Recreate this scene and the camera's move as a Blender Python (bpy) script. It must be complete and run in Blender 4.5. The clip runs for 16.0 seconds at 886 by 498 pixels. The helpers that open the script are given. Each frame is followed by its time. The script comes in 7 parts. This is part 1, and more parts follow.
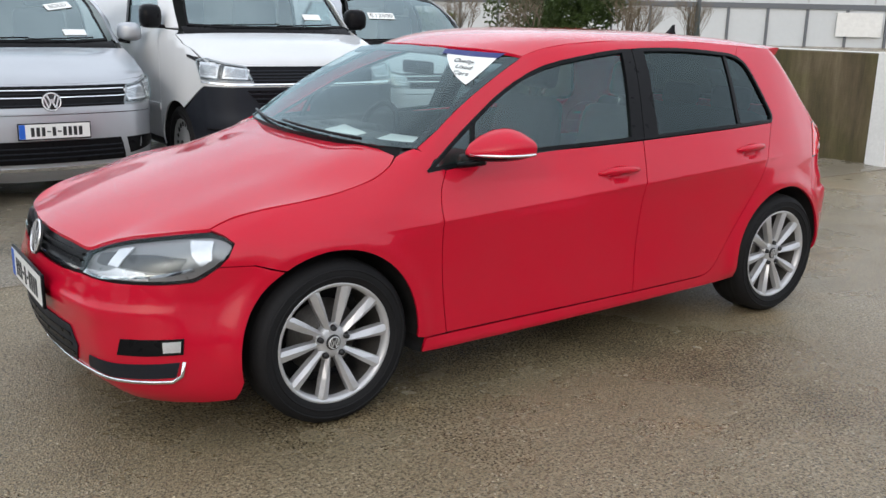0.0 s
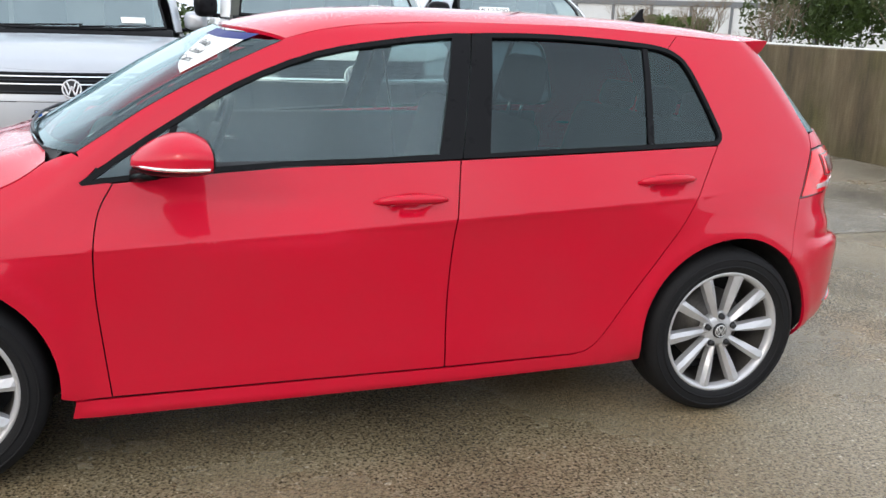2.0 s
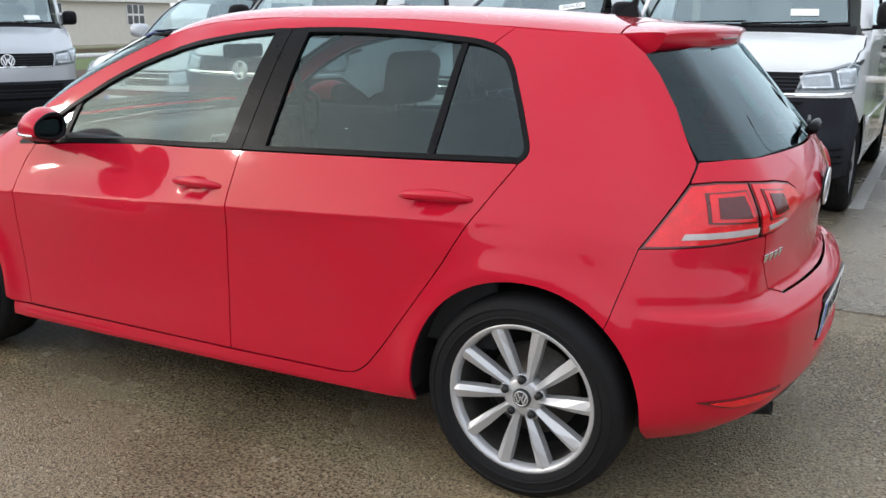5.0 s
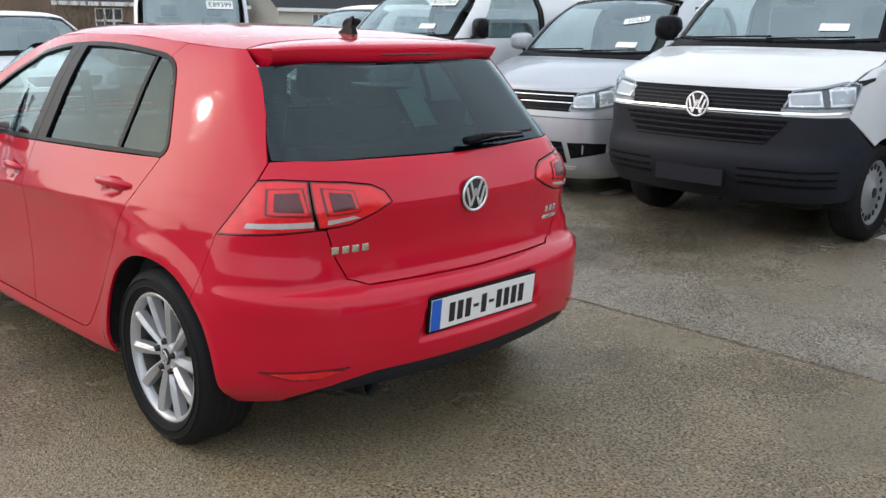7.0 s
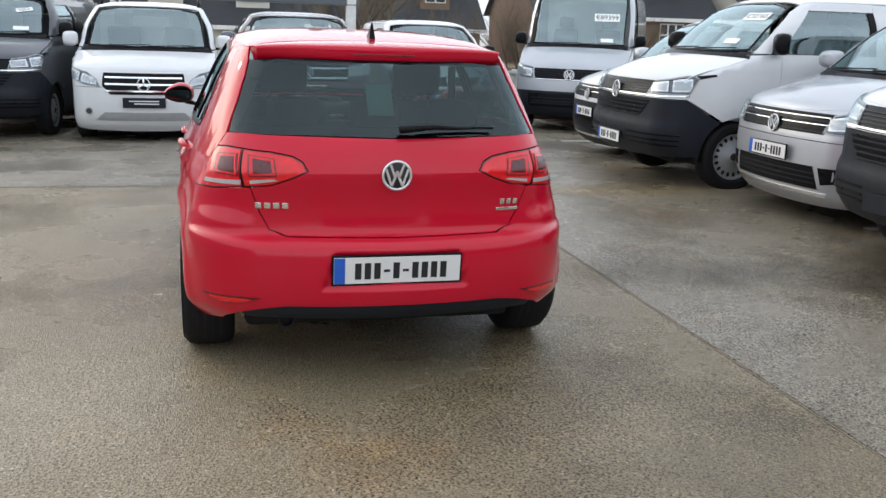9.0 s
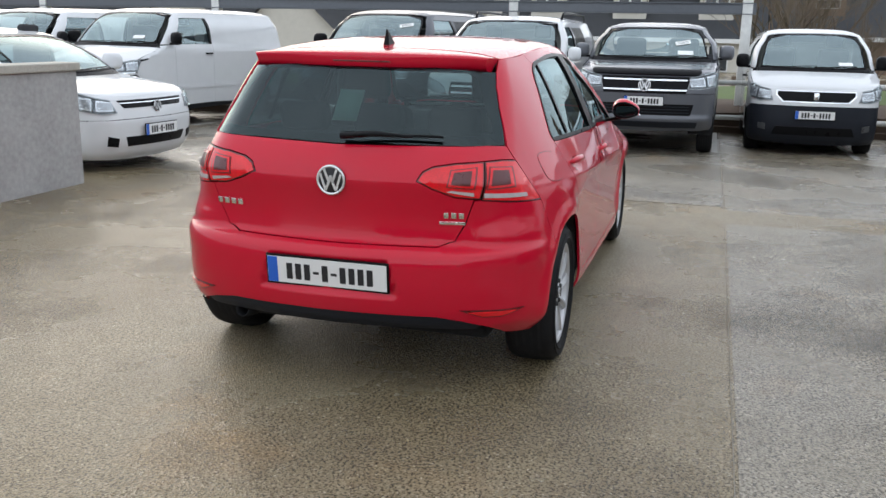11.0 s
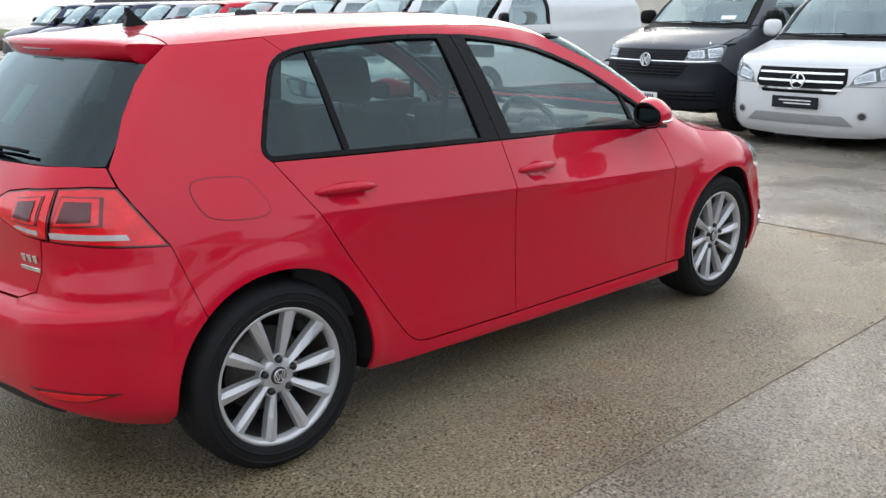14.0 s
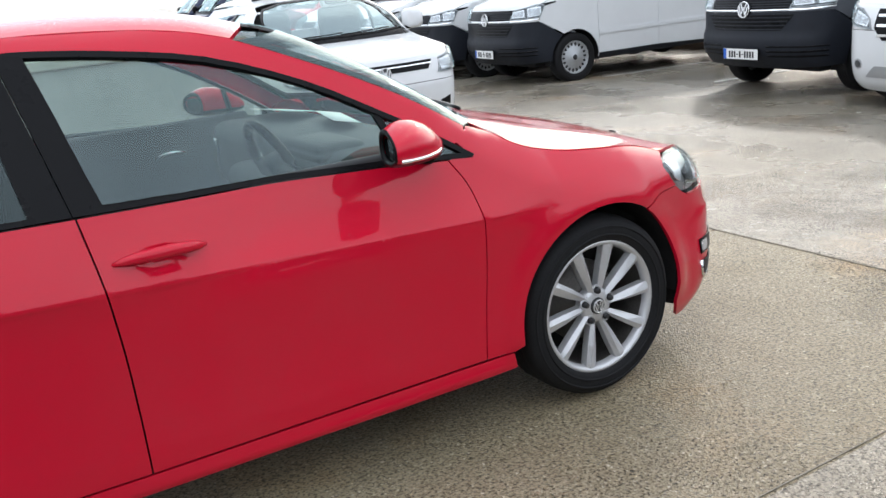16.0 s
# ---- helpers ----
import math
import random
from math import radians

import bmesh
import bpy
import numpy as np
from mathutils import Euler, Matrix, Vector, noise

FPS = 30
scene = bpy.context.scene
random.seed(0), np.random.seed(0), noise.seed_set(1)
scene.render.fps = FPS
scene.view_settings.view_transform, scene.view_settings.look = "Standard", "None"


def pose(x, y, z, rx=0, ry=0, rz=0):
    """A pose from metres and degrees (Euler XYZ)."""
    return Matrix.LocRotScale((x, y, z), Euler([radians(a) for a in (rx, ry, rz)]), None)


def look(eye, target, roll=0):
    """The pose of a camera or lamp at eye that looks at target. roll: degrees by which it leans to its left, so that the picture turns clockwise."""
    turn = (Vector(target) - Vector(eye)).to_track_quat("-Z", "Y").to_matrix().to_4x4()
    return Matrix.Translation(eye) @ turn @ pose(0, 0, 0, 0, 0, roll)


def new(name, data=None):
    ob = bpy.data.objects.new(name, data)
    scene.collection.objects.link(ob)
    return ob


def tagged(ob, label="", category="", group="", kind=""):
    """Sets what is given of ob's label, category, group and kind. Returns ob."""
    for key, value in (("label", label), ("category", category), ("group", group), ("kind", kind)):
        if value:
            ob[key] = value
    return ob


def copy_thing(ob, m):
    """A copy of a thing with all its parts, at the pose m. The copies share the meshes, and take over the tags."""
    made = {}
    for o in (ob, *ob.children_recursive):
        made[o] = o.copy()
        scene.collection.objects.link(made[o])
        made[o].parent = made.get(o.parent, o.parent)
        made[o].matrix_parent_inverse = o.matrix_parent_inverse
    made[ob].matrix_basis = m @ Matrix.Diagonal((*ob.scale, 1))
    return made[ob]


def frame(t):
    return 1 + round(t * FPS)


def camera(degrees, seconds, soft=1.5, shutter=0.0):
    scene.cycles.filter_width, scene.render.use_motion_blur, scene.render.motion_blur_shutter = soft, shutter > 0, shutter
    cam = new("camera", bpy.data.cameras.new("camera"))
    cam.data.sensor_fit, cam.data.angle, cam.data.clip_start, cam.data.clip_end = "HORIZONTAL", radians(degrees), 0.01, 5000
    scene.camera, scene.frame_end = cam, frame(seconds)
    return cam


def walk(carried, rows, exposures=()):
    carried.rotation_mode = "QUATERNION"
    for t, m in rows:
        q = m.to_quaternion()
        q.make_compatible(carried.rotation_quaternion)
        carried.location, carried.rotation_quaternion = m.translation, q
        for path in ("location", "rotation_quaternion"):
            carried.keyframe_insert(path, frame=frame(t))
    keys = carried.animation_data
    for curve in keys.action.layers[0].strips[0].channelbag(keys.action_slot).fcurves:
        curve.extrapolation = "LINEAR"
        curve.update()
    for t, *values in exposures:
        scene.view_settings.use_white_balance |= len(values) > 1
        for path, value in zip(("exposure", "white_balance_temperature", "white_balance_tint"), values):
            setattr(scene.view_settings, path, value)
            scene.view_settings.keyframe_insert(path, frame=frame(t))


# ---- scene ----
cam = camera(52.0, 16.0)
PATH = [
    (0, (2.824, 3.662, 1.491), (1.708, 2.077, 0.999), 1.3),
    (0.5, (2.263, 3.75, 1.41), (1.336, 2.038, 0.951), 1.0),
    (1, (1.751, 3.643, 1.361), (0.927, 1.877, 0.912), 0.5),
    (1.5, (1.193, 3.593, 1.448), (0.503, 1.785, 0.944), -0.2),
    (2, (0.681, 3.59, 1.426), (0.083, 1.747, 0.93), 2.0),
    (2.5, (0.094, 3.619, 1.396), (-0.351, 1.721, 0.952), 1.7),
    (3, (-0.603, 3.592, 1.386), (-0.736, 1.648, 0.936), 0.1),
    (3.5, (-1.115, 3.505, 1.408), (-0.980, 1.568, 0.929), 0.3),
    (3.7, (-1.3, 3.485, 1.407), (-1.060, 1.558, 0.927), 1.4),
    (5.8, (-3.021, 2.846, 1.426), (-1.844, 1.305, 0.937), 0.2),
    (6, (-3.232, 2.771, 1.437), (-2.027, 1.253, 0.946), 1.0),
    (6.5, (-3.722, 2.528, 1.424), (-2.426, 1.085, 0.935), 1.2),
    (7, (-4.144, 2.232, 1.453), (-2.752, 0.877, 0.976), 0.6),
    (7.5, (-4.602, 1.95, 1.459), (-3.023, 0.82, 0.983), 1.8),
    (8, (-4.968, 1.575, 1.452), (-3.284, 0.601, 0.987), 3.2),
    (8.5, (-5.331, 1.165, 1.465), (-3.542, 0.405, 0.994), 2.7),
    (9, (-5.554, 0.702, 1.469), (-3.67, 0.223, 0.999), 1.9),
    (9.5, (-5.635, 0.155, 1.495), (-3.703, -0.075, 1.03), 0.8),
    (10, (-5.685, -0.423, 1.514), (-3.739, -0.455, 1.051), 1.4),
    (10.2, (-5.664, -0.63, 1.511), (-3.721, -0.525, 1.048), 1.9),
    (12.3, (-4.442, -2.605, 1.46), (-2.732, -1.675, 0.998), -1.2),
    (12.5, (-4.286, -2.747, 1.48), (-2.608, -1.763, 1.016), -0.6),
    (13, (-3.8, -2.978, 1.466), (-2.231, -1.831, 0.994), 0.8),
    (13.5, (-3.3, -3.117, 1.456), (-1.815, -1.863, 0.985), -0.4),
    (14, (-2.795, -3.226, 1.476), (-1.484, -1.806, 0.96), -0.6),
    (14.5, (-2.225, -3.196, 1.474), (-1.026, -1.691, 0.928), -2.7),
    (15, (-1.642, -3.209, 1.458), (-0.503, -1.661, 0.904), -4.7),
    (15.5, (-1.086, -3.174, 1.445), (-0.008, -1.588, 0.876), -5.0),
    (16, (-0.566, -3.119, 1.452), (0.38, -1.453, 0.877), -5.8),
]
walk(cam, [(t, look(eye, target, roll)) for t, eye, target, roll in PATH], ((0, 0.14), (1.0, 0.22), (1.5, 0.34), (2.0, 0.50), (2.5, 0.44), (3.0, 0.38), (3.5, 0.44), (6.0, 0.20), (7.0, 0.20), (10.0, 0.24), (12.5, 0.15), (14.5, 0.46), (16.0, 0.56)))
SUN_TURN = 51
SUN_FROM = (7.1, 5.8, 4.1)

# ---------------------------------------------------------------- light
world = bpy.data.worlds.new("overcast_sky")
world.use_nodes = True
scene.world = world
wt = world.node_tree
sky = wt.nodes.new("ShaderNodeTexSky")
sky.sky_type = "NISHITA"
sky.sun_disc = False
sky.sun_elevation = radians(24)
sky.sun_rotation = radians(SUN_TURN)
sky.dust_density = 4.0
grey = wt.nodes.new("ShaderNodeMixRGB")
grey.inputs["Fac"].default_value = 0.76
grey.inputs["Color2"].default_value = (8.0, 8.5, 9.2, 1)
wt.links.new(sky.outputs["Color"], grey.inputs["Color1"])
wco = wt.nodes.new("ShaderNodeTexCoord")
clouds = wt.nodes.new("ShaderNodeTexNoise")
clouds.inputs["Scale"].default_value = 2.2
clouds.inputs["Detail"].default_value = 5
wt.links.new(wco.outputs["Generated"], clouds.inputs["Vector"])
cramp = wt.nodes.new("ShaderNodeValToRGB")
cramp.color_ramp.elements[0].position, cramp.color_ramp.elements[0].color = 0.35, (0.72, 0.74, 0.77, 1)
cramp.color_ramp.elements[1].position, cramp.color_ramp.elements[1].color = 0.68, (1.12, 1.12, 1.12, 1)
wt.links.new(clouds.outputs["Fac"], cramp.inputs["Fac"])
cloudy = wt.nodes.new("ShaderNodeMixRGB")
cloudy.blend_type = "MULTIPLY"
cloudy.inputs["Fac"].default_value = 1.0
wt.links.new(grey.outputs["Color"], cloudy.inputs["Color1"])
wt.links.new(cramp.outputs["Color"], cloudy.inputs["Color2"])
wt.links.new(cloudy.outputs["Color"], wt.nodes["Background"].inputs["Color"])
wt.nodes["Background"].inputs["Strength"].default_value = 0.175
sun = new("sun", bpy.data.lights.new("sun", "SUN"))
sun.data.energy, sun.data.angle, sun.data.color = 0.28, radians(2.4), (1.0, 0.96, 0.9)
sun.matrix_basis = look(SUN_FROM, (0, 0, 0))
from mathutils.geometry import delaunay_2d_cdt

# ---------------------------------------------------------------- materials


def nodes_of(name):
    m = bpy.data.materials.new(name)
    m.use_nodes = True
    nt = m.node_tree
    return m, nt, nt.nodes["Principled BSDF"]


def node(nt, kind, **inputs):
    n = nt.nodes.new(kind)
    for k, v in inputs.items():
        n.inputs[k.replace("_", " ")].default_value = v
    return n


def noise_node(nt, scale, detail=4.0, rough=0.6):
    co = nt.nodes.new("ShaderNodeTexCoord")
    n = node(nt, "ShaderNodeTexNoise", Scale=scale, Detail=detail, Roughness=rough)
    nt.links.new(co.outputs["Object"], n.inputs["Vector"])
    return n


def ramp(nt, source, stops):
    r = nt.nodes.new("ShaderNodeValToRGB")
    els = r.color_ramp.elements
    while len(els) < len(stops):
        els.new(0.5)
    for e, (p, c) in zip(els, stops):
        e.position = p
        e.color = (*c, 1) if len(c) == 3 else c
    nt.links.new(source, r.inputs["Fac"])
    return r


def simple(name, color, rough=0.5, metal=0.0, coat=0.0, vary=0.12, scale=14.0, bump=0.0, spec=0.5):
    """A surface of one colour with a grain at two scales and slightly uneven gloss."""
    m, nt, b = nodes_of(name)
    n1, n2 = noise_node(nt, scale), noise_node(nt, scale * 9)
    mix = nt.nodes.new("ShaderNodeMath")
    mix.operation = "ADD"
    nt.links.new(n1.outputs["Fac"], mix.inputs[0])
    nt.links.new(n2.outputs["Fac"], mix.inputs[1])
    half = nt.nodes.new("ShaderNodeMath")
    half.operation = "MULTIPLY"
    half.inputs[1].default_value = 0.5
    nt.links.new(mix.outputs[0], half.inputs[0])
    lo = tuple(c * (1 - vary) for c in color)
    hi = tuple(min(1, c * (1 + vary)) for c in color)
    r = ramp(nt, half.outputs[0], [(0.3, lo), (0.7, hi)])
    nt.links.new(r.outputs["Color"], b.inputs["Base Color"])
    rr = ramp(nt, n1.outputs["Fac"], [(0.3, (rough * 0.85,) * 3), (0.7, (min(1, rough * 1.15),) * 3)])
    nt.links.new(rr.outputs["Color"], b.inputs["Roughness"])
    b.inputs["Metallic"].default_value = metal
    b.inputs["Specular IOR Level"].default_value = spec
    b.inputs["Coat Weight"].default_value = coat
    b.inputs["Coat Roughness"].default_value = 0.06
    if bump:
        bp = node(nt, "ShaderNodeBump", Strength=bump, Distance=0.004)
        nt.links.new(n2.outputs["Fac"], bp.inputs["Height"])
        nt.links.new(bp.outputs["Normal"], b.inputs["Normal"])
    return m


def paint(name, color, metal=0.0, flake=0.0, dirt=0.06, rough=0.4, coat=1.0):
    """Clear-coated car paint with a fine orange peel, rain beads and a thin film of road dirt."""
    m, nt, b = nodes_of(name)
    n1, n2 = noise_node(nt, 2.3), noise_node(nt, 60)
    lo = tuple(c * (1 - dirt) + 0.10 * dirt for c in color)
    r = ramp(nt, n1.outputs["Fac"], [(0.35, lo), (0.7, color)])
    nt.links.new(r.outputs["Color"], b.inputs["Base Color"])
    b.inputs["Metallic"].default_value = metal
    b.inputs["Roughness"].default_value = rough
    b.inputs["Specular IOR Level"].default_value = 0.04
    b.inputs["Coat Weight"].default_value = coat
    b.inputs["Coat IOR"].default_value = 1.41
    cr = ramp(nt, n1.outputs["Fac"], [(0.35, (0.055,) * 3), (0.7, (0.03,) * 3)])
    nt.links.new(cr.outputs["Color"], b.inputs["Coat Roughness"])
    co = nt.nodes.new("ShaderNodeTexCoord")
    vor = node(nt, "ShaderNodeTexVoronoi", Scale=150.0)
    nt.links.new(co.outputs["Object"], vor.inputs["Vector"])
    beads = ramp(nt, vor.outputs["Distance"], [(0.0, (1, 1, 1)), (0.30, (0, 0, 0))])
    geo, split = nt.nodes.new("ShaderNodeNewGeometry"), nt.nodes.new("ShaderNodeSeparateXYZ")
    nt.links.new(geo.outputs["Normal"], split.inputs[0])
    lying = node(nt, "ShaderNodeMapRange")
    lying.inputs["From Min"].default_value, lying.inputs["From Max"].default_value = 0.45, 0.95
    lying.inputs["To Min"].default_value, lying.inputs["To Max"].default_value = 0.04, 0.75
    nt.links.new(split.outputs["Z"], lying.inputs["Value"])
    bp = node(nt, "ShaderNodeBump", Distance=0.0020)
    nt.links.new(lying.outputs["Result"], bp.inputs["Strength"])
    nt.links.new(beads.outputs["Color"], bp.inputs["Height"])
    bp2 = node(nt, "ShaderNodeBump", Strength=0.02, Distance=0.0006)
    nt.links.new(n2.outputs["Fac"], bp2.inputs["Height"])
    nt.links.new(bp.outputs["Normal"], bp2.inputs["Normal"])
    nt.links.new(bp2.outputs["Normal"], b.inputs["Coat Normal"])
    return m


def pane(name, tint, gloss=1.0, wet=0.0, r0=0.07):
    """A thin tinted pane: light goes straight through, and the surface mirrors at a slant."""
    m = bpy.data.materials.new(name)
    m.use_nodes = True
    nt = m.node_tree
    nt.nodes.remove(nt.nodes["Principled BSDF"])
    out = nt.nodes["Material Output"]
    clear = node(nt, "ShaderNodeBsdfTransparent", Color=(*tint, 1))
    gl = node(nt, "ShaderNodeBsdfGlossy", Roughness=0.015, Color=(gloss * 0.76, gloss * 0.93, gloss * 0.96, 1))
    fr = node(nt, "ShaderNodeLayerWeight", Blend=0.5)
    steep = nt.nodes.new("ShaderNodeMath")
    steep.operation = "POWER"
    steep.inputs[1].default_value = 5.0
    share = node(nt, "ShaderNodeMapRange")
    share.inputs["To Min"].default_value, share.inputs["To Max"].default_value = r0, 1.0
    nt.links.new(fr.outputs["Facing"], steep.inputs[0])
    nt.links.new(steep.outputs[0], share.inputs["Value"])
    mix = nt.nodes.new("ShaderNodeMixShader")
    if wet:
        co = nt.nodes.new("ShaderNodeTexCoord")
        vor = node(nt, "ShaderNodeTexVoronoi", Scale=120.0)
        nt.links.new(co.outputs["Object"], vor.inputs["Vector"])
        beads = ramp(nt, vor.outputs["Distance"], [(0.0, (1, 1, 1)), (0.22, (0, 0, 0))])
        bp = node(nt, "ShaderNodeBump", Strength=wet, Distance=0.002)
        nt.links.new(beads.outputs["Color"], bp.inputs["Height"])
        nt.links.new(bp.outputs["Normal"], gl.inputs["Normal"])
        nt.links.new(bp.outputs["Normal"], fr.inputs["Normal"])
    nt.links.new(share.outputs["Result"], mix.inputs[0])
    nt.links.new(clear.outputs[0], mix.inputs[1])
    nt.links.new(gl.outputs[0], mix.inputs[2])
    nt.links.new(mix.outputs[0], out.inputs["Surface"])
    return m


RED = paint("red_paint", (0.55, 0.0022, 0.024))
WHITE = paint("white_paint", (0.70, 0.71, 0.715), rough=0.45)
SILVER = paint("silver_paint", (0.48, 0.50, 0.53), metal=0.55, rough=0.38)
GREY = paint("grey_paint", (0.125, 0.13, 0.145), metal=0.3, rough=0.4)
DARKGREY = paint("slate_paint", (0.085, 0.092, 0.105), metal=0.25, rough=0.4)
BLUEDARK = paint("navy_paint", (0.02, 0.03, 0.07), rough=0.4)
BLACK = simple("black_trim", (0.007, 0.007, 0.008), 0.3, spec=0.10)
PLASTIC = simple("bumper_plastic", (0.015, 0.0175, 0.024), 0.5, vary=0.2, bump=0.15, spec=0.22)
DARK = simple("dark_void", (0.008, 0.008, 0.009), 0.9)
RUBBER = simple("tyre_rubber", (0.014, 0.014, 0.015), 0.68, vary=0.25, bump=0.2, spec=0.15)
ALLOY = simple("alloy", (0.56, 0.56, 0.57), 0.34, metal=0.45, vary=0.06)
STEEL = simple("steel_rim", (0.42, 0.43, 0.44), 0.45, metal=0.5)
CHROME = simple("chrome", (0.85, 0.86, 0.87), 0.08, metal=1.0, vary=0.03)
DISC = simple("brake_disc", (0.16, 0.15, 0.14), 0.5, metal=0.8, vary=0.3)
GLASS_F = pane("front_glass", (0.78, 0.86, 0.84), r0=0.10)
GLASS_S = pane("side_glass", (0.74, 0.85, 0.81), r0=0.09)
GLASS_R = pane("privacy_glass", (0.20, 0.27, 0.28), r0=0.052)
GLASS_V = pane("van_glass", (0.80, 0.87, 0.85), r0=0.25)
MIRROR = simple("mirror_silver", (0.07, 0.085, 0.085), 0.08, metal=1.0, vary=0.02)
BRIGHT = simple("badge_silver", (0.80, 0.81, 0.82), 0.25, metal=0.6, vary=0.03)
INSIDE = simple("van_lining", (0.30, 0.30, 0.29), 0.85, vary=0.2)
LENS = pane("lamp_lens", (0.95, 0.965, 0.97), r0=0.035)
LAMP = simple("lamp_reflector", (0.74, 0.75, 0.77), 0.25, metal=0.6, vary=0.15, scale=30)
LAMPGREY = simple("lamp_bezel", (0.28, 0.285, 0.29), 0.3, metal=0.5, vary=0.10, scale=16)
LAMPBOWL = simple("lamp_bowl", (0.40, 0.41, 0.425), 0.25, metal=0.6, vary=0.4, scale=30)
LAMPDARK = simple("lamp_housing", (0.09, 0.093, 0.098), 0.3, metal=0.5, vary=0.3, scale=22)
TAILRED = simple("tail_lens", (0.74, 0.006, 0.014), 0.25, coat=1.0, vary=0.25, scale=26, spec=0.2)
TAILDARK = simple("tail_lens_dark", (0.085, 0.003, 0.005), 0.3, coat=0.5, vary=0.3, scale=40)
TAILCLEAR = simple("tail_lens_clear", (0.50, 0.46, 0.46), 0.15, coat=1.0, vary=0.2, scale=40)
PLATEWHITE = simple("plate_white", (0.78, 0.78, 0.76), 0.4, vary=0.03)
PLATEBLUE = simple("plate_blue", (0.02, 0.12, 0.55), 0.4, vary=0.05)
INK = simple("ink", (0.015, 0.015, 0.017), 0.6)
PAPER = simple("paper", (0.84, 0.86, 0.83), 0.7, vary=0.06, scale=40)
PAPERGREEN = simple("paper_green", (0.42, 0.62, 0.48), 0.7, vary=0.06)
NAVYINK = simple("navy_ink", (0.02, 0.03, 0.16), 0.6)
REDINK = simple("red_ink", (0.5, 0.02, 0.03), 0.6)
CLOTH = simple("seat_cloth", (0.025, 0.026, 0.028), 0.9, vary=0.2, scale=24)
DASH = simple("dash_plastic", (0.03, 0.032, 0.034), 0.65, vary=0.15)

# ---------------------------------------------------------------- mesh helpers


def part(name, bm, material, parent=None, label="", smooth=True, where=None):
    """Links a bmesh as one mesh object, under a thing or a part if given."""
    me = bpy.data.meshes.new(name)
    if smooth:
        for f in bm.faces:
            f.smooth = True
    bm.to_mesh(me)
    bm.free()
    return part_of(name, me, material, parent, label, where)


def part_of(name, me, material, parent=None, label="", where=None):
    if material is not None and not me.materials:
        for m in material if isinstance(material, (list, tuple)) else [material]:
            me.materials.append(m)
    ob = new(name, me)
    ob.parent = parent
    if where is not None:
        ob.matrix_basis = where
    if label:
        ob["label"] = label
    return ob


def thing(name, label, category, where=None, group=""):
    ob = tagged(new(name), label, category, group)
    ob.empty_display_size = 0.1
    if where is not None:
        ob.matrix_basis = where
    return ob


def box_bm(x0, x1, y0, y1, z0, z1, bevel=0.0, seg=2):
    bm = bmesh.new()
    bmesh.ops.create_cube(bm, size=1)
    bmesh.ops.scale(bm, vec=(abs(x1 - x0), abs(y1 - y0), abs(z1 - z0)), verts=bm.verts)
    bmesh.ops.translate(bm, vec=((x0 + x1) / 2, (y0 + y1) / 2, (z0 + z1) / 2), verts=bm.verts)
    if bevel:
        bmesh.ops.bevel(bm, geom=bm.edges[:], offset=bevel, segments=seg, affect="EDGES", profile=0.5)
    return bm


def lathe_bm(profile, seg=48, axis="y"):
    """Turns a profile of (radius, height) round the y axis."""
    bm = bmesh.new()
    rings = []
    for r, h in profile:
        ring = []
        for i in range(seg):
            a = 2 * math.pi * i / seg
            c = (r * math.cos(a), h, r * math.sin(a)) if axis == "y" else (r * math.cos(a), r * math.sin(a), h)
            ring.append(bm.verts.new(c))
        rings.append(ring)
    for a, b in zip(rings, rings[1:]):
        for i in range(seg):
            j = (i + 1) % seg
            bm.faces.new((a[i], a[j], b[j], b[i]))
    bmesh.ops.recalc_face_normals(bm, faces=bm.faces)
    return bm


def tube_bm(points, radius, seg=8, closed=False, flat=1.0):
    """A tube along points; flat squeezes it upright."""
    bm = bmesh.new()
    pts = [Vector(p) for p in points]
    n = len(pts)
    rings = []
    for i, p in enumerate(pts):
        a = pts[i - 1] if i or closed else p
        b = pts[(i + 1) % n] if i < n - 1 or closed else p
        d = (b - a).normalized()
        up = Vector((0, 0, 1)) if abs(d.z) < 0.95 else Vector((1, 0, 0))
        s = d.cross(up).normalized()
        u = s.cross(d).normalized()
        r = radius[i] if isinstance(radius, (list, tuple)) else radius
        rings.append([bm.verts.new(p + s * (r * math.cos(2 * math.pi * k / seg)) + u * (r * flat * math.sin(2 * math.pi * k / seg))) for k in range(seg)])
    pairs = list(zip(rings, rings[1:])) + ([(rings[-1], rings[0])] if closed else [])
    for a, b in pairs:
        for i in range(seg):
            j = (i + 1) % seg
            bm.faces.new((a[i], a[j], b[j], b[i]))
    if not closed:
        bm.faces.new(rings[0])
        bm.faces.new(rings[-1][::-1])
    bmesh.ops.recalc_face_normals(bm, faces=bm.faces)
    return bm


def join_bm(*bms):
    """Several bmeshes as one."""
    out = bmesh.new()
    for b in bms:
        me = bpy.data.meshes.new("tmp")
        b.to_mesh(me)
        out.from_mesh(me)
        bpy.data.meshes.remove(me)
        b.free()
    return out


def moved(bm, m):
    bmesh.ops.transform(bm, matrix=m, verts=bm.verts)
    return bm


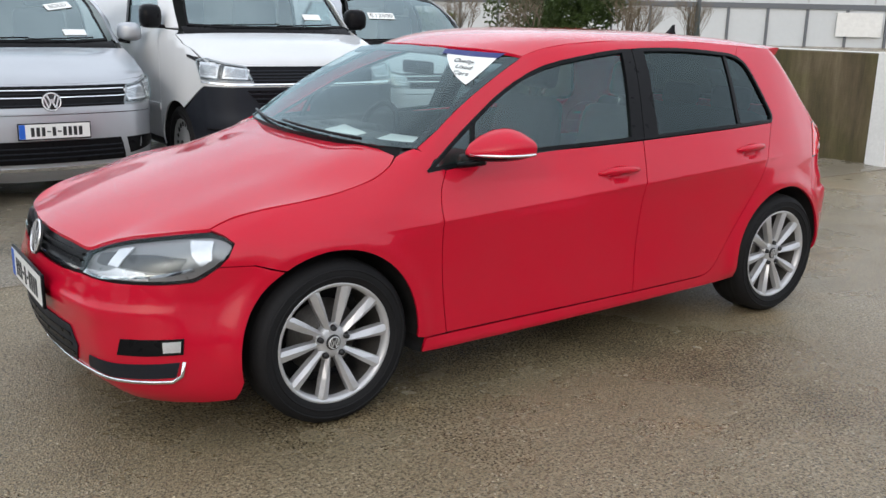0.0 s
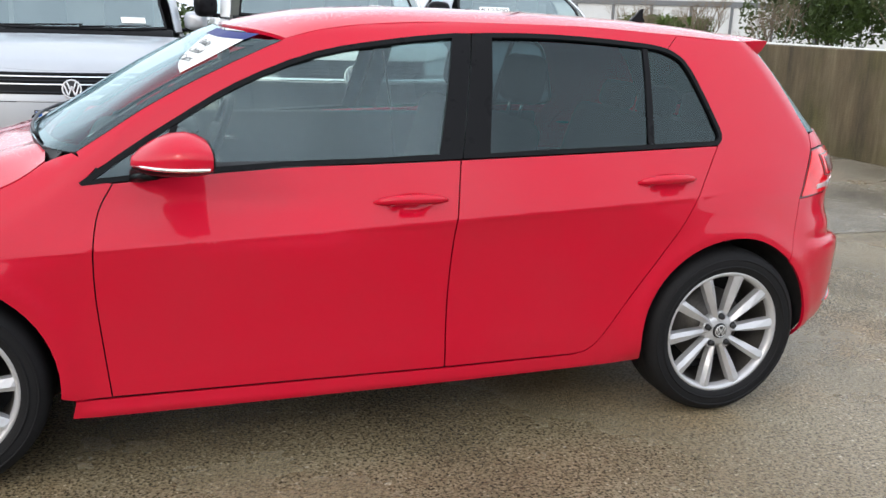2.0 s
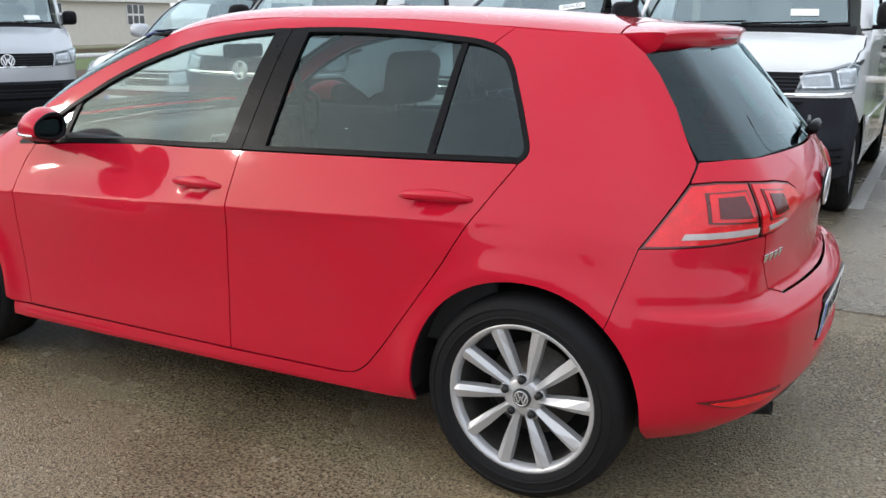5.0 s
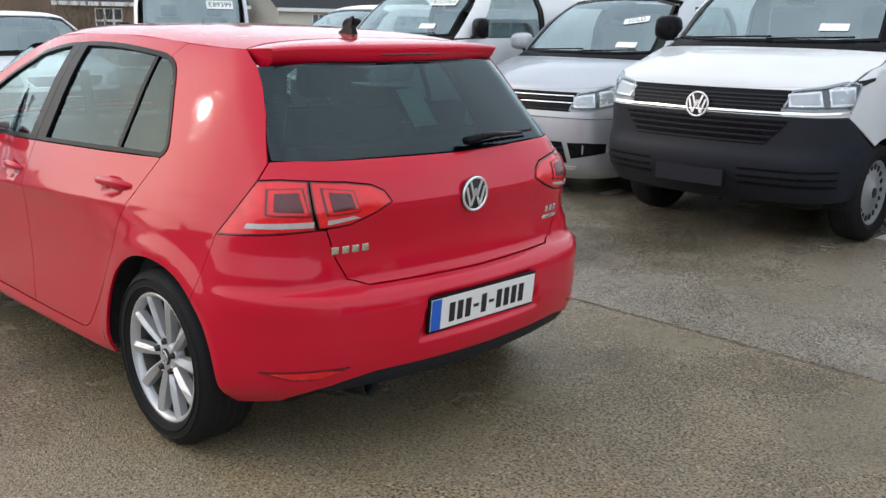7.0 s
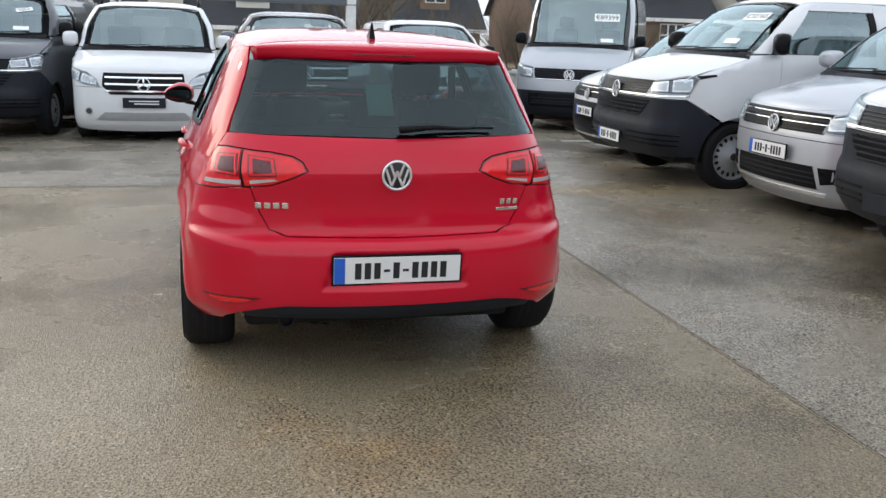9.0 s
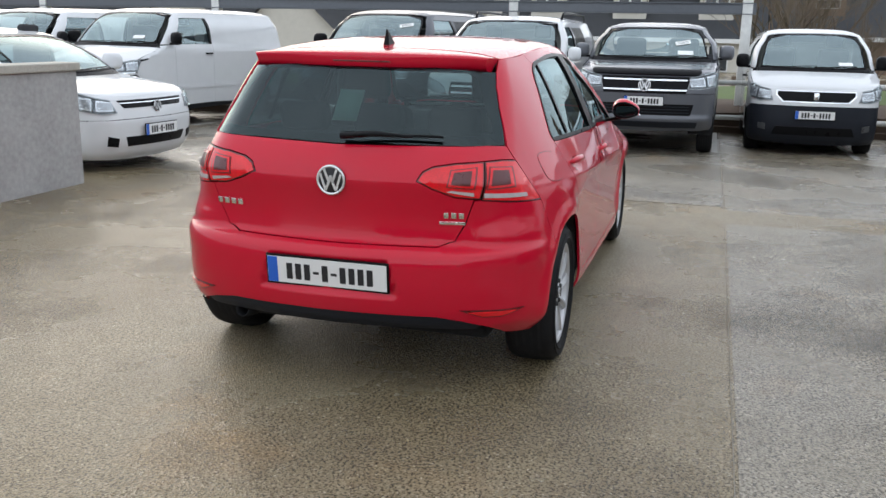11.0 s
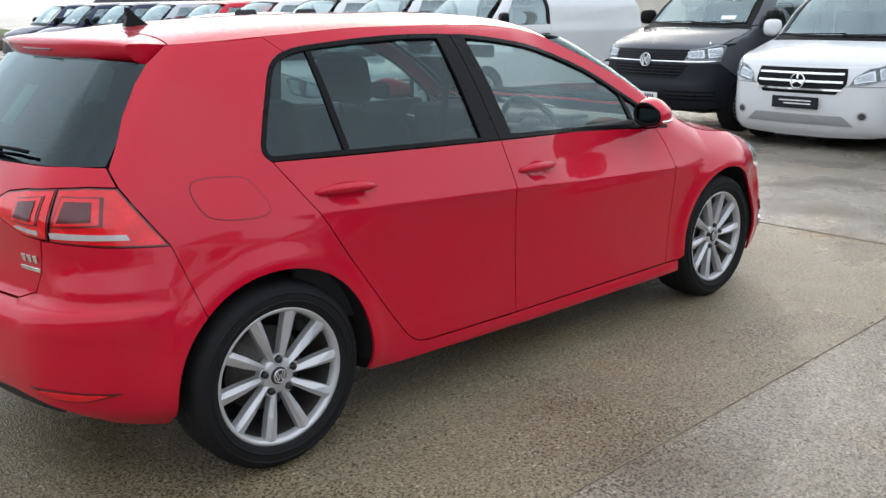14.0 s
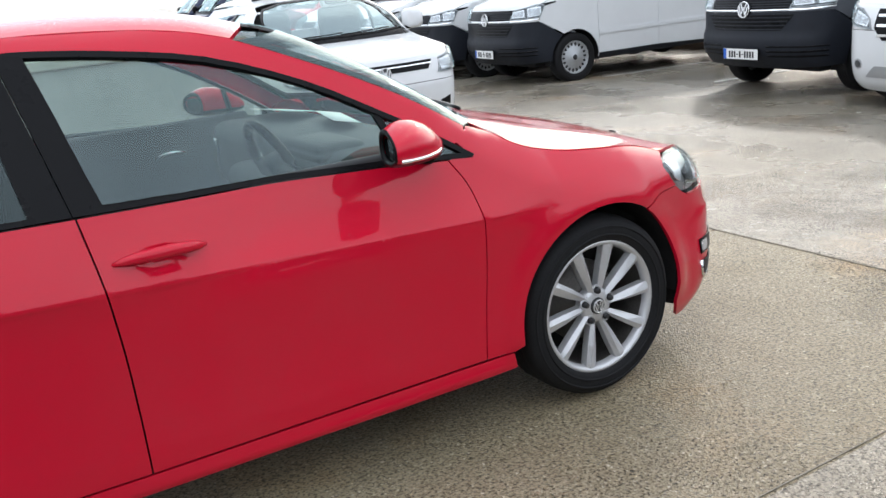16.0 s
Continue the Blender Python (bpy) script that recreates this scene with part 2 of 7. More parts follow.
def text_mesh(words, size, depth=0.0005):
    cu = bpy.data.curves.new("words", "FONT")
    cu.body, cu.size, cu.extrude = words, size, depth
    cu.align_x, cu.align_y = "CENTER", "CENTER"
    ob = bpy.data.objects.new("words", cu)
    scene.collection.objects.link(ob)
    me = bpy.data.meshes.new_from_object(ob.evaluated_get(bpy.context.evaluated_depsgraph_get()))
    bpy.data.objects.remove(ob)
    bpy.data.curves.remove(cu)
    return me


# ---------------------------------------------------------------- car bodies


def curve(table):
    """A smooth monotone curve through (position, value) pairs, for numpy arrays."""
    t = np.array(sorted(table), float)
    x, y = t[:, 0], t[:, 1]
    h, d = np.diff(x), np.diff(y) / np.diff(x)
    m = np.zeros(len(x))
    m[0], m[-1] = d[0], d[-1]
    for i in range(1, len(x) - 1):
        if d[i - 1] * d[i] > 0:
            w1, w2 = 2 * h[i] + h[i - 1], h[i] + 2 * h[i - 1]
            m[i] = (w1 + w2) / (w1 / d[i - 1] + w2 / d[i])

    def f(q):
        q = np.clip(np.asarray(q, float), x[0], x[-1])
        i = np.clip(np.searchsorted(x, q) - 1, 0, len(x) - 2)
        s = (q - x[i]) / h[i]
        return (y[i] * (1 + 2 * s) * (1 - s) ** 2 + m[i] * h[i] * s * (1 - s) ** 2 + y[i + 1] * s * s * (3 - 2 * s) + m[i + 1] * h[i] * s * s * (s - 1))

    return f


def rounded_min(a, b, r):
    near = (a < r) & (b < r)
    return np.where(near, r - np.hypot(r - np.minimum(a, r), r - np.minimum(b, r)), np.minimum(a, b))


class Shell:
    """A car body as a closed outline at every height: half width, nose and tail by height, with rounded corners.
    Places on it are named ("s", x, z) on the flank, ("f", y, z) on the front, ("r", y, z) on the rear."""

    K = 0.8

    def __init__(self, half, inset, nose, tail, bow_f, bow_r, round_f, round_r, xr, xf, extra=None, tilt=None, dent=None):
        self.half, self.inset, self.nose, self.tail = map(curve, (half, inset, nose, tail))
        self.bow_f, self.bow_r, self.round_f, self.round_r = map(curve, (bow_f, bow_r, round_f, round_r))
        self.xr, self.xf, self.extra, self.tilt, self.dent = xr, xf, extra, tilt, dent

    def tuck(self, x, z):
        """How far the flank lies inside the half width; the crease climbs to the rear and fades out over the wheels."""
        if self.tilt is None:
            return self.inset(z)
        zz = z + self.tilt(x, z)
        soft = sum(self.inset(zz + d) for d in (-0.06, -0.03, 0.0, 0.03, 0.06)) / 5
        fade = np.clip(np.maximum((-1.08 - x) / 0.22, (x - 0.88) / 0.22), 0, 1)
        return self.inset(zz) * (1 - fade) + soft * fade

    def march(self, px, py, dx, dy, z):
        """Where rays at the heights z, from points inside, meet the outline."""
        nose, tail = self.nose(z), self.tail(z)
        bf, br, rf, rr = self.bow_f(z), self.bow_r(z), self.round_f(z), self.round_r(z)
        lo, hi = np.zeros_like(px), np.full_like(px, 3.5)
        for _ in range(28):
            t = (lo + hi) / 2
            x, y = px + dx * t, py + dy * t
            w = self.half(x) - self.tuck(x, z)
            if self.extra is not None:
                w = w + self.extra(x, z)
            yy = y * y
            back = x - tail - br * yy
            if self.dent is not None:
                back = back - self.dent(y, z)
            m = rounded_min(rounded_min(w - np.abs(y), back, rr), nose - bf * yy - x, rf)
            good = m > 0
            lo, hi = np.where(good, t, lo), np.where(good, hi, t)
        return px + dx * lo, py + dy * lo

    def at(self, u, z):
        """Points of the body at the outline's running length u and height z."""
        u, z = np.asarray(u, float), np.asarray(z, float)
        back, front = np.maximum(self.xr - u, 0) / self.K, np.maximum(u - self.xf, 0) / self.K
        px = np.clip(u, self.xr, self.xf)
        dx, dy = np.sin(front) - np.sin(back), np.cos(front + back)
        x, y = self.march(px, np.zeros_like(px), dx, dy, z)
        return np.stack([x, y, z], -1)

    def run(self, kind, a, z):
        """The running length of a named place."""
        one = lambda v: np.array([float(v)])
        if kind == "u":
            return float(a)
        if kind in "sS":
            x, y = self.march(one(a), one(0), one(0), one(1), one(z))
            y = y if kind == "s" else -y
        elif kind == "f":
            x, y = self.march(one(self.xf), one(a), one(1), one(0), one(z))
        else:
            x, y = self.march(one(self.xr), one(a), one(-1), one(0), one(z))
        x, y = float(x[0]), float(y[0])
        if x < self.xr:
            return self.xr - self.K * math.atan2(self.xr - x, y)
        if x > self.xf:
            return self.xf + self.K * math.atan2(x - self.xf, y)
        return x

    def place(self, kind, a, z):
        return Vector(self.at(np.array([self.run(kind, a, z)]), np.array([float(z)]))[0])

    def normal(self, u, z):
        e = 0.003
        du = self.at(u + e, z) - self.at(u - e, z)
        dz = self.at(u, z + e) - self.at(u, z - e)
        n = np.cross(dz, du)
        n /= np.maximum(np.linalg.norm(n, axis=1, keepdims=True), 1e-9)
        return n


def densify(loop, step):
    out = []
    for (a, b), (c, d) in zip(loop, loop[1:] + loop[:1]):
        n = max(1, int(math.hypot(c - a, d - b) / step))
        out += [(a + (c - a) * i / n, b + (d - b) * i / n) for i in range(n)]
    return out


def spline(pts, n=4):
    """A smooth line through the points, n steps from one to the next."""
    P = [Vector(p) for p in pts]
    out = []
    for i in range(len(P) - 1):
        a, b = P[i], P[i + 1]
        h = (b - a).length
        ta = (b - P[i - 1]) / ((b - a).length + (a - P[i - 1]).length) * h if i else b - a
        tb = (P[i + 2] - a) / ((P[i + 2] - b).length + h) * h if i + 2 < len(P) else b - a
        for k in range(n):
            q = k / n
            out.append(tuple(a * (1 + 2 * q) * (1 - q) ** 2 + ta * q * (1 - q) ** 2 + b * q * q * (3 - 2 * q) + tb * q * q * (q - 1)))
    return out + [tuple(pts[-1])]


def shrunk(loop, gap):
    """The loop drawn in by gap."""
    area = sum(a * d - c * b for (a, b), (c, d) in zip(loop, loop[1:] + loop[:1]))
    sign = 1 if area > 0 else -1
    out = []
    for i, (x, y) in enumerate(loop):
        (ax, ay), (bx, by) = loop[i - 1], loop[(i + 1) % len(loop)]
        n1 = Vector((-(y - ay), x - ax)).normalized() * sign
        n2 = Vector((-(by - y), bx - x)).normalized() * sign
        n = (n1 + n2)
        n = n.normalized() * gap / max(0.4, math.sqrt(max(1e-6, (1 + n1.dot(n2)) / 2))) if n.length > 1e-6 else n1 * gap
        out.append((x + n.x, y + n.y))
    return out


def fill(loop, step, line=None):
    """Vertices and triangles that fill a flat loop, with a grid inside; the loop's own points come first."""
    loop = [p for i, p in enumerate(loop) if math.dist(p, loop[i - 1]) > 1e-5]
    xs, ys = [p[0] for p in loop], [p[1] for p in loop]
    poly = np.array(loop)
    ax, ay = np.meshgrid(np.arange(min(xs) + step / 2, max(xs), step), np.arange(min(ys) + step / 2, max(ys), step))
    ax, ay = ax.ravel(), ay.ravel()
    if line is not None:
        lx = np.arange(min(xs), max(xs), step)
        keep = np.abs(ay - line(ax)) > step * 0.45
        ax, ay = np.concatenate([ax[keep], lx, lx, lx]), np.concatenate([ay[keep], line(lx) - 0.007, line(lx), line(lx) + 0.007])
    ins = np.zeros(len(ax), bool)
    close = np.zeros(len(ax), bool)
    for p, q in zip(poly, np.roll(poly, -1, 0)):
        cross = (p[1] > ay) != (q[1] > ay)
        with np.errstate(divide="ignore", invalid="ignore"):
            hit = ax < (q[0] - p[0]) * (ay - p[1]) / (q[1] - p[1]) + p[0]
        ins ^= cross & hit
        d = q - p
        t = np.clip(((ax - p[0]) * d[0] + (ay - p[1]) * d[1]) / max(d @ d, 1e-12), 0, 1)
        close |= np.hypot(ax - p[0] - t * d[0], ay - p[1] - t * d[1]) < min(step * 0.42, 0.012)
    pts = [Vector(p) for p in loop] + [Vector((float(a), float(b))) for a, b in zip(ax[ins & ~close], ay[ins & ~close])]
    n = len(loop)
    v, e, f, *_ = delaunay_2d_cdt(pts, [(i, (i + 1) % n) for i in range(n)], [], 1, 1e-6)
    return np.array([tuple(p) for p in v]), [tuple(t) for t in f], n


def skin(uv, tris, nloop, surface, normals, thick, mirror=False, sink=0.0):
    """A panel: the surface over the flat points, with its rim turned in by thick."""
    P, N = surface(uv[:, 0], uv[:, 1]), normals(uv[:, 0], uv[:, 1])
    P = P - N * sink
    n = len(P)
    rim = P[:nloop] - N[:nloop] * thick
    V = np.concatenate([P, P[:nloop], rim])
    faces = list(tris)
    for i in range(nloop):
        j = (i + 1) % nloop
        faces.append((n + i, n + j, n + nloop + j, n + nloop + i))
    if mirror:
        V = V * np.array([1, -1, 1])
        N = N * np.array([1, -1, 1])
    a, b, c = (V[list(t)] for t in zip(*[(f[0], f[1], f[2]) for f in tris[:40]]))
    facing = np.cross(b - a, c - a)
    flip = (facing * N[[f[0] for f in tris[:40]]]).sum() < 0
    if flip:
        faces = [f[::-1] for f in faces]
    me = bpy.data.meshes.new("panel")
    me.from_pydata(V.tolist(), [], faces)
    me.shade_smooth()
    out = np.concatenate([N, np.zeros((2 * nloop, 3))])
    rims = np.zeros((nloop, 3))
    for i in range(nloop):
        t = P[(i + 1) % nloop] - P[i - 1]
        rims[i] = np.cross(t, N[i] if not mirror else N[i] * np.array([1, -1, 1]))
    rims /= np.maximum(np.linalg.norm(rims, axis=1, keepdims=True), 1e-9)
    if mirror:
        rims = rims * np.array([1, -1, 1])
    out[n:n + nloop] = rims
    out[n + nloop:] = rims
    me.normals_split_custom_set_from_vertices(out.tolist())
    return me


def panel(shell, name, places, material, parent, label="", step=0.035, gap=0.0025, thick=0.012, sink=0.0, both=False, dense=0.02, line=None):
    """A body panel whose outline runs through named places; both: one on either side."""
    loop = [(shell.run(*p), p[2]) for p in places]
    loop = densify(loop, dense)
    if gap:
        loop = shrunk(loop, gap)
    uv, tris, n = fill(loop, step, line)
    made = []
    for mirror in ((False, True) if both else (False,)):
        me = skin(uv, tris, n, shell.at, shell.normal, thick, mirror, sink)
        me.name = name
        made.append(part_of(name, me, material, parent, label))
    return made


def band(shell, name, outer, inner, material, parent, both=True, sink=0.0, proud=0.0, label=""):
    """A frame between two loops of equally many places on the body."""
    for mirror in ((False, True) if both else (False,)):
        bm = bmesh.new()
        rows = []
        n = len(outer)
        lo = densify([(shell.run(*p), p[2]) for p in outer], 9)
        li = [(shell.run(*p), p[2]) for p in inner]
        big = []
        for i in range(n):
            j = (i + 1) % n
            k = max(1, int(math.dist(lo[i], lo[j]) / 0.03))
            for q in range(k):
                t = q / k
                big.append((lo[i][0] + (lo[j][0] - lo[i][0]) * t, lo[i][1] + (lo[j][1] - lo[i][1]) * t,
                            li[i][0] + (li[j][0] - li[i][0]) * t, li[i][1] + (li[j][1] - li[i][1]) * t))
        big = np.array(big)
        A, NA = shell.at(big[:, 0], big[:, 1]), shell.normal(big[:, 0], big[:, 1])
        B, NB = shell.at(big[:, 2], big[:, 3]), shell.normal(big[:, 2], big[:, 3])
        rows = [A - NA * 0.012, A + NA * proud, B + NB * proud, B - NB * 0.014]
        sgn = np.array([1, -1, 1]) if mirror else np.array([1, 1, 1])
        vs = [[bm.verts.new(tuple(v * sgn)) for v in r] for r in rows]
        for r0, r1 in zip(vs, vs[1:]):
            for i in range(len(big)):
                j = (i + 1) % len(big)
                bm.faces.new((r0[i], r0[j], r1[j], r1[i]))
        bmesh.ops.recalc_face_normals(bm, faces=bm.faces)
        part(name, bm, material, parent, label, smooth=False)


def mirrored(places):
    """Places of the other half, in reverse order, to close an outline across the middle."""
    return [(k, -a, z) for k, a, z in places[::-1]]


def arc(cx, cz, r, a0, a1, n=14, squash=1.0):
    return [("s", cx + r * math.cos(math.radians(a0 + (a1 - a0) * i / n)), cz + r * squash * math.sin(math.radians(a0 + (a1 - a0) * i / n))) for i in range(n + 1)]

# ---------------------------------------------------------------- the ground's shape


def ground_z(x, y):
    """Level where the red car stands, falling gently towards the far rows."""
    ramp_x = max(0.0, x - 2.6)
    ramp_y = max(0.0, y - 4.5)
    return -0.027 * min(ramp_x, 12) - 0.012 * min(ramp_y, 12)


# ---------------------------------------------------------------- wheels, badges, plates


def wheel_parts(parent, x, y, z, radius, width, rim, style, side):
    """A wheel under a car: the tyre, with rim, spokes, cap, bolts and disc under it. side: 1 faces +y, -1 faces -y."""
    w = width / 2
    prof = [(rim, -w * 0.86), (rim + 0.012, -w * 0.95), ((rim + radius) / 2, -w), (radius - 0.022, -w * 0.94), (radius - 0.006, -w * 0.80), (radius, -w * 0.5),
            (radius, w * 0.5), (radius - 0.006, w * 0.80), (radius - 0.022, w * 0.94), ((rim + radius) / 2, w), (rim + 0.012, w * 0.95), (rim, w * 0.86)]
    bm = lathe_bm(prof, 56)
    # slightly raised dark strips, with the grooves' shade put into their colour
    grooves = []
    for g in (-0.45, -0.15, 0.15, 0.45):
        grooves.append(lathe_bm([(radius + 0.0005, w * g - 0.006), (radius + 0.0012, w * g), (radius + 0.0005, w * g + 0.006)], 56))
    turn = pose(x, y, z) @ pose(0, 0, 0, 0, 0, 0 if side > 0 else 180)
    tyre = part("wheel", bm, RUBBER, parent, "black rubber tyre", where=turn)
    part("tread_groove", join_bm(*grooves), DARK, tyre)
    for share, high in ((0.30, 0.0018), (0.62, 0.0022)):
        rr = rim + (radius - rim) * share
        part("sidewall_rib", lathe_bm([(rr - 0.004, w * 0.97), (rr - 0.002, w * 1.0 + high), (rr + 0.002, w * 1.0 + high), (rr + 0.004, w * 0.97)], 48), RUBBER, tyre)
    lip = w * 0.80
    if style == "alloy":
        part("rim", lathe_bm([(rim + 0.004, lip), (rim + 0.004, lip + 0.008), (rim - 0.006, lip + 0.010), (rim - 0.016, lip - 0.004), (rim - 0.019, lip - 0.022)], 64), ALLOY, tyre, "silver alloy rim")
        # the barrel's dark colour stands in for the shade between the spokes
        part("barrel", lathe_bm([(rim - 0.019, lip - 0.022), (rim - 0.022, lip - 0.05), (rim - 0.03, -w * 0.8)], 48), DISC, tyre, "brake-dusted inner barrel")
        part("brake_disc", lathe_bm([(0.0, 0.0), (0.07, 0.0), (0.07, -0.012), (0.145, -0.012), (0.145, -0.03), (0.0, -0.03)], 40), DISC, tyre, "rusty brake disc")
        # added near-black disc in place of the shade deep inside the wheel
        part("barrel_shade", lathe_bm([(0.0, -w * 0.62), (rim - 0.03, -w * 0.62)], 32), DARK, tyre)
        bm = bmesh.new()
        sections = []
        for r, hw, top, ridge in ((0.046, 0.0105, lip - 0.018, 0.005), (0.085, 0.0125, lip - 0.013, 0.010), (0.14, 0.0180, lip - 0.006, 0.010), (rim - 0.026, 0.0210, lip + 0.001, 0.006), (rim - 0.006, 0.0225, lip + 0.003, 0.002)):
            skew = (r - 0.052) * 0.10
            sections.append([bm.verts.new((-hw + skew, top - 0.032, r)), bm.verts.new((-hw + skew, top - 0.003, r)), bm.verts.new((skew - hw * 0.25, top + ridge, r)),
                             bm.verts.new((hw + skew, top - 0.003, r)), bm.verts.new((hw + skew, top - 0.032, r))])
        for a, b in zip(sections, sections[1:]):
            for i in range(4):
                bm.faces.new((a[i], a[i + 1], b[i + 1], b[i]))
        bmesh.ops.recalc_face_normals(bm, faces=bm.faces)
        spoke = part("spoke", bm, ALLOY, tyre, where=pose(0, 0, 0, 0, 18, 0), smooth=False)
        me = spoke.data
        for i in range(1, 10):
            part_of("spoke", me, None, tyre, where=pose(0, 0, 0, 0, 18 + 36 * i, 0))
        part("hub", lathe_bm([(0.0, lip - 0.012), (0.05, lip - 0.012), (0.062, lip - 0.02), (0.066, lip - 0.05)], 40), ALLOY, tyre)
        part("cap", lathe_bm([(0.0, lip - 0.004), (0.026, lip - 0.004), (0.029, lip - 0.008), (0.030, lip - 0.014)], 32), INK, tyre, "dark centre cap")
        badge_on(tyre, 0.024, pose(0, lip - 0.0035, 0, 0, 0, 0))
        for i in range(5):
            a = math.radians(72 * i + 18)
            part("bolt", lathe_bm([(0.0, 0.012), (0.010, 0.012), (0.0115, 0.0), (0.0115, -0.01)], 12), INK, tyre, where=pose(0.056 * math.cos(a), lip - 0.012, 0.056 * math.sin(a)))
            part("bolt_well", lathe_bm([(0.0155, -0.002), (0.0165, 0.001), (0.019, 0.0), (0.0195, -0.01)], 16), ALLOY, tyre, where=pose(0.056 * math.cos(a), lip - 0.011, 0.056 * math.sin(a)))
    else:
        part("rim", lathe_bm([(rim + 0.004, lip), (rim - 0.012, lip + 0.006), (rim - 0.03, lip - 0.03), (rim - 0.05, lip - 0.02), (0.075, lip - 0.012), (0.06, lip + 0.004), (0.0, lip + 0.006)], 48), STEEL, tyre, "steel rim")
        # dark discs laid on the closed rim, coloured as the shade in its holes
        hole = lathe_bm([(0.0, 0.006), (0.014, 0.006), (0.017, 0.0)], 12)
        bmesh.ops.scale(hole, vec=(1.5, 1, 1), verts=hole.verts)
        me = bpy.data.meshes.new("vent_hole")
        hole.to_mesh(me)
        hole.free()
        for i in range(18):
            a = math.radians(20 * i)
            part_of("vent_hole", me, DARK, tyre, where=pose((rim - 0.048) * math.cos(a), lip - 0.02, (rim - 0.048) * math.sin(a), 0, -20 * i, 0))
        part("cap", lathe_bm([(0.0, lip + 0.012), (0.035, lip + 0.011), (0.04, lip)], 24), INK, tyre)
    return tyre


def badge_on(parent, r, where, ring=BRIGHT, core=INK):
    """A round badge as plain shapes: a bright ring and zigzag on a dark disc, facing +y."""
    disc = part("badge", lathe_bm([(0.0, 0.0), (r * 0.93, 0.0), (r, -r * 0.12)], 32), core, parent, "round badge", where=where)
    part("badge_ring", lathe_bm([(r * 0.84, 0.001), (r * 0.88, r * 0.07), (r * 0.97, r * 0.07), (r * 1.0, 0.0)], 36), ring, disc, "chrome ring")
    for pts in ([(-0.44, 0.72), (-0.15, -0.06), (0.0, 0.3), (0.15, -0.06), (0.44, 0.72)], [(-0.72, 0.42), (-0.36, -0.68), (0.0, 0.18), (0.36, -0.68), (0.72, 0.42)]):
        for (a, b), (c, d) in zip(pts, pts[1:]):
            bm = bmesh.new()
            dx, dz = (c - a) * r, (d - b) * r
            n = Vector((-dz, 0, dx)).normalized() * r * 0.075
            quad = [Vector((a * r, 0, b * r)), Vector((c * r, 0, d * r))]
            low = [bm.verts.new(q + s * n + Vector((0, h, 0))) for h in (0.0005, r * 0.06) for q, s in ((quad[0], 1), (quad[1], 1), (quad[1], -1), (quad[0], -1))]
            bm.faces.new(low[4:])
            for i in range(4):
                bm.faces.new((low[i], low[(i + 1) % 4], low[4 + (i + 1) % 4], low[4 + i]))
            bmesh.ops.recalc_face_normals(bm, faces=bm.faces)
            part("badge_bar", bm, ring, disc, smooth=False)
    return disc


def plate_on(parent, where, w=0.52, h=0.111, marks=(1, 1, 1, 0.5, 1, 0.5, 1, 1, 1, 1), dark=False):
    """A number plate facing +y: white, with a blue band and the characters as plain bars."""
    holder = part("number_plate", box_bm(-w / 2 - 0.008, w / 2 + 0.008, -0.012, 0.0, -h / 2 - 0.010, h / 2 + 0.008, 0.003), BLACK, parent, "number plate in a black holder", where=where)
    part("plate_face", box_bm(-w / 2, w / 2, 0.0005, 0.003, -h / 2, h / 2), PLASTIC if dark else PLATEWHITE, holder, smooth=False)
    if dark:
        for k in range(dark if dark > 1 else 0):
            part("character_bar", box_bm(-w * 0.36, w * (0.36 - 0.12 * k), 0.0032, 0.0044, 0.014 - 0.034 * k, 0.028 - 0.034 * k), PLATEWHITE, holder, smooth=False)
        return holder
    # seen from the front, +x of this part points to the viewer's left
    part("blue_band", box_bm(w / 2 - 0.045, w / 2 - 0.001, 0.0032, 0.0042, -h / 2 + 0.001, h / 2 - 0.001), PLATEBLUE, holder, "blue band", smooth=False)
    n = len(marks)
    span = w - 0.13
    x = w / 2 - 0.085
    for m in marks:
        tall = h * 0.31 if m == 1 else h * 0.05
        part("character_bar", box_bm(x - span / n * 0.66, x, 0.0032, 0.0044, -tall - 0.003, tall - 0.003), INK, holder, smooth=False)
        x -= span / n
    return holder


def on_shell(shell, kind, a, z, lift=0.002, mirror=False):
    """A pose on the body with +y out of the surface and +z up along it."""
    u = np.array([shell.run(kind, a, z)])
    zz = np.array([float(z)])
    p, n = Vector(shell.at(u, zz)[0]), Vector(shell.normal(u, zz)[0])
    if mirror:
        p, n = Vector((p.x, -p.y, p.z)), Vector((n.x, -n.y, n.z))
    right = n.cross(Vector((0, 0, 1))).normalized()
    up = right.cross(n).normalized()
    m = Matrix((right, n, up)).transposed().to_4x4()
    m.translation = p + n * lift
    return m


# ---------------------------------------------------------------- the red hatchback


def step01(q):
    q = np.clip(q, 0, 1)
    return q * q * (3 - 2 * q)


PLAN = curve([(-2.2, -0.118), (-1.75, -0.100), (-1.62, -0.080), (-1.48, -0.058), (-1.28, -0.035), (-1.05, -0.012), (-0.8, 0.005), (-0.3, 0.016), (0.0, 0.000), (0.25, -0.034), (0.6, -0.026), (0.9, -0.006), (1.1, -0.004), (1.3, -0.010), (1.55, -0.018), (1.75, -0.034), (2.1, -0.036)])
HANDLES = ((-0.094, 0.846), (-1.026, 0.889))


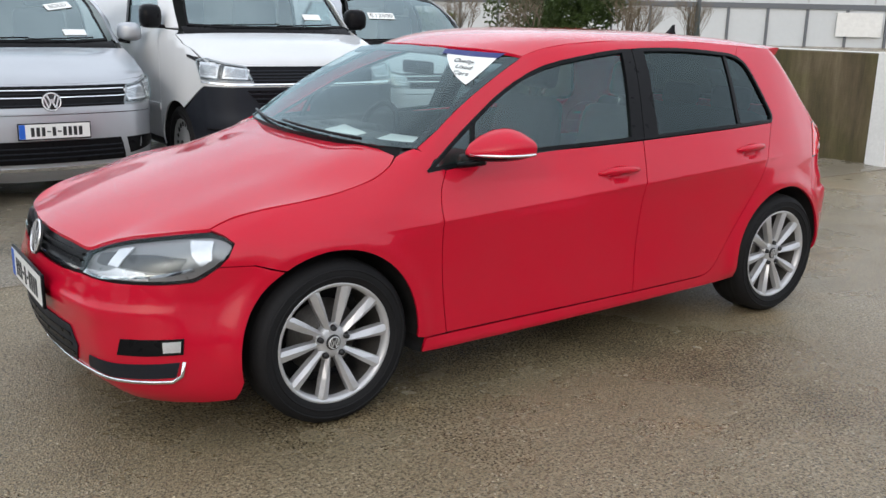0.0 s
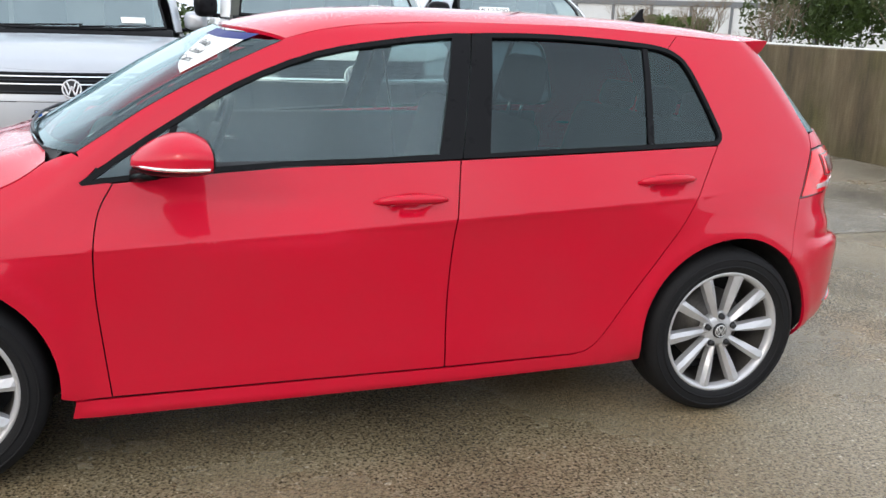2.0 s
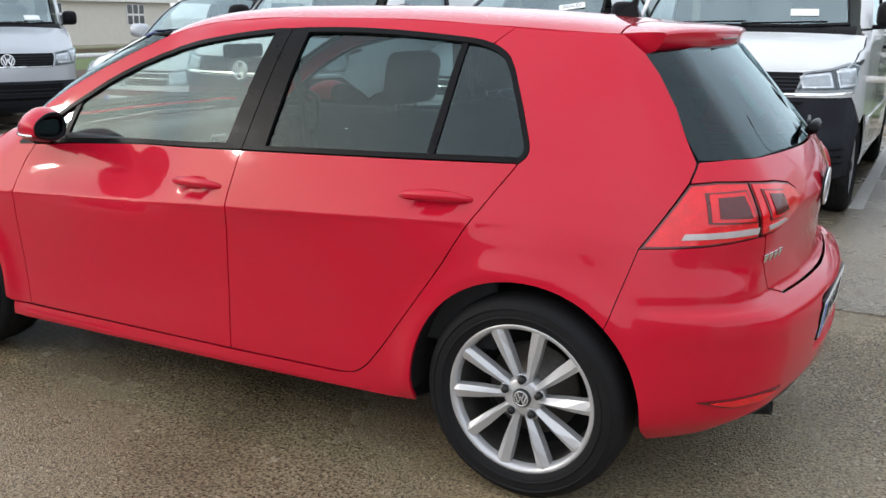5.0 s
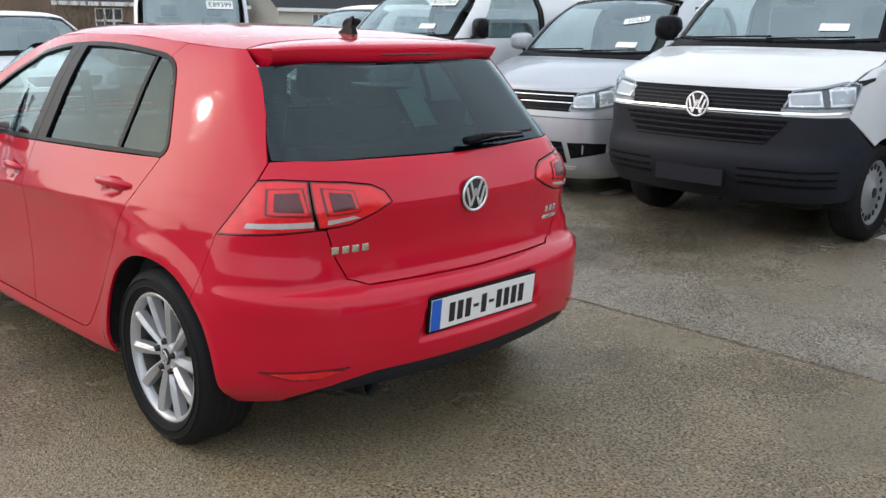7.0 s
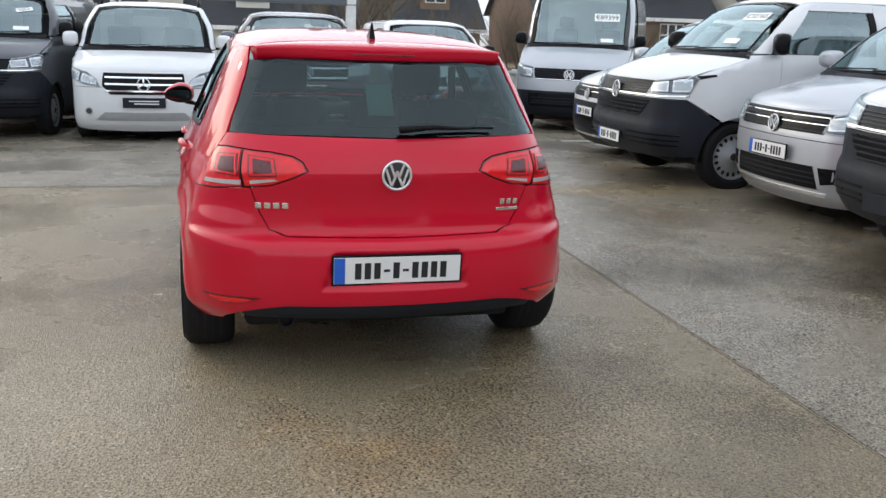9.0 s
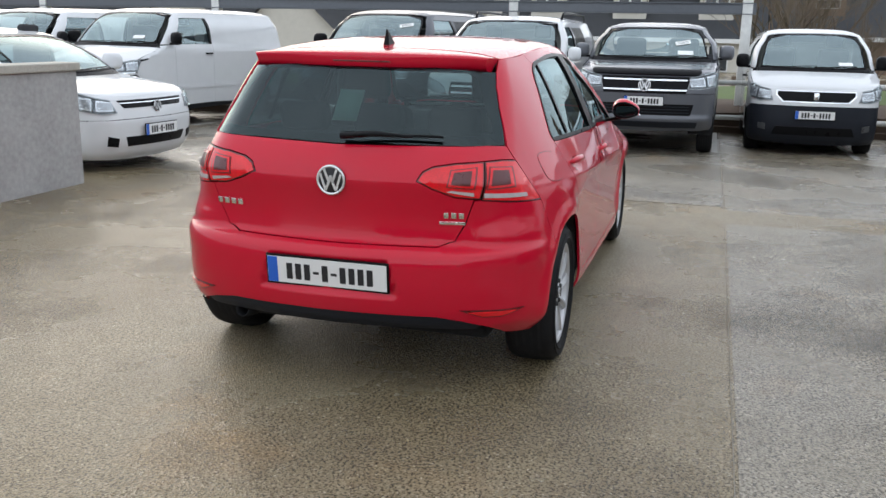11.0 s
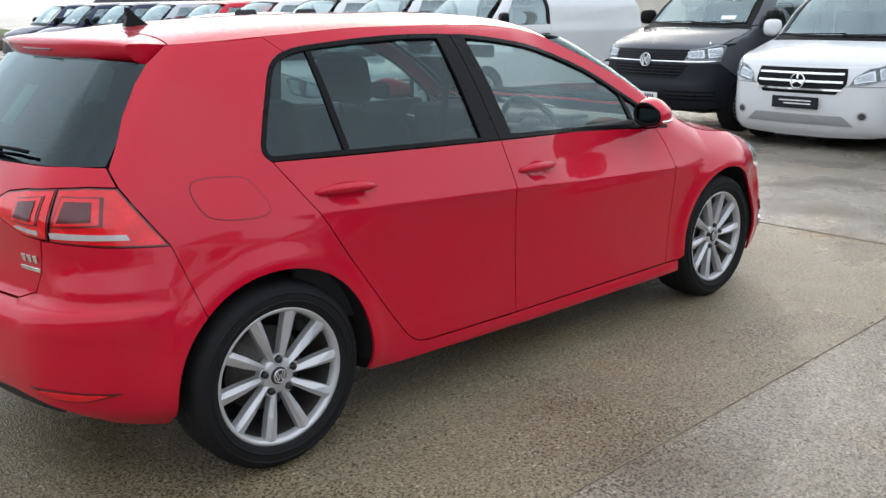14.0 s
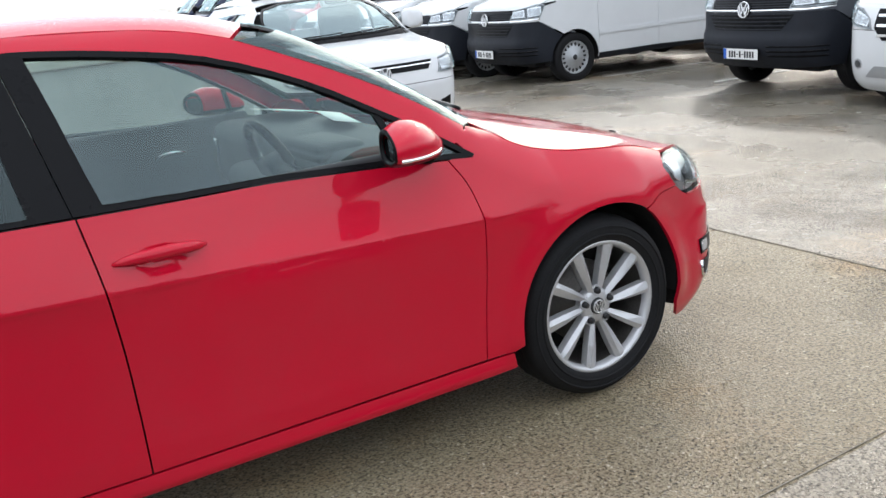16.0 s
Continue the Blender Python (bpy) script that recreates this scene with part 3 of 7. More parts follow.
def hood_zone(x, z):
    """Bows the upper body in plan, rolls the wing's top in towards the bonnet, flares the wheel arches, dishes the doors behind the handles."""
    zh = np.interp(x, [0.9, 1.04, 1.18, 1.5, 1.8, 2.1], [1.02, 0.962, 0.893, 0.842, 0.778, 0.72])
    roll = np.clip((z - (zh - 0.15)) / 0.15, 0, 1.3) ** 2 * 0.055 * step01((x - 0.80) / 0.25)
    flare = 0
    for cx in (-1.3185, 1.330):
        r = np.hypot(x - cx, z - 0.325)
        flare = flare + 0.016 * np.exp(-(((r - 0.372) / np.where(r > 0.372, 0.048, 0.1)) ** 2)) * step01((z - 0.22) / 0.1)
    haunch = 0.008 * np.exp(-(((x + 1.30) / 0.40) ** 2) - (((z - 0.78) / 0.10) ** 2))
    sill = 0.008 * np.exp(-(((z - 0.236) / 0.024) ** 2)) * np.clip((0.97 - np.abs(x)) / 0.10, 0, 1)
    chin = 0.034 * step01((0.60 - z) / 0.25) * step01((x - 1.5) / 0.15)
    cup = 0
    for hx, hz in HANDLES:
        q = ((x - hx) / 0.078) ** 2 + ((z - hz + 0.010) / 0.034) ** 2
        cup = cup + 0.012 * step01((1.0 - q) / 0.8)
    return PLAN(x) * step01((z - np.interp(x, [-1.5, -1.2], [0.56, 0.70])) / np.interp(x, [-1.5, -1.2], [0.36, 0.17])) - roll + flare + haunch + sill + chin - cup


def crease_rise(x, z):
    """How much lower than at mid length the flank's features lie, by place along it."""
    c = np.clip(x + 0.25, -1.6, 1.3)
    return 0.037 * c + (0.0175 * c + 0.012) * np.exp(-(((z - 0.80) / 0.17) ** 2))


def plate_well(y, z):
    """The shallow well in the rear bumper round the number plate."""
    corner = 0.030 * step01((np.abs(y) - 0.50) / 0.22) * np.exp(-(((z - 0.68) / 0.050) ** 2))
    return -corner + 0.020 * step01((0.318 - 0.35 * (z - 0.43) - np.abs(y)) / 0.028) * step01((z - 0.432) / 0.024) * step01((0.598 - z) / 0.022)


HATCH = dict(
    half=[(-2.10, 0.800), (-1.90, 0.822), (-1.70, 0.848), (-1.50, 0.868), (-1.30, 0.877), (-0.90, 0.880), (0.0, 0.882), (0.9, 0.882), (1.3, 0.880), (1.5, 0.870), (1.6, 0.846), (1.7, 0.816), (1.8, 0.784), (2.0, 0.738), (2.2, 0.69)],
    inset=[(0.14, 0.10), (0.17, 0.070), (0.20, 0.038), (0.23, 0.021), (0.27, 0.0135), (0.33, 0.0135), (0.41, 0.0165), (0.49, 0.0175), (0.60, 0.0140), (0.70, 0.0085), (0.76, 0.0048), (0.793, 0.0022), (0.801, 0.0), (0.806, 0.0009), (0.812, 0.0035), (0.84, 0.0165), (0.90, 0.041),
           (0.97, 0.070), (1.02, 0.092), (1.10, 0.128), (1.20, 0.174), (1.30, 0.228), (1.37, 0.275), (1.40, 0.305), (1.43, 0.36)],
    nose=[(0.15, 2.05), (0.19, 2.10), (0.24, 2.135), (0.34, 2.165), (0.42, 2.171), (0.490, 2.184), (0.504, 2.185), (0.528, 2.174), (0.58, 2.163), (0.62, 2.152), (0.67, 2.135), (0.71, 2.105), (0.75, 2.045), (0.80, 1.92), (0.86, 1.72), (0.93, 1.40), (0.985, 1.14),
          (1.05, 1.02), (1.15, 0.86), (1.25, 0.69), (1.33, 0.535), (1.39, 0.39), (1.42, 0.27), (1.45, 0.05)],
    tail=[(0.20, -1.90), (0.27, -1.99), (0.33, -2.045), (0.40, -2.068), (0.50, -2.078), (0.565, -2.078), (0.605, -2.070), (0.625, -2.055), (0.642, -2.008), (0.66, -1.988), (0.74, -1.980), (0.82, -1.989), (0.887, -2.0015), (0.896, -2.002), (0.906, -1.999), (0.97, -1.972),
          (1.02, -1.940), (1.10, -1.872), (1.20, -1.785), (1.30, -1.695), (1.37, -1.625), (1.42, -1.56)],
    bow_f=[(0.15, 0.22), (0.7, 0.26), (0.85, 0.30), (1.0, 0.26), (1.4, 0.26)],
    bow_r=[(0.2, 0.24), (0.5, 0.235), (0.9, 0.18), (1.0, 0.20), (1.35, 0.22)],
    round_f=[(0.15, 0.20), (0.6, 0.20), (0.8, 0.20), (0.98, 0.12), (1.1, 0.09), (1.42, 0.12)],
    round_r=[(0.2, 0.26), (0.5, 0.26), (0.9, 0.18), (1.0, 0.16), (1.35, 0.13)],
)


def red_hatchback():
    car = thing("hatchback_car", "red five-door hatchback with silver ten-spoke alloy wheels, parked on wet tarmac", "car")
    body = Shell(xr=-1.20, xf=1.15, extra=hood_zone, tilt=crease_rise, dent=plate_well, **HATCH)
    crease = lambda u: 0.802 - crease_rise(u, 0.79)
    cabin = Shell(xr=-1.0, xf=-0.25, extra=hood_zone, tilt=crease_rise, **HATCH)
    S = lambda *p: [("s", a, b) for a, b in p]
    F = lambda *p: [("f", a, b) for a, b in p]
    R = lambda *p: [("r", a, b) for a, b in p]

    # an added dark shell just under the panels, blocking light behind the gaps
    prof = []
    us = np.linspace(body.xr - body.K * math.pi / 2, body.xf + body.K * math.pi / 2, 90)
    bm = bmesh.new()
    rows = []
    for zc in (0.19, 0.30, 0.45, 0.60, 0.70, 0.78):
        P, N = body.at(us, np.full_like(us, zc)), body.normal(us, np.full_like(us, zc))
        P = P - N * 0.035
        row = []
        for p in P:
            for cx in (-1.3185, 1.3185):
                if math.hypot(p[0] - cx, p[2] - 0.325) < 0.40:
                    p = np.array([p[0], min(p[1], 0.56), p[2]])
            if p[0] < -1.45:
                p = np.array([max(p[0], -1.93), p[1], max(p[2], 0.335)])
            row.append(p)
        rows.append(row)
    for sgn in (1, -1):
        vs = [[bm.verts.new((p[0], p[1] * sgn, p[2])) for p in r] for r in rows]
        for a, b in zip(vs, vs[1:]):
            for i in range(len(us) - 1):
                bm.faces.new((a[i], a[i + 1], b[i + 1], b[i]))
    bmesh.ops.recalc_face_normals(bm, faces=bm.faces)
    part("carcass", bm, DARK, car)
    part("underbody", box_bm(-1.70, 1.9, -0.60, 0.60, 0.18, 0.25, 0.03), DARK, car)
    for cx in (-1.3185, 1.3185):
        for s in (1, -1):
            bm = bmesh.new()
            prev = None
            for i in range(25):
                a = math.radians(-8 + 196 * i / 24)
                q = (cx + 0.372 * math.cos(a), 0.325 + 0.372 * math.sin(a))
                edge = float(body.place("s", q[0], max(q[1], 0.26)).y) - 0.022
                row = [bm.verts.new((q[0], s * yy, q[1])) for yy in (edge, 0.50)]
                if prev:
                    bm.faces.new((prev[0], row[0], row[1], prev[1]))
                prev = row
            part("wheel_arch_liner", bm, DARK, car)

    # flank panels
    belt_line = curve([(-1.32, 1.010), (-0.25, 0.977), (0.48, 0.944), (0.92, 0.910)])
    belt = lambda x: float(belt_line(x))
    B = spline([(-0.222, 0.282), (-0.222, 0.45), (-0.228, 0.628), (-0.244, 0.80), (-0.268, belt(-0.268))], 3)
    Afront = spline([(0.800, belt(0.80)), (0.842, 0.845), (0.860, 0.754), (0.863, 0.62), (0.853, 0.48), (0.832, 0.277)], 3)
    Rrear = spline([(-0.690, 0.289), (-0.745, 0.298), (-0.800, 0.340), (-0.926, 0.512), (-1.070, 0.712), (-1.140, 0.825), (-1.262, belt(-1.262))], 3)
    panel(body, "front_door", S(*Afront, *B, (0.0, belt(0.0)), (0.3, belt(0.3)), (0.6, belt(0.6))), RED, car, both=True, line=crease, step=0.018)
    panel(body, "rear_door", S(*B[::-1], *Rrear, (-1.0, belt(-1.0)), (-0.6, belt(-0.6))), RED, car, both=True, line=crease, step=0.018)
    panel(body, "sill", S((0.948, 0.216), (0.934, 0.272), (0.5, 0.275), (-0.24, 0.279), (-0.69, 0.286), (-0.742, 0.294), (-0.79, 0.236), (-0.3, 0.226), (0.5, 0.218)), RED, car, both=True, gap=0.0012, step=0.02)
    # wing, up to the bonnet line and the lamp
    bonnet_line = [(0.912, 1.002), (0.988, 0.973), (1.030, 0.944), (1.075, 0.918), (1.135, 0.894), (1.27, 0.862), (1.40, 0.845), (1.546, 0.825), (1.66, 0.797), (1.733, 0.7695)]
    wing_arch = [p for p in arc(1.330, 0.325, 0.357, 186, 58, 20)]
    panel(body, "front_wing", S(*Afront[::-1], (0.875, 0.930), (0.838, 0.970), *spline(bonnet_line, 2)) + S((1.700, 0.7555), (1.676, 0.731), (1.702, 0.688), (1.734, 0.6545), (1.62, 0.654)) + wing_arch[::-1] + S((0.936, 0.276)), RED, car, both=True, gap=0.0015, step=0.022, line=crease)
    # front bumper, from one wheel arch round the nose to the other
    bump_arch = arc(1.330, 0.325, 0.357, 57, -14, 12)
    low = F((0.62, 0.168), (0.3, 0.165), (0.0, 0.165))
    half = S((1.733, 0.6530), (1.62, 0.6525)) + bump_arch + S((1.686, 0.20), (1.70, 0.17), (1.80, 0.165)) + low
    top = F((0.0, 0.594), (0.30, 0.594), (0.44, 0.604), (0.51, 0.603), (0.61, 0.599), (0.72, 0.599)) + S((1.812, 0.603), (1.773, 0.623))
    panel(body, "front_bumper", half[:-1] + mirrored_f(half[:-1], low) + mirrored_f(top[1:], None) + top, RED, car, "red front bumper", gap=0.001, step=0.024)
    # grille, lamp and lower openings are laid on the nose
    panel(body, "grille", F((0.0, 0.600), (0.44, 0.603), (0.452, 0.688), (0.0, 0.690), (-0.452, 0.688), (-0.44, 0.603)), BLACK, car, sink=0.012, gap=0.0)
    for z0, m in ((0.613, CHROME), (0.640, BLACK), (0.662, BLACK)):
        panel(body, "grille_slat", F((-0.43, z0), (0.43, z0), (0.445, z0 + 0.009), (-0.445, z0 + 0.009)), m, car, "chrome strip" if m == CHROME else "", gap=0, thick=0.02, sink=-0.004)
    lamp_in = [("f", 0.427, 0.617), ("f", 0.452, 0.678)]
    lamp_top = [("f", 0.470, 0.692), ("f", 0.52, 0.721), ("f", 0.58, 0.742), ("f", 0.68, 0.762), ("s", 1.728, 0.7645)]
    lamp_out = [("s", 1.700, 0.753), ("s", 1.680, 0.731), ("s", 1.705, 0.690), ("s", 1.738, 0.655), ("s", 1.775, 0.628), ("s", 1.815, 0.608), ("f", 0.72, 0.604), ("f", 0.61, 0.604), ("f", 0.50, 0.608)]
    lamp = [q for line in (lamp_in, lamp_top, lamp_out) for q in spline([(body.run(*p), p[2]) for p in line], 3)]
    lamp = [("u", a, b) for a, b in lamp]
    panel(body, "headlight", lamp, LENS, car, "clear headlight lens", both=True, thick=0.004, gap=0.003)
    panel(body, "headlight_housing", lamp, LAMPGREY, car, both=True, thick=0.002, gap=0.004, sink=0.026)
    for dark in ([("f", 0.60, 0.655), ("f", 0.70, 0.640), ("s", 1.86, 0.640), ("s", 1.83, 0.690), ("f", 0.68, 0.705), ("f", 0.61, 0.700)], [("f", 0.50, 0.655), ("f", 0.555, 0.650), ("f", 0.56, 0.705), ("f", 0.50, 0.690)]):
        panel(body, "headlight_pocket", dark, LAMPDARK, car, both=True, gap=0, thick=0.002, sink=0.020)
    for bright in ([("f", 0.445, 0.622), ("f", 0.56, 0.612), ("f", 0.70, 0.612), ("f", 0.685, 0.638), ("f", 0.60, 0.650), ("f", 0.57, 0.632)], [("f", 0.565, 0.655), ("f", 0.605, 0.652), ("f", 0.605, 0.722), ("f", 0.567, 0.712)], [("s", 1.790, 0.655), ("s", 1.755, 0.680), ("s", 1.735, 0.745), ("s", 1.800, 0.748), ("s", 1.815, 0.700)]):
        panel(body, "reflector", bright, LAMP, car, "bright lamp reflector", both=True, gap=0, thick=0.008, sink=0.014)
    panel(body, "headlight_strip", [("f", 0.455, 0.610), ("f", 0.56, 0.605), ("s", 1.90, 0.627), ("s", 1.81, 0.644), ("s", 1.82, 0.654), ("s", 1.90, 0.637), ("f", 0.56, 0.616), ("f", 0.47, 0.622)], CHROME, car, "chrome strip", both=True, thick=0.002, gap=0, sink=0.006)
    panel(body, "lamp_trim", [("f", 0.50, 0.612), ("f", 0.60, 0.612), ("s", 1.87, 0.638), ("s", 1.79, 0.66), ("s", 1.72, 0.735), ("s", 1.745, 0.728), ("s", 1.82, 0.668), ("s", 1.88, 0.650), ("f", 0.60, 0.626), ("f", 0.52, 0.622)], LAMP, car, both=True, sink=0.03, gap=0, thick=0.01)
    panel(body, "lamp_seal", lamp, BLACK, car, both=True, thick=0.03, gap=-0.001, sink=0.05)
    # lower intakes, fog lamps and the bright line under them
    panel(body, "lower_grille", F((0.0, 0.250), (0.36, 0.258), (0.42, 0.33), (0.38, 0.40), (0.0, 0.405), (-0.38, 0.40), (-0.42, 0.33), (-0.36, 0.258)), PLASTIC, car, gap=0, thick=0.004, sink=-0.0060)
    for z0 in (0.285, 0.322, 0.358):
        panel(body, "intake_slat", F((-0.38, z0), (0.38, z0), (0.38, z0 + 0.012), (-0.38, z0 + 0.012)), BLACK, car, gap=0, thick=0.012, sink=-0.009)
    panel(body, "fog_lamp_recess", F((0.640, 0.353), (0.72, 0.357)) + S((1.866, 0.362), (1.860, 0.417)) + F((0.72, 0.414), (0.652, 0.411)), BLACK, car, both=True, gap=0, thick=0.004, sink=-0.0060)
    panel(body, "fog_lamp", S((1.925, 0.369), (1.874, 0.371), (1.870, 0.408), (1.925, 0.406)), LAMP, car, both=True, gap=0, thick=0.006, sink=-0.007)
    panel(body, "side_intake", F((0.46, 0.262), (0.60, 0.262)) + S((1.89, 0.280), (1.878, 0.334)) + F((0.62, 0.318), (0.50, 0.318)), PLASTIC, car, both=True, gap=0, thick=0.004, sink=-0.0060)
    line = [("f", 0.0, 0.236), ("f", 0.3, 0.238), ("f", 0.5, 0.244), ("f", 0.62, 0.251), ("s", 1.90, 0.262), ("s", 1.872, 0.284), ("s", 1.866, 0.336)]
    for s in (1, -1):
        pts = []
        run = [(body.run(*p), p[2]) for p in line]
        loop = [q for a, b in zip(run, run[1:]) for q in densify([a, b], 0.04)[:max(1, int(math.dist(a, b) / 0.04))]] + run[-1:]
        us2 = np.array([q[0] for q in loop])
        zs2 = np.array([q[1] for q in loop])
        P, N = body.at(us2, zs2), body.normal(us2, zs2)
        part("chrome_strip", tube_bm([(p[0] + n[0] * 0.003, s * (p[1] + n[1] * 0.003), p[2]) for p, n in zip(P, N)], 0.0075, 6), CHROME, car, "chrome strip")
    plate_on(car, Matrix.Translation(body.place("f", 0.0, 0.50) + Vector((0.016, 0, 0))) @ pose(0, 0, 0, 0, 0, -90))
    badge_on(car, 0.068, Matrix.Translation(body.place("f", 0.0, 0.648) + Vector((0.012, 0, 0))) @ pose(0, 0, 0, 14, 0, -90))

    # bonnet: lofted from the middle line to the wings
    edge = S(*[(x, z + 0.002) for x, z in bonnet_line[1:]])
    E = [body.place(*p) for p in edge]
    mid = curve([(1.0, 1.004), (1.2, 0.966), (1.5, 0.893), (1.8, 0.815), (1.95, 0.767), (2.06, 0.728), (2.115, 0.690)])
    t = np.linspace(0, 1, 34)
    ex, ey, ez = (curve([(i / (len(E) - 1), e[k]) for i, e in enumerate(E)]) for k in range(3))
    cx = 1.015 + (2.115 - 1.015) * t
    ns = 41
    s = np.linspace(-1, 1, ns)
    G = np.zeros((len(t), ns, 3))
    for i in range(len(t)):
        a = np.abs(s)
        swell = 0.012 * np.exp(-((a - 0.72) / 0.16) ** 2) * (1 - t[i] ** 3)
        G[i, :, 0] = cx[i] + (ex(t[i]) - cx[i] - (0.0 if t[i] else 0.0)) * a ** 2.0
        G[i, :, 1] = s * (ey(t[i]) - 0.002)
        G[i, :, 2] = mid(cx[i]) + (ez(t[i]) - mid(cx[i])) * a ** 2.4 + swell
    lip = [body.place("f", float(q) * E[-1].y, float(np.interp(abs(q) * E[-1].y, [0, 0.30, 0.450, 0.475, 0.52, 0.58, 0.68, 0.75], [0.696, 0.696, 0.690, 0.700, 0.725, 0.746, 0.766, 0.771]))) for q in s]
    for i in range(len(t)):
        k = t[i] ** 7
        for j in range(1, ns - 1):
            G[i, j] = G[i, j] * (1 - k) + np.array(lip[j]) * k
    part("bonnet", grid_bm(G, 0.012), RED, car)

    # roof between the cant rails
    rail = [(0.262, 1.342), (0.15, 1.371), (0.0, 1.393), (-0.3, 1.409), (-0.7, 1.409), (-1.1, 1.391), (-1.4, 1.374), (-1.471, 1.3715)]
    E = [cabin.place("s", x, z) for x, z in rail]
    t = np.linspace(0, 1, 40)
    ex, ey, ez = (curve([(i / (len(E) - 1), e[k]) for i, e in enumerate(E)]) for k in range(3))
    cxs = 0.425 + (-1.44 - 0.425) * t
    crown = curve([(-1.46, 1.405), (-1.3, 1.422), (-1.0, 1.444), (-0.6, 1.456), (-0.2, 1.457), (0.05, 1.445), (0.2, 1.427), (0.33, 1.400), (0.425, 1.3735)])
    G = np.zeros((len(t), ns, 3))
    for i in range(len(t)):
        a = np.abs(s)
        G[i, :, 0] = cxs[i] + (ex(t[i]) - cxs[i]) * a ** 2.4
        G[i, :, 1] = s * ey(t[i])
        G[i, :, 2] = crown(cxs[i]) + (ez(t[i]) - crown(cxs[i])) * (0.45 * a ** 2 + 0.55 * a ** 7)
    part("roof", grid_bm(G, 0.012), RED, car)

    # cant rail, A-pillar and quarter panel with the C-pillar
    upper = [(0.838, 0.960), (0.74, 1.024), (0.632, 1.090), (0.43, 1.204), (0.172, 1.302), (-0.093, 1.350), (-0.29, 1.371), (-0.65, 1.377), (-1.0, 1.356), (-1.105, 1.338), (-1.170, 1.298), (-1.225, 1.195), (-1.268, 1.095), (-1.284, 1.050), (-1.280, 1.026), (-1.262, belt(-1.262))]
    top_out = spline(upper, 3)
    rail_s = [("s", x, z) for x, z in rail]
    screen_side = [(0.902, 1.002), (0.80, 1.068), (0.708, 1.126), (0.60, 1.185), (0.50, 1.234), (0.38, 1.289), (0.272, 1.335)]
    wind_edge = S(*[(x - 0.002, z + 0.001) for x, z in spline(screen_side, 2)])
    panel(cabin, "cant_rail", S(*top_out[:28]) + S((-1.16, 1.386)) + rail_s[:-2][::-1] + wind_edge[::-1], RED, car, both=True, gap=0.001, step=0.02)
    hatch_edge = S((-1.482, 1.370), (-1.550, 1.318), (-1.60, 1.262), (-1.66, 1.175), (-1.70, 1.10), (-1.742, 1.030), (-1.732, 0.980))
    panel(body, "quarter_panel", S(*top_out[27:]) + S(*Rrear[::-1][1:-1]) + S((-0.79, 0.236), (-0.952, 0.242)) + arc(-1.3185, 0.325, 0.359, -13, 134, 24) + S((-1.632, 0.805)) + hatch_edge[::-1] + S((-1.42, 1.373), (-1.16, 1.386)), RED, car, both=True, gap=0.0015, line=crease, step=0.022)
    # rear bumper
    arch2 = arc(-1.3185, 0.325, 0.359, 134, 186, 12)
    under = R((0.683, 0.287), (0.632, 0.322), (0.55, 0.348), (0.45, 0.364), (0.0, 0.378))
    sideb = S((-1.632, 0.805)) + arch2 + S((-1.682, 0.248), (-1.75, 0.256), (-1.82, 0.270)) + under
    topb = R((0.0, 0.638), (0.44, 0.641), (0.504, 0.664), (0.544, 0.737), (0.576, 0.832)) + R((0.602, 0.832)) + S((-1.80, 0.816))
    panel(body, "rear_bumper", sideb[:-1] + mirrored_f(sideb[:-1], None) + mirrored_f(topb[1:], None) + topb, RED, car, "red rear bumper", gap=0.0008, step=0.018)
    panel(body, "diffuser", R((0.0, 0.384), (0.45, 0.370), (0.55, 0.354), (0.63, 0.326), (0.60, 0.300), (0.0, 0.292), (-0.60, 0.300), (-0.63, 0.326), (-0.55, 0.354), (-0.45, 0.370)), PLASTIC, car, "black lower bumper trim", gap=0, sink=0.006)
    panel(body, "rear_reflector", R((0.772, 0.388), (0.70, 0.362), (0.63, 0.366), (0.545, 0.398), (0.62, 0.398), (0.70, 0.392)) , TAILDARK, car, both=True, gap=0, thick=0.006, sink=-0.004)
    panel(body, "reflector_lens", R((0.750, 0.384), (0.70, 0.368), (0.63, 0.371), (0.575, 0.391), (0.63, 0.392), (0.70, 0.387)), TAILRED, car, both=True, gap=0, thick=0.004, sink=-0.0075)
    part("exhaust_pipe", moved(lathe_bm([(0.030, -0.12), (0.032, 0.0), (0.027, 0.0), (0.026, -0.10)], 20), pose(-1.965, 0.44, 0.290, 12, 0, 90)), RUBBER, car, "sooty steel exhaust tip")
    # tailgate with its glass and lamps
    lamp_in = R((0.597, 0.838), (0.50, 0.846), (0.415, 0.876), (0.352, 0.905), (0.372, 0.940), (0.41, 0.960), (0.50, 0.975), (0.597, 0.982))
    hp = R((0.0, 0.641), (0.438, 0.644), (0.502, 0.666), (0.542, 0.740), (0.574, 0.836), (0.50, 0.843), (0.415, 0.873), (0.349, 0.905), (0.370, 0.943), (0.41, 0.964), (0.50, 0.979), (0.60, 0.9855)) + S((-1.80, 0.9875), (-1.736, 0.9810), (-1.746, 1.034)) + R((0.60, 1.040), (0.35, 1.036), (0.0, 1.030))
    panel(body, "tailgate", hp[1:-1] + mirrored_f(hp, None), RED, car, gap=0.0006, step=0.02, line=lambda u: 0.896 + 0 * u)
    panel(body, "tail_light_surround", lamp_in, TAILDARK, car, both=True, gap=0.0003)
    panel(body, "tail_light", lamp_in, TAILRED, car, "red tail light", both=True, gap=0.0050, sink=-0.0030, thick=0.004)
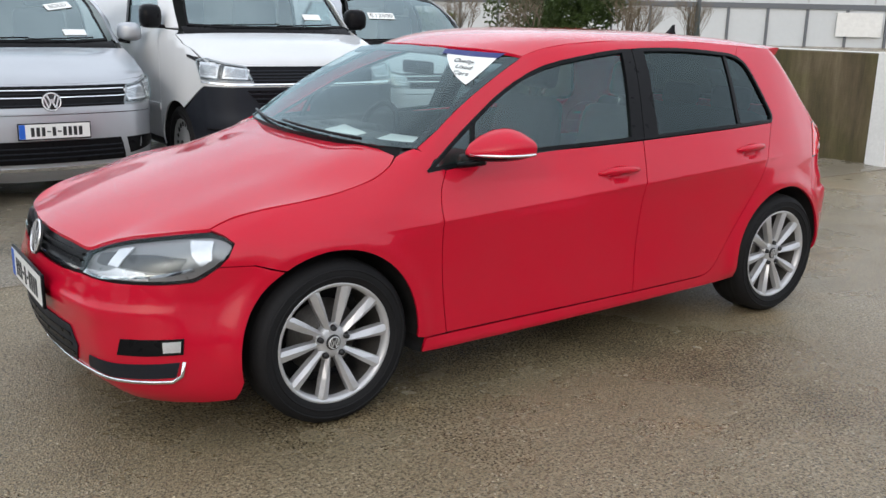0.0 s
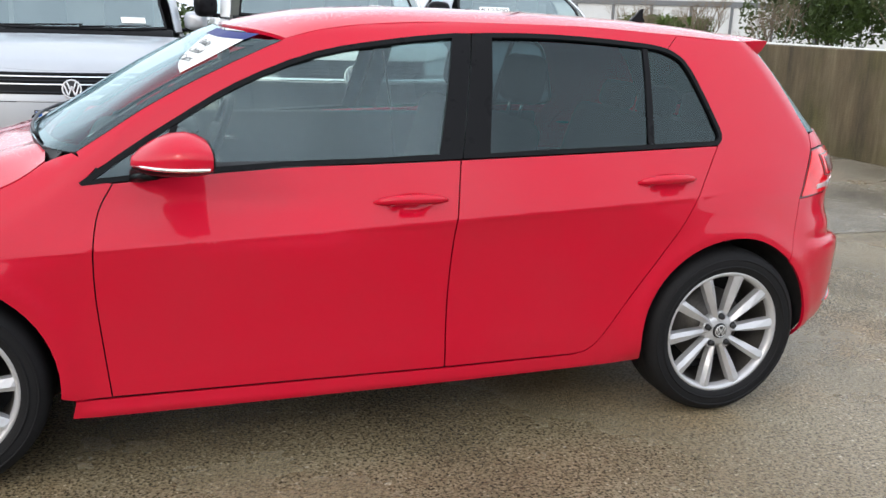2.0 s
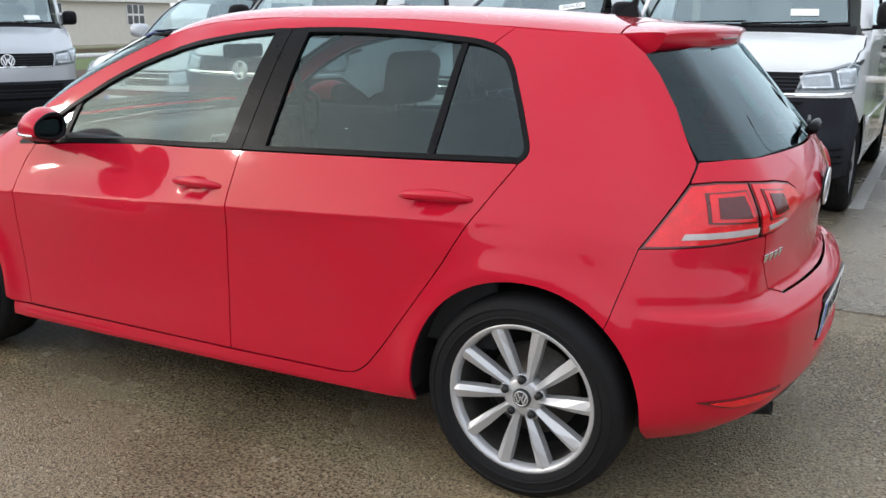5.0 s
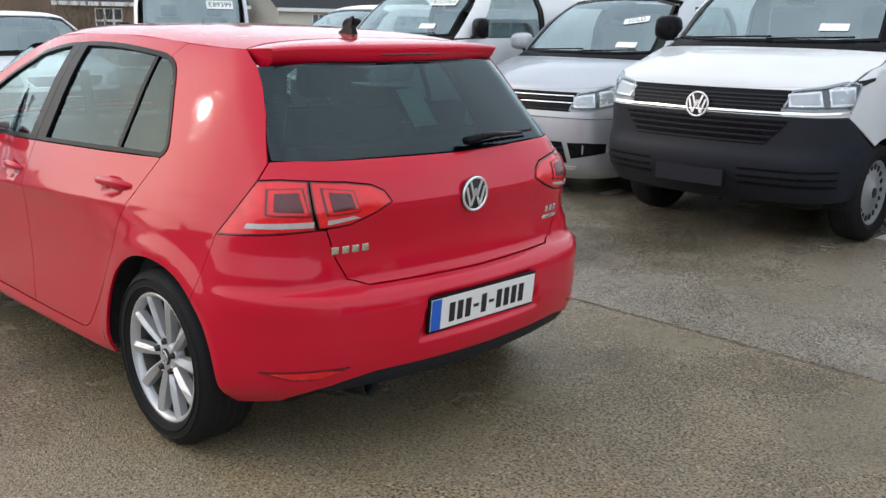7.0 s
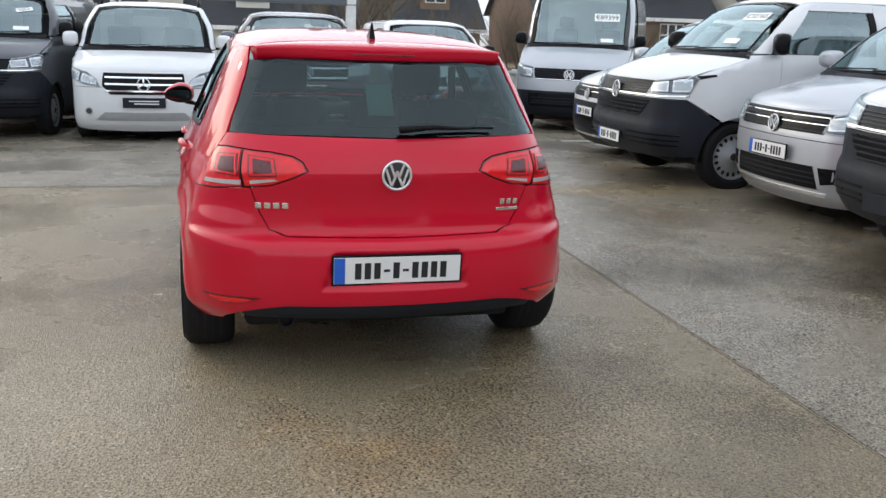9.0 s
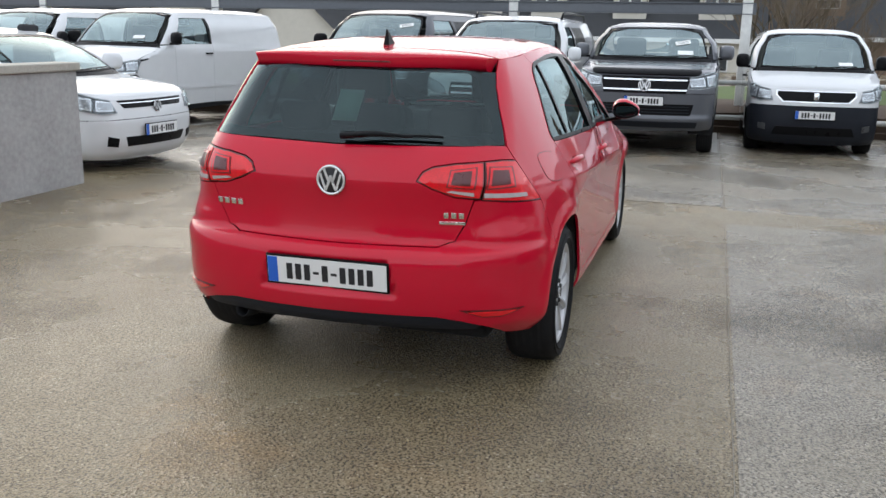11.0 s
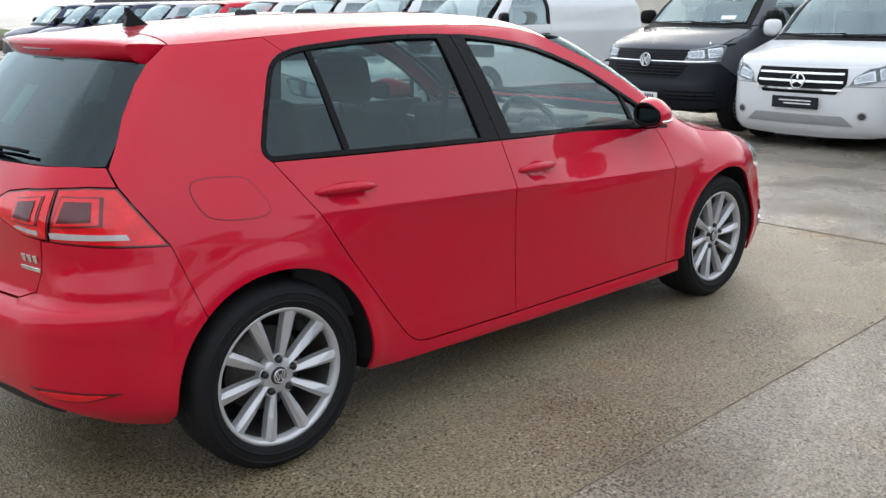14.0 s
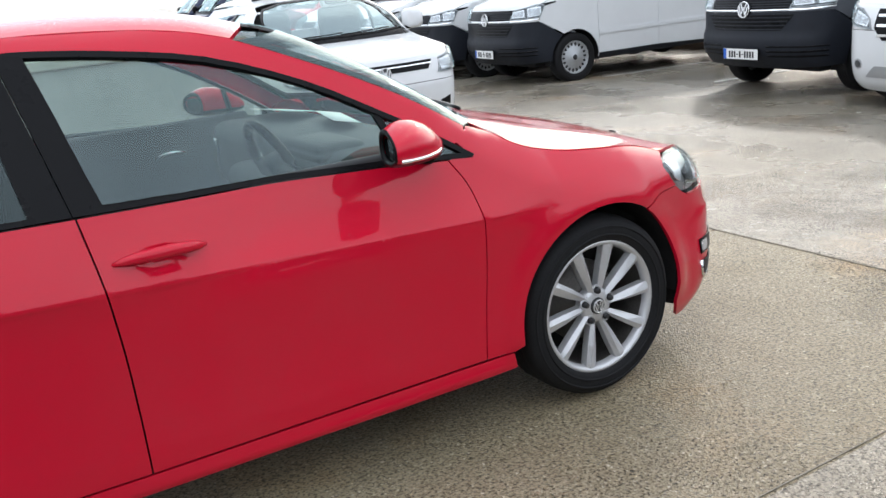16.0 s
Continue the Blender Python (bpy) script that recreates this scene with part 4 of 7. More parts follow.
    lamp_out = S((-1.634, 0.806), (-1.734, 0.977), (-1.80, 0.984)) + R((0.60, 0.982), (0.602, 0.834)) + S((-1.80, 0.818))
    panel(body, "tail_light_surround", lamp_out, TAILDARK, car, both=True, gap=0.0003)
    panel(body, "tail_light", lamp_out, TAILRED, car, "red tail light", both=True, gap=0.0050, sink=-0.0030, thick=0.004)
    for quad in (((0.618, 0.878), (0.618, 0.962), (0.690, 0.956), (0.712, 0.878)), ((0.578, 0.880), (0.470, 0.886), (0.480, 0.950), (0.578, 0.962))):
        mid = (sum(q[0] for q in quad) / 4, sum(q[1] for q in quad) / 4)
        for name, k, mat, sink in (("tail_light_unit", 1.0, TAILDARK, -0.0055), ("tail_light_field", 0.90, TAILRED, -0.0075), ("tail_light_core", 0.66, TAILDARK, -0.0095)):
            panel(body, name, R(*[(mid[0] + (a - mid[0]) * k, mid[1] + (b - mid[1]) * k) for a, b in quad]), mat, car, both=True, gap=0, thick=0.003, sink=sink)
    panel(body, "reversing_lamp", S((-1.735, 0.834), (-1.742, 0.850)) + R((0.61, 0.864), (0.61, 0.846)), TAILCLEAR, car, "clear lower strip", both=True, gap=0, thick=0.004, sink=-0.0060)
    panel(body, "reversing_lamp", R((0.575, 0.852), (0.575, 0.866), (0.49, 0.874), (0.47, 0.868)), TAILCLEAR, car, both=True, gap=0, thick=0.004, sink=-0.0060)
    glass = R((0.0, 1.036), (0.35, 1.042)) + S((-1.744, 1.040), (-1.697, 1.105), (-1.656, 1.178), (-1.595, 1.262), (-1.540, 1.320)) + R((0.0, 1.362))
    panel(cabin, "rear_window", glass[:-1] + mirrored_f(glass, None), GLASS_R, car, "dark tinted rear window", gap=0.001, thick=0.004, sink=0.005)
    inner = R((0.0, 1.068), (0.35, 1.072), (0.610, 1.085), (0.590, 1.13), (0.555, 1.19), (0.500, 1.30), (0.46, 1.322), (0.0, 1.328))
    band(cabin, "rear_window_frit", glass + mirrored_f(glass[1:-1], None), inner + mirrored_f(inner[1:-1], None), BLACK, car, both=False, proud=-0.008)
    # roof spoiler
    st = np.linspace(-1, 1, 41)
    rows = []
    seam = cabin.place("s", -1.476, 1.3715)
    ends = []
    for xc, zc, edge in ((-1.446, 1.4065, seam), (-1.50, 1.4045, (-1.505, seam.y - 0.006, 1.3745)), (-1.58, 1.400, (-1.548, seam.y - 0.012, 1.3765)), (-1.658, 1.390, (-1.590, seam.y - 0.018, 1.3765)),
                         (-1.672, 1.384, (-1.597, seam.y - 0.022, 1.373)), (-1.676, 1.376, (-1.598, seam.y - 0.025, 1.367)), (-1.664, 1.334, (-1.581, seam.y - 0.030, 1.338)),
                         (-1.655, 1.326, (-1.566, seam.y - 0.032, 1.324)), (-1.60, 1.322, (-1.535, seam.y - 0.020, 1.310)), (-1.535, 1.345, (-1.478, seam.y - 0.020, 1.335))):
        edge = Vector(edge)
        ends.append(edge)
        rows.append([(xc + (edge.x - xc) * abs(q) ** 2.2, q * edge.y, zc + (edge.z - zc) * (0.55 * abs(q) ** 2 + 0.45 * abs(q) ** 7)) for q in st])
    part("roof_spoiler", grid_bm(np.array(rows), 0), RED, car)
    for sgn in (1, -1):
        bm = bmesh.new()
        hub = bm.verts.new((-1.535, sgn * (seam.y - 0.012), 1.348))
        loop = [bm.verts.new((p.x, sgn * p.y, p.z)) for p in ends]
        for p, q in zip(loop, loop[1:] + loop[:1]):
            bm.faces.new((p, q, hub) if sgn > 0 else (q, p, hub))
        part("spoiler_end", bm, RED, car)
    part("brake_light", box_bm(-1.6715, -1.640, -0.13, 0.13, 1.350, 1.356, 0.002), TAILDARK, car)
    # wiper, fin, badges and letters
    g = body.place("r", 0.0, 1.055)
    part("rear_wiper", join_bm(tube_bm([g + Vector((-0.03, -0.02, 0.012)), g + Vector((-0.028, -0.16, 0.025)), g + Vector((-0.012, -0.32, 0.018))], [0.022, 0.016, 0.008], 8, flat=0.7), tube_bm([g + Vector((-0.012, -0.10, 0.02)), g + Vector((0.03, -0.43, 0.018))], 0.006, 6)), BLACK, car, "black rear wiper")
    bm = bmesh.new()
    fin = [(-1.285, 0.0), (-1.310, 0.012), (-1.340, 0.036), (-1.366, 0.066), (-1.380, 0.068), (-1.376, 0.035), (-1.390, 0.0)]
    zr = 1.418
    left = [bm.verts.new((x + 0.03, 0.014 * (1 - h / 0.085), zr + h)) for x, h in fin]
    right = [bm.verts.new((x + 0.03, -0.014 * (1 - h / 0.085), zr + h)) for x, h in fin]
    bm.faces.new(left)
    bm.faces.new(right[::-1])
    for i in range(len(fin)):
        j = (i + 1) % len(fin)
        bm.faces.new((left[i], left[j], right[j], right[i]))
    bmesh.ops.recalc_face_normals(bm, faces=bm.faces)
    part("aerial_fin", bm, BLACK, car, "black shark-fin aerial", smooth=False)
    badge_on(car, 0.062, on_shell(body, "r", 0.0, 0.893, 0.006))
    for x, n, w in ((0.545, 4, 0.025),):
        for i in range(n):
            part("letter_bar", box_bm(-w / 2, w / 2, 0, 0.004, -0.012, 0.012, 0.001), CHROME, car, where=on_shell(body, "r", x - 0.035 * i, 0.764, 0.001))
    for i in range(3):
        part("letter_bar", box_bm(-0.010, 0.010, 0, 0.004, -0.012, 0.012, 0.001), CHROME, car, where=on_shell(body, "r", -0.466 - 0.030 * i, 0.770, 0.001))
    part("letter_bar", box_bm(-0.052, 0.052, 0, 0.004, -0.0065, 0.0065, 0.001), CHROME, car, where=on_shell(body, "r", -0.490, 0.738, 0.001))
    plate_on(car, Matrix.Translation(body.place("r", 0.0, 0.518) + Vector((-0.004, 0, 0))) @ pose(0, 0, 0, -6, 0, 90))

    # side windows: black frames, panes, pillars
    fo = spline([(0.893, 0.922), (0.838, 0.959)] + upper[1:7] + [(-0.352, 1.3715)], 3) + [(-0.310, 1.17), (-0.272, belt(-0.272) + 0.003)] + [(x, belt(x) + 0.002) for x in (0.0, 0.3, 0.6, 0.80)] + [(0.885, 0.914)]
    ro = [(-0.356, 1.3715)] + top_out[19:] + [(x, belt(x) + 0.002) for x in (-1.1, -0.8, -0.5)] + [(-0.276, belt(-0.276) + 0.003), (-0.314, 1.17)]
    fi, ri = shrunk(fo, 0.015), shrunk(ro, 0.015)
    fi = [(max(x, -0.284 + (1.355 - z) * 0.235), z) for x, z in fi]
    ri = [(min(x, -0.424 + (1.355 - z) * 0.150), z) for x, z in ri]
    band(cabin, "window_frame", S(*fo), S(*fi), BLACK, car, proud=0.003, label="black window surround")
    band(cabin, "window_frame", S(*ro), S(*ri), BLACK, car, proud=0.003, label="black window surround")
    panel(cabin, "front_side_window", S(*fi), GLASS_S, car, "clear side window", both=True, gap=-0.004, thick=0.003, sink=0.008)
    panel(cabin, "rear_side_window", S(*ri), GLASS_R, car, "dark tinted side window", both=True, gap=-0.004, thick=0.003, sink=0.008)
    panel(cabin, "window_divider", S((-1.002, 1.347), (-1.022, 1.346), (-0.992, 1.020), (-0.968, 1.020)), BLACK, car, both=True, gap=0, thick=0.012, sink=0.002)
    panel(cabin, "window_divider", S((0.603, 1.094), (0.628, 1.080), (0.672, 0.938), (0.648, 0.940)), BLACK, car, both=True, gap=0, thick=0.012, sink=0.002)
    # windscreen
    ws = F((0.0, 1.006), (0.40, 1.006)) + S(*spline(screen_side, 2)) + F((0.44, 1.350), (0.25, 1.366), (0.0, 1.370))
    panel(cabin, "windscreen", ws[:-1] + mirrored_f(ws, None), GLASS_F, car, "wet windscreen", gap=0.001, thick=0.004)
    ring = [(cabin.run(*p), p[2]) for p in ws + mirrored_f(ws[1:-1], None)]
    band(cabin, "windscreen_frit", [("u", *p) for p in ring], [("u", *p) for p in shrunk(ring, 0.022)], BLACK, car, both=False, proud=-0.004)
    # black scuttle under the windscreen, with wipers
    bm = bmesh.new()
    prev = None
    for i in range(21):
        y = -0.70 + 1.40 * i / 20
        q = cabin.place("f", y, 1.012)
        row = [bm.verts.new(q + Vector((0.01, 0, -0.008))), bm.verts.new((1.075 - 0.10 * abs(y / 0.7) ** 2, y, 0.958)), bm.verts.new((1.10 - 0.10 * abs(y / 0.7) ** 2, y, 0.93))]
        if prev:
            bm.faces.new((prev[0], row[0], row[1], prev[1]))
            bm.faces.new((prev[1], row[1], row[2], prev[2]))
        prev = row
    part("scuttle", bm, BLACK, car)
    for y0, y1 in ((0.52, -0.10), (-0.02, -0.60)):
        a, b = cabin.place("f", y0, 1.022), cabin.place("f", y1, 1.045)
        lift = Vector((0.014, 0, 0.008))
        pts = [cabin.place("f", y0 + (y1 - y0) * k / 6, 1.013 + 0.014 * k / 6) + lift for k in range(7)]
        part("wiper", tube_bm(pts, 0.006, 6), BLACK, car, "black wiper")
    # door handles with their recess
    for x0, zz in HANDLES:
        for mir in (False, True):
            p = body.place("s", x0 + 0.13, zz + 0.004)
            q = body.place("s", x0 - 0.13, zz + 0.010)
            up = Vector((0, -0.40, 0.91))
            along = (q - p).normalized()
            out = along.cross(up)
            out = out if out.y > 0 else -out
            line = []
            for k in range(11):
                a = k / 10
                bulge = 0.026 * (1 - abs(2 * a - 1) ** 3.0)
                line.append(p.lerp(q, a * 0.92 + 0.04) + out * (bulge - 0.002))
            if mir:
                line = [Vector((v.x, -v.y, v.z)) for v in line]
            part("door_handle", tube_bm(line, [0.005, 0.0115, 0.0145, 0.016, 0.0165, 0.0165, 0.0165, 0.016, 0.0145, 0.0115, 0.005], 12, flat=1.0), RED, car, "body-coloured door handle")
    # fuel flap on the right flank
    flap = [(-1.375, 0.977), (-1.510, 0.983), (-1.545, 0.962), (-1.530, 0.900), (-1.500, 0.862), (-1.37, 0.850), (-1.312, 0.860), (-1.310, 0.892), (-1.350, 0.955)]
    for _ in range(3):
        flap = [q for a, b in zip(flap, flap[1:] + flap[:1]) for q in ((a[0] * 0.75 + b[0] * 0.25, a[1] * 0.75 + b[1] * 0.25), (a[0] * 0.25 + b[0] * 0.75, a[1] * 0.25 + b[1] * 0.75))]
    loop = densify([(body.run("s", x, z), z) for x, z in flap], 0.02)
    uv, tris, n = fill(loop, 0.03)
    part_of("fuel_flap", skin(uv, tris, n, body.at, body.normal, 0.006, True, -0.0018), RED, car)
    part_of("fuel_flap_gap", skin(*fill(shrunk(loop, -0.0022), 0.05), body.at, body.normal, 0.002, True, -0.0006), INK, car)
    # mirrors: a wedge-shaped housing that swells to the rear, the glass set into its back
    stations = ((0.744, 0.872, 0.905, 0.978, 0.996), (0.733, 0.850, 0.945, 0.968, 1.012), (0.705, 0.838, 0.990, 0.961, 1.036), (0.66, 0.834, 1.022, 0.957, 1.062), (0.61, 0.834, 1.039, 0.955, 1.079),
                (0.56, 0.837, 1.046, 0.955, 1.084), (0.52, 0.842, 1.046, 0.957, 1.078), (0.490, 0.847, 1.043, 0.961, 1.067), (0.482, 0.850, 1.040, 0.964, 1.063), (0.484, 0.860, 1.030, 0.974, 1.053), (0.497, 0.863, 1.027, 0.977, 1.050))
    for sgn in (1, -1):
        bm = bmesh.new()
        rows = []
        for sx, y0, y1, z0, z1 in stations:
            lean = -0.5 + 0.28 * min(1.0, (0.744 - sx) / 0.254)
            sx, y0, y1 = 0.744 - (0.744 - sx) * 0.75, 0.834 + (y0 - 0.834) * 0.84, 0.834 + (y1 - 0.834) * 0.84
            row = []
            for i in range(36):
                a = 2 * math.pi * i / 36
                ca, sa = math.cos(a), math.sin(a)
                yy = (y0 + y1) / 2 + (y1 - y0) / 2 * math.copysign(abs(ca) ** 0.72, ca)
                zz = (z0 + z1) / 2 + (z1 - z0) / 2 * math.copysign(abs(sa) ** (0.80 if sa > 0 else 0.62), sa)
                zz = 1.005 + (zz - 1.005) * (1 - 0.30 * step01((yy - 0.91) / 0.10))
                row.append(bm.verts.new((sx + lean * (yy - 0.87), sgn * yy, float(zz))))
            rows.append(row)
        for k, (a, b) in enumerate(zip(rows, rows[1:])):
            for i in range(36):
                j = (i + 1) % 36
                f = bm.faces.new((a[i], a[j], b[j], b[i]))
                f.material_index = 1 if (a[i].co.z + b[j].co.z) / 2 < 0.984 or k >= 7 else 0
        bm.faces.new(rows[0])
        bmesh.ops.recalc_face_normals(bm, faces=bm.faces)
        mir = part("door_mirror", bm, [RED, BLACK], car, "red door mirror with black base")
        bm = bmesh.new()
        bm.faces.new([bm.verts.new(v) for v in [(0.5605 - 0.22 * (yy - 0.87), sgn * yy, zz) for yy, zz in [(0.927 + 0.069 * math.copysign(abs(math.cos(a)) ** 0.72, math.cos(a)), 1.010 + 0.030 * math.copysign(abs(math.sin(a)) ** 0.7, math.sin(a))) for a in np.linspace(0, 2 * math.pi, 37)[:-1]]]])
        part("mirror_glass", bm, MIRROR, mir, "mirror glass", smooth=False)
        part("indicator_strip", tube_bm([(0.743 - 0.5 * (yy - 0.87) - dx * 0.65, sgn * yy, zz) for dx, yy, zz in ((0.004, 0.870, 0.983), (0.014, 0.922, 0.984), (0.038, 0.963, 0.985), (0.077, 0.990, 0.986), (0.123, 1.005, 0.987), (0.173, 1.012, 0.988), (0.215, 1.012, 0.989))], 0.0062, 6), CHROME, mir, "bright indicator strip")
        part("mirror_arm", tube_bm([(0.735, sgn * 0.790, 0.932), (0.715, sgn * 0.830, 0.940), (0.68, sgn * 0.885, 0.957)], [0.020, 0.020, 0.024], 10, flat=0.65), BLACK, mir)

    # cabin: dashboard, wheel, seats, parcel shelf
    part("dashboard", join_bm(box_bm(0.52, 0.93, -0.68, 0.68, 0.70, 0.960, 0.06, 3), box_bm(0.42, 0.62, -0.22, 0.22, 0.45, 0.86, 0.05, 3)), DASH, car, "dark dashboard")
    for yy in (0.62, 0.08, -0.08, -0.62):
        part("air_vent", box_bm(0.505, 0.522, yy - 0.05, yy + 0.05, 0.84, 0.90, 0.006), CHROME, car)
    ring = [(0.0 + 0.175 * math.cos(2 * math.pi * k / 36), 0.0, 0.175 * math.sin(2 * math.pi * k / 36)) for k in range(36)]
    sw = pose(0.43, -0.36, 0.90, 0, 0, 90) @ pose(0, 0, 0, -22, 0, 0)
    wheel = part("steering_wheel", tube_bm(ring, 0.016, 8, closed=True), BLACK, car, "black steering wheel", where=sw)
    part("steering_hub", join_bm(box_bm(-0.16, 0.16, -0.02, 0.02, -0.03, 0.03, 0.012), box_bm(-0.05, 0.05, -0.035, 0.03, -0.07, 0.06, 0.02), box_bm(-0.02, 0.02, -0.015, 0.015, -0.16, 0.0, 0.01)), DASH, wheel)
    part("instrument_hood", box_bm(0.50, 0.68, -0.52, -0.20, 0.92, 0.980, 0.03, 3), DASH, car)
    for yy in (0.36, -0.36):
        seat = part("front_seat", join_bm(box_bm(-0.42, 0.10, yy - 0.24, yy + 0.24, 0.36, 0.52, 0.06, 3), moved(box_bm(-0.075, 0.075, yy - 0.235, yy + 0.235, -0.02, 0.60, 0.06, 3), pose(-0.44, 0, 0.50, 0, -16, 0))), CLOTH, car, "dark cloth front seat")
        part("headrest", moved(box_bm(-0.05, 0.05, yy - 0.13, yy + 0.13, 0.0, 0.18, 0.04, 3), pose(-0.645, 0, 1.12, 0, -10, 0)), CLOTH, seat)
        part("headrest_post", join_bm(tube_bm([(-0.625, yy - 0.06, 1.06), (-0.645, yy - 0.06, 1.15)], 0.007, 6), tube_bm([(-0.625, yy + 0.06, 1.06), (-0.645, yy + 0.06, 1.15)], 0.007, 6)), CHROME, seat)
    part("rear_bench", join_bm(box_bm(-1.25, -0.78, -0.60, 0.60, 0.36, 0.54, 0.06, 3), moved(box_bm(-0.08, 0.08, -0.60, 0.60, 0.0, 0.56, 0.05, 3), pose(-1.25, 0, 0.50, 0, -18, 0))), CLOTH, car, "dark cloth rear bench")
    for yy in (0.36, 0.0, -0.36):
        part("rear_headrest", moved(box_bm(-0.045, 0.045, yy - 0.12, yy + 0.12, 0.0, 0.13, 0.035, 3), pose(-1.44, 0, 1.03, 0, -14, 0)), CLOTH, car)
    part("parcel_shelf", box_bm(-1.86, -1.42, -0.58, 0.58, 0.955, 0.975, 0.006), DASH, car)
    for sgn in (1, -1):
        part("door_card", box_bm(-1.2, 0.72, sgn * 0.757 - 0.015, sgn * 0.757 + 0.015, 0.42, 0.972, 0.012), DASH, car)
        part("seat_belt", tube_bm([(-0.36, sgn * 0.635, 1.26), (-0.40, sgn * 0.63, 1.02), (-0.43, sgn * 0.62, 0.7)], 0.022, 6, flat=0.15), DASH, car, "grey seat belt")
        part("inner_handle", tube_bm([(0.30, sgn * 0.722, 0.845), (0.36, sgn * 0.715, 0.852), (0.42, sgn * 0.722, 0.845)], 0.010, 6), CHROME, car, "chrome inner door handle")
    part("floor_pan", box_bm(-1.7, 0.95, -0.66, 0.66, 0.25, 0.31, 0.02), DARK, car)
    part("headlining", grid_bm(np.array([[(x, y, crown(x) - 0.045 - 0.05 * abs(y / 0.52) ** 3) for y in np.linspace(-0.52, 0.52, 13)] for x in np.linspace(0.2, -1.42, 16)]), 0), simple("headlining_cloth", (0.35, 0.35, 0.34), 0.9), car)
    part("rear_view_mirror", box_bm(0.40, 0.43, -0.12, 0.12, 1.235, 1.295, 0.012), BLACK, car)
    # papers on the screen and dashboard
    def stuck(name, pts, mat, label, lift):
        return panel(cabin, name, pts, mat, car, label, gap=0, thick=0.0004, sink=-lift, step=0.05)
    stuck("window_sticker", F((0.33, 1.343), (0.572, 1.331), (0.628, 1.228)), PAPER, "white triangular window sticker", 0.003)
    stuck("sticker_band", F((0.285, 1.358), (0.565, 1.349), (0.575, 1.330), (0.305, 1.340)), NAVYINK, "navy band", 0.0045)
    for words, y, z, size in (("Quality", 0.495, 1.314, 0.040), ("Used", 0.535, 1.291, 0.040), ("Cars", 0.560, 1.268, 0.040)):
        m = on_shell(cabin, "f", y, z, 0.005)
        part_of("sticker_word", text_mesh(words, size, 0.0003), INK, car, where=m @ pose(0, 0, 0, 90, 0, 180) @ pose(0, 0, 0, 0, 0, -8))
    part("dash_paper", moved(box_bm(-0.08, 0.08, -0.14, 0.14, 0, 0.0015), pose(0.78, 0.44, 0.985, 0, 10, 14)), PAPER, car, "white paper sheet with green print")
    part("dash_paper", moved(box_bm(-0.05, 0.05, -0.17, 0.17, 0, 0.0015), pose(0.82, 0.02, 0.985, 0, 12, -12)), PAPER, car, "white paper sheet")
    part("rear_notice", moved(box_bm(-0.002, 0.0, -0.055, 0.055, 0, 0.16), pose(-1.79, 0.03, 1.11, 0, 40, 0)), PAPERGREEN, car, "pale green notice")

    # wheels
    for x in (1.3185, -1.3185):
        for sgn in (1, -1):
            wheel_parts(car, x, sgn * 0.752, 0.317, 0.317, 0.225, 0.231, "alloy", sgn)
    return car


def mirrored_f(places, last=None):
    """The same outline on the right half, in reverse order; flank places keep their x and change side."""
    out = []
    for k, a, z in places[::-1]:
        if k == "s":
            out.append(("S", a, z))
        else:
            out.append((k, -a, z))
    return out


def grid_bm(G, thick=0.0):
    """A skin over a grid of points, with its rim turned down by thick."""
    bm = bmesh.new()
    n, m = len(G), len(G[0])
    vs = [[bm.verts.new(tuple(float(c) for c in G[i][j])) for j in range(m)] for i in range(n)]
    for i in range(n - 1):
        for j in range(m - 1):
            bm.faces.new((vs[i][j], vs[i][j + 1], vs[i + 1][j + 1], vs[i + 1][j]))
    bmesh.ops.recalc_face_normals(bm, faces=bm.faces)
    up = sum((f.normal.z for f in bm.faces))
    if up < 0:
        bmesh.ops.reverse_faces(bm, faces=bm.faces)
    if thick:
        rim = [vs[0][j] for j in range(m)] + [vs[i][m - 1] for i in range(1, n)] + [vs[n - 1][j] for j in range(m - 2, -1, -1)] + [vs[i][0] for i in range(n - 2, 0, -1)]
        low = [bm.verts.new(v.co - Vector((0, 0, thick))) for v in rim]
        top = [bm.verts.new(v.co) for v in rim]
        for i in range(len(rim)):
            j = (i + 1) % len(rim)
            bm.faces.new((top[i], top[j], low[j], low[i]))
    return bm

# ---------------------------------------------------------------- the other vehicles


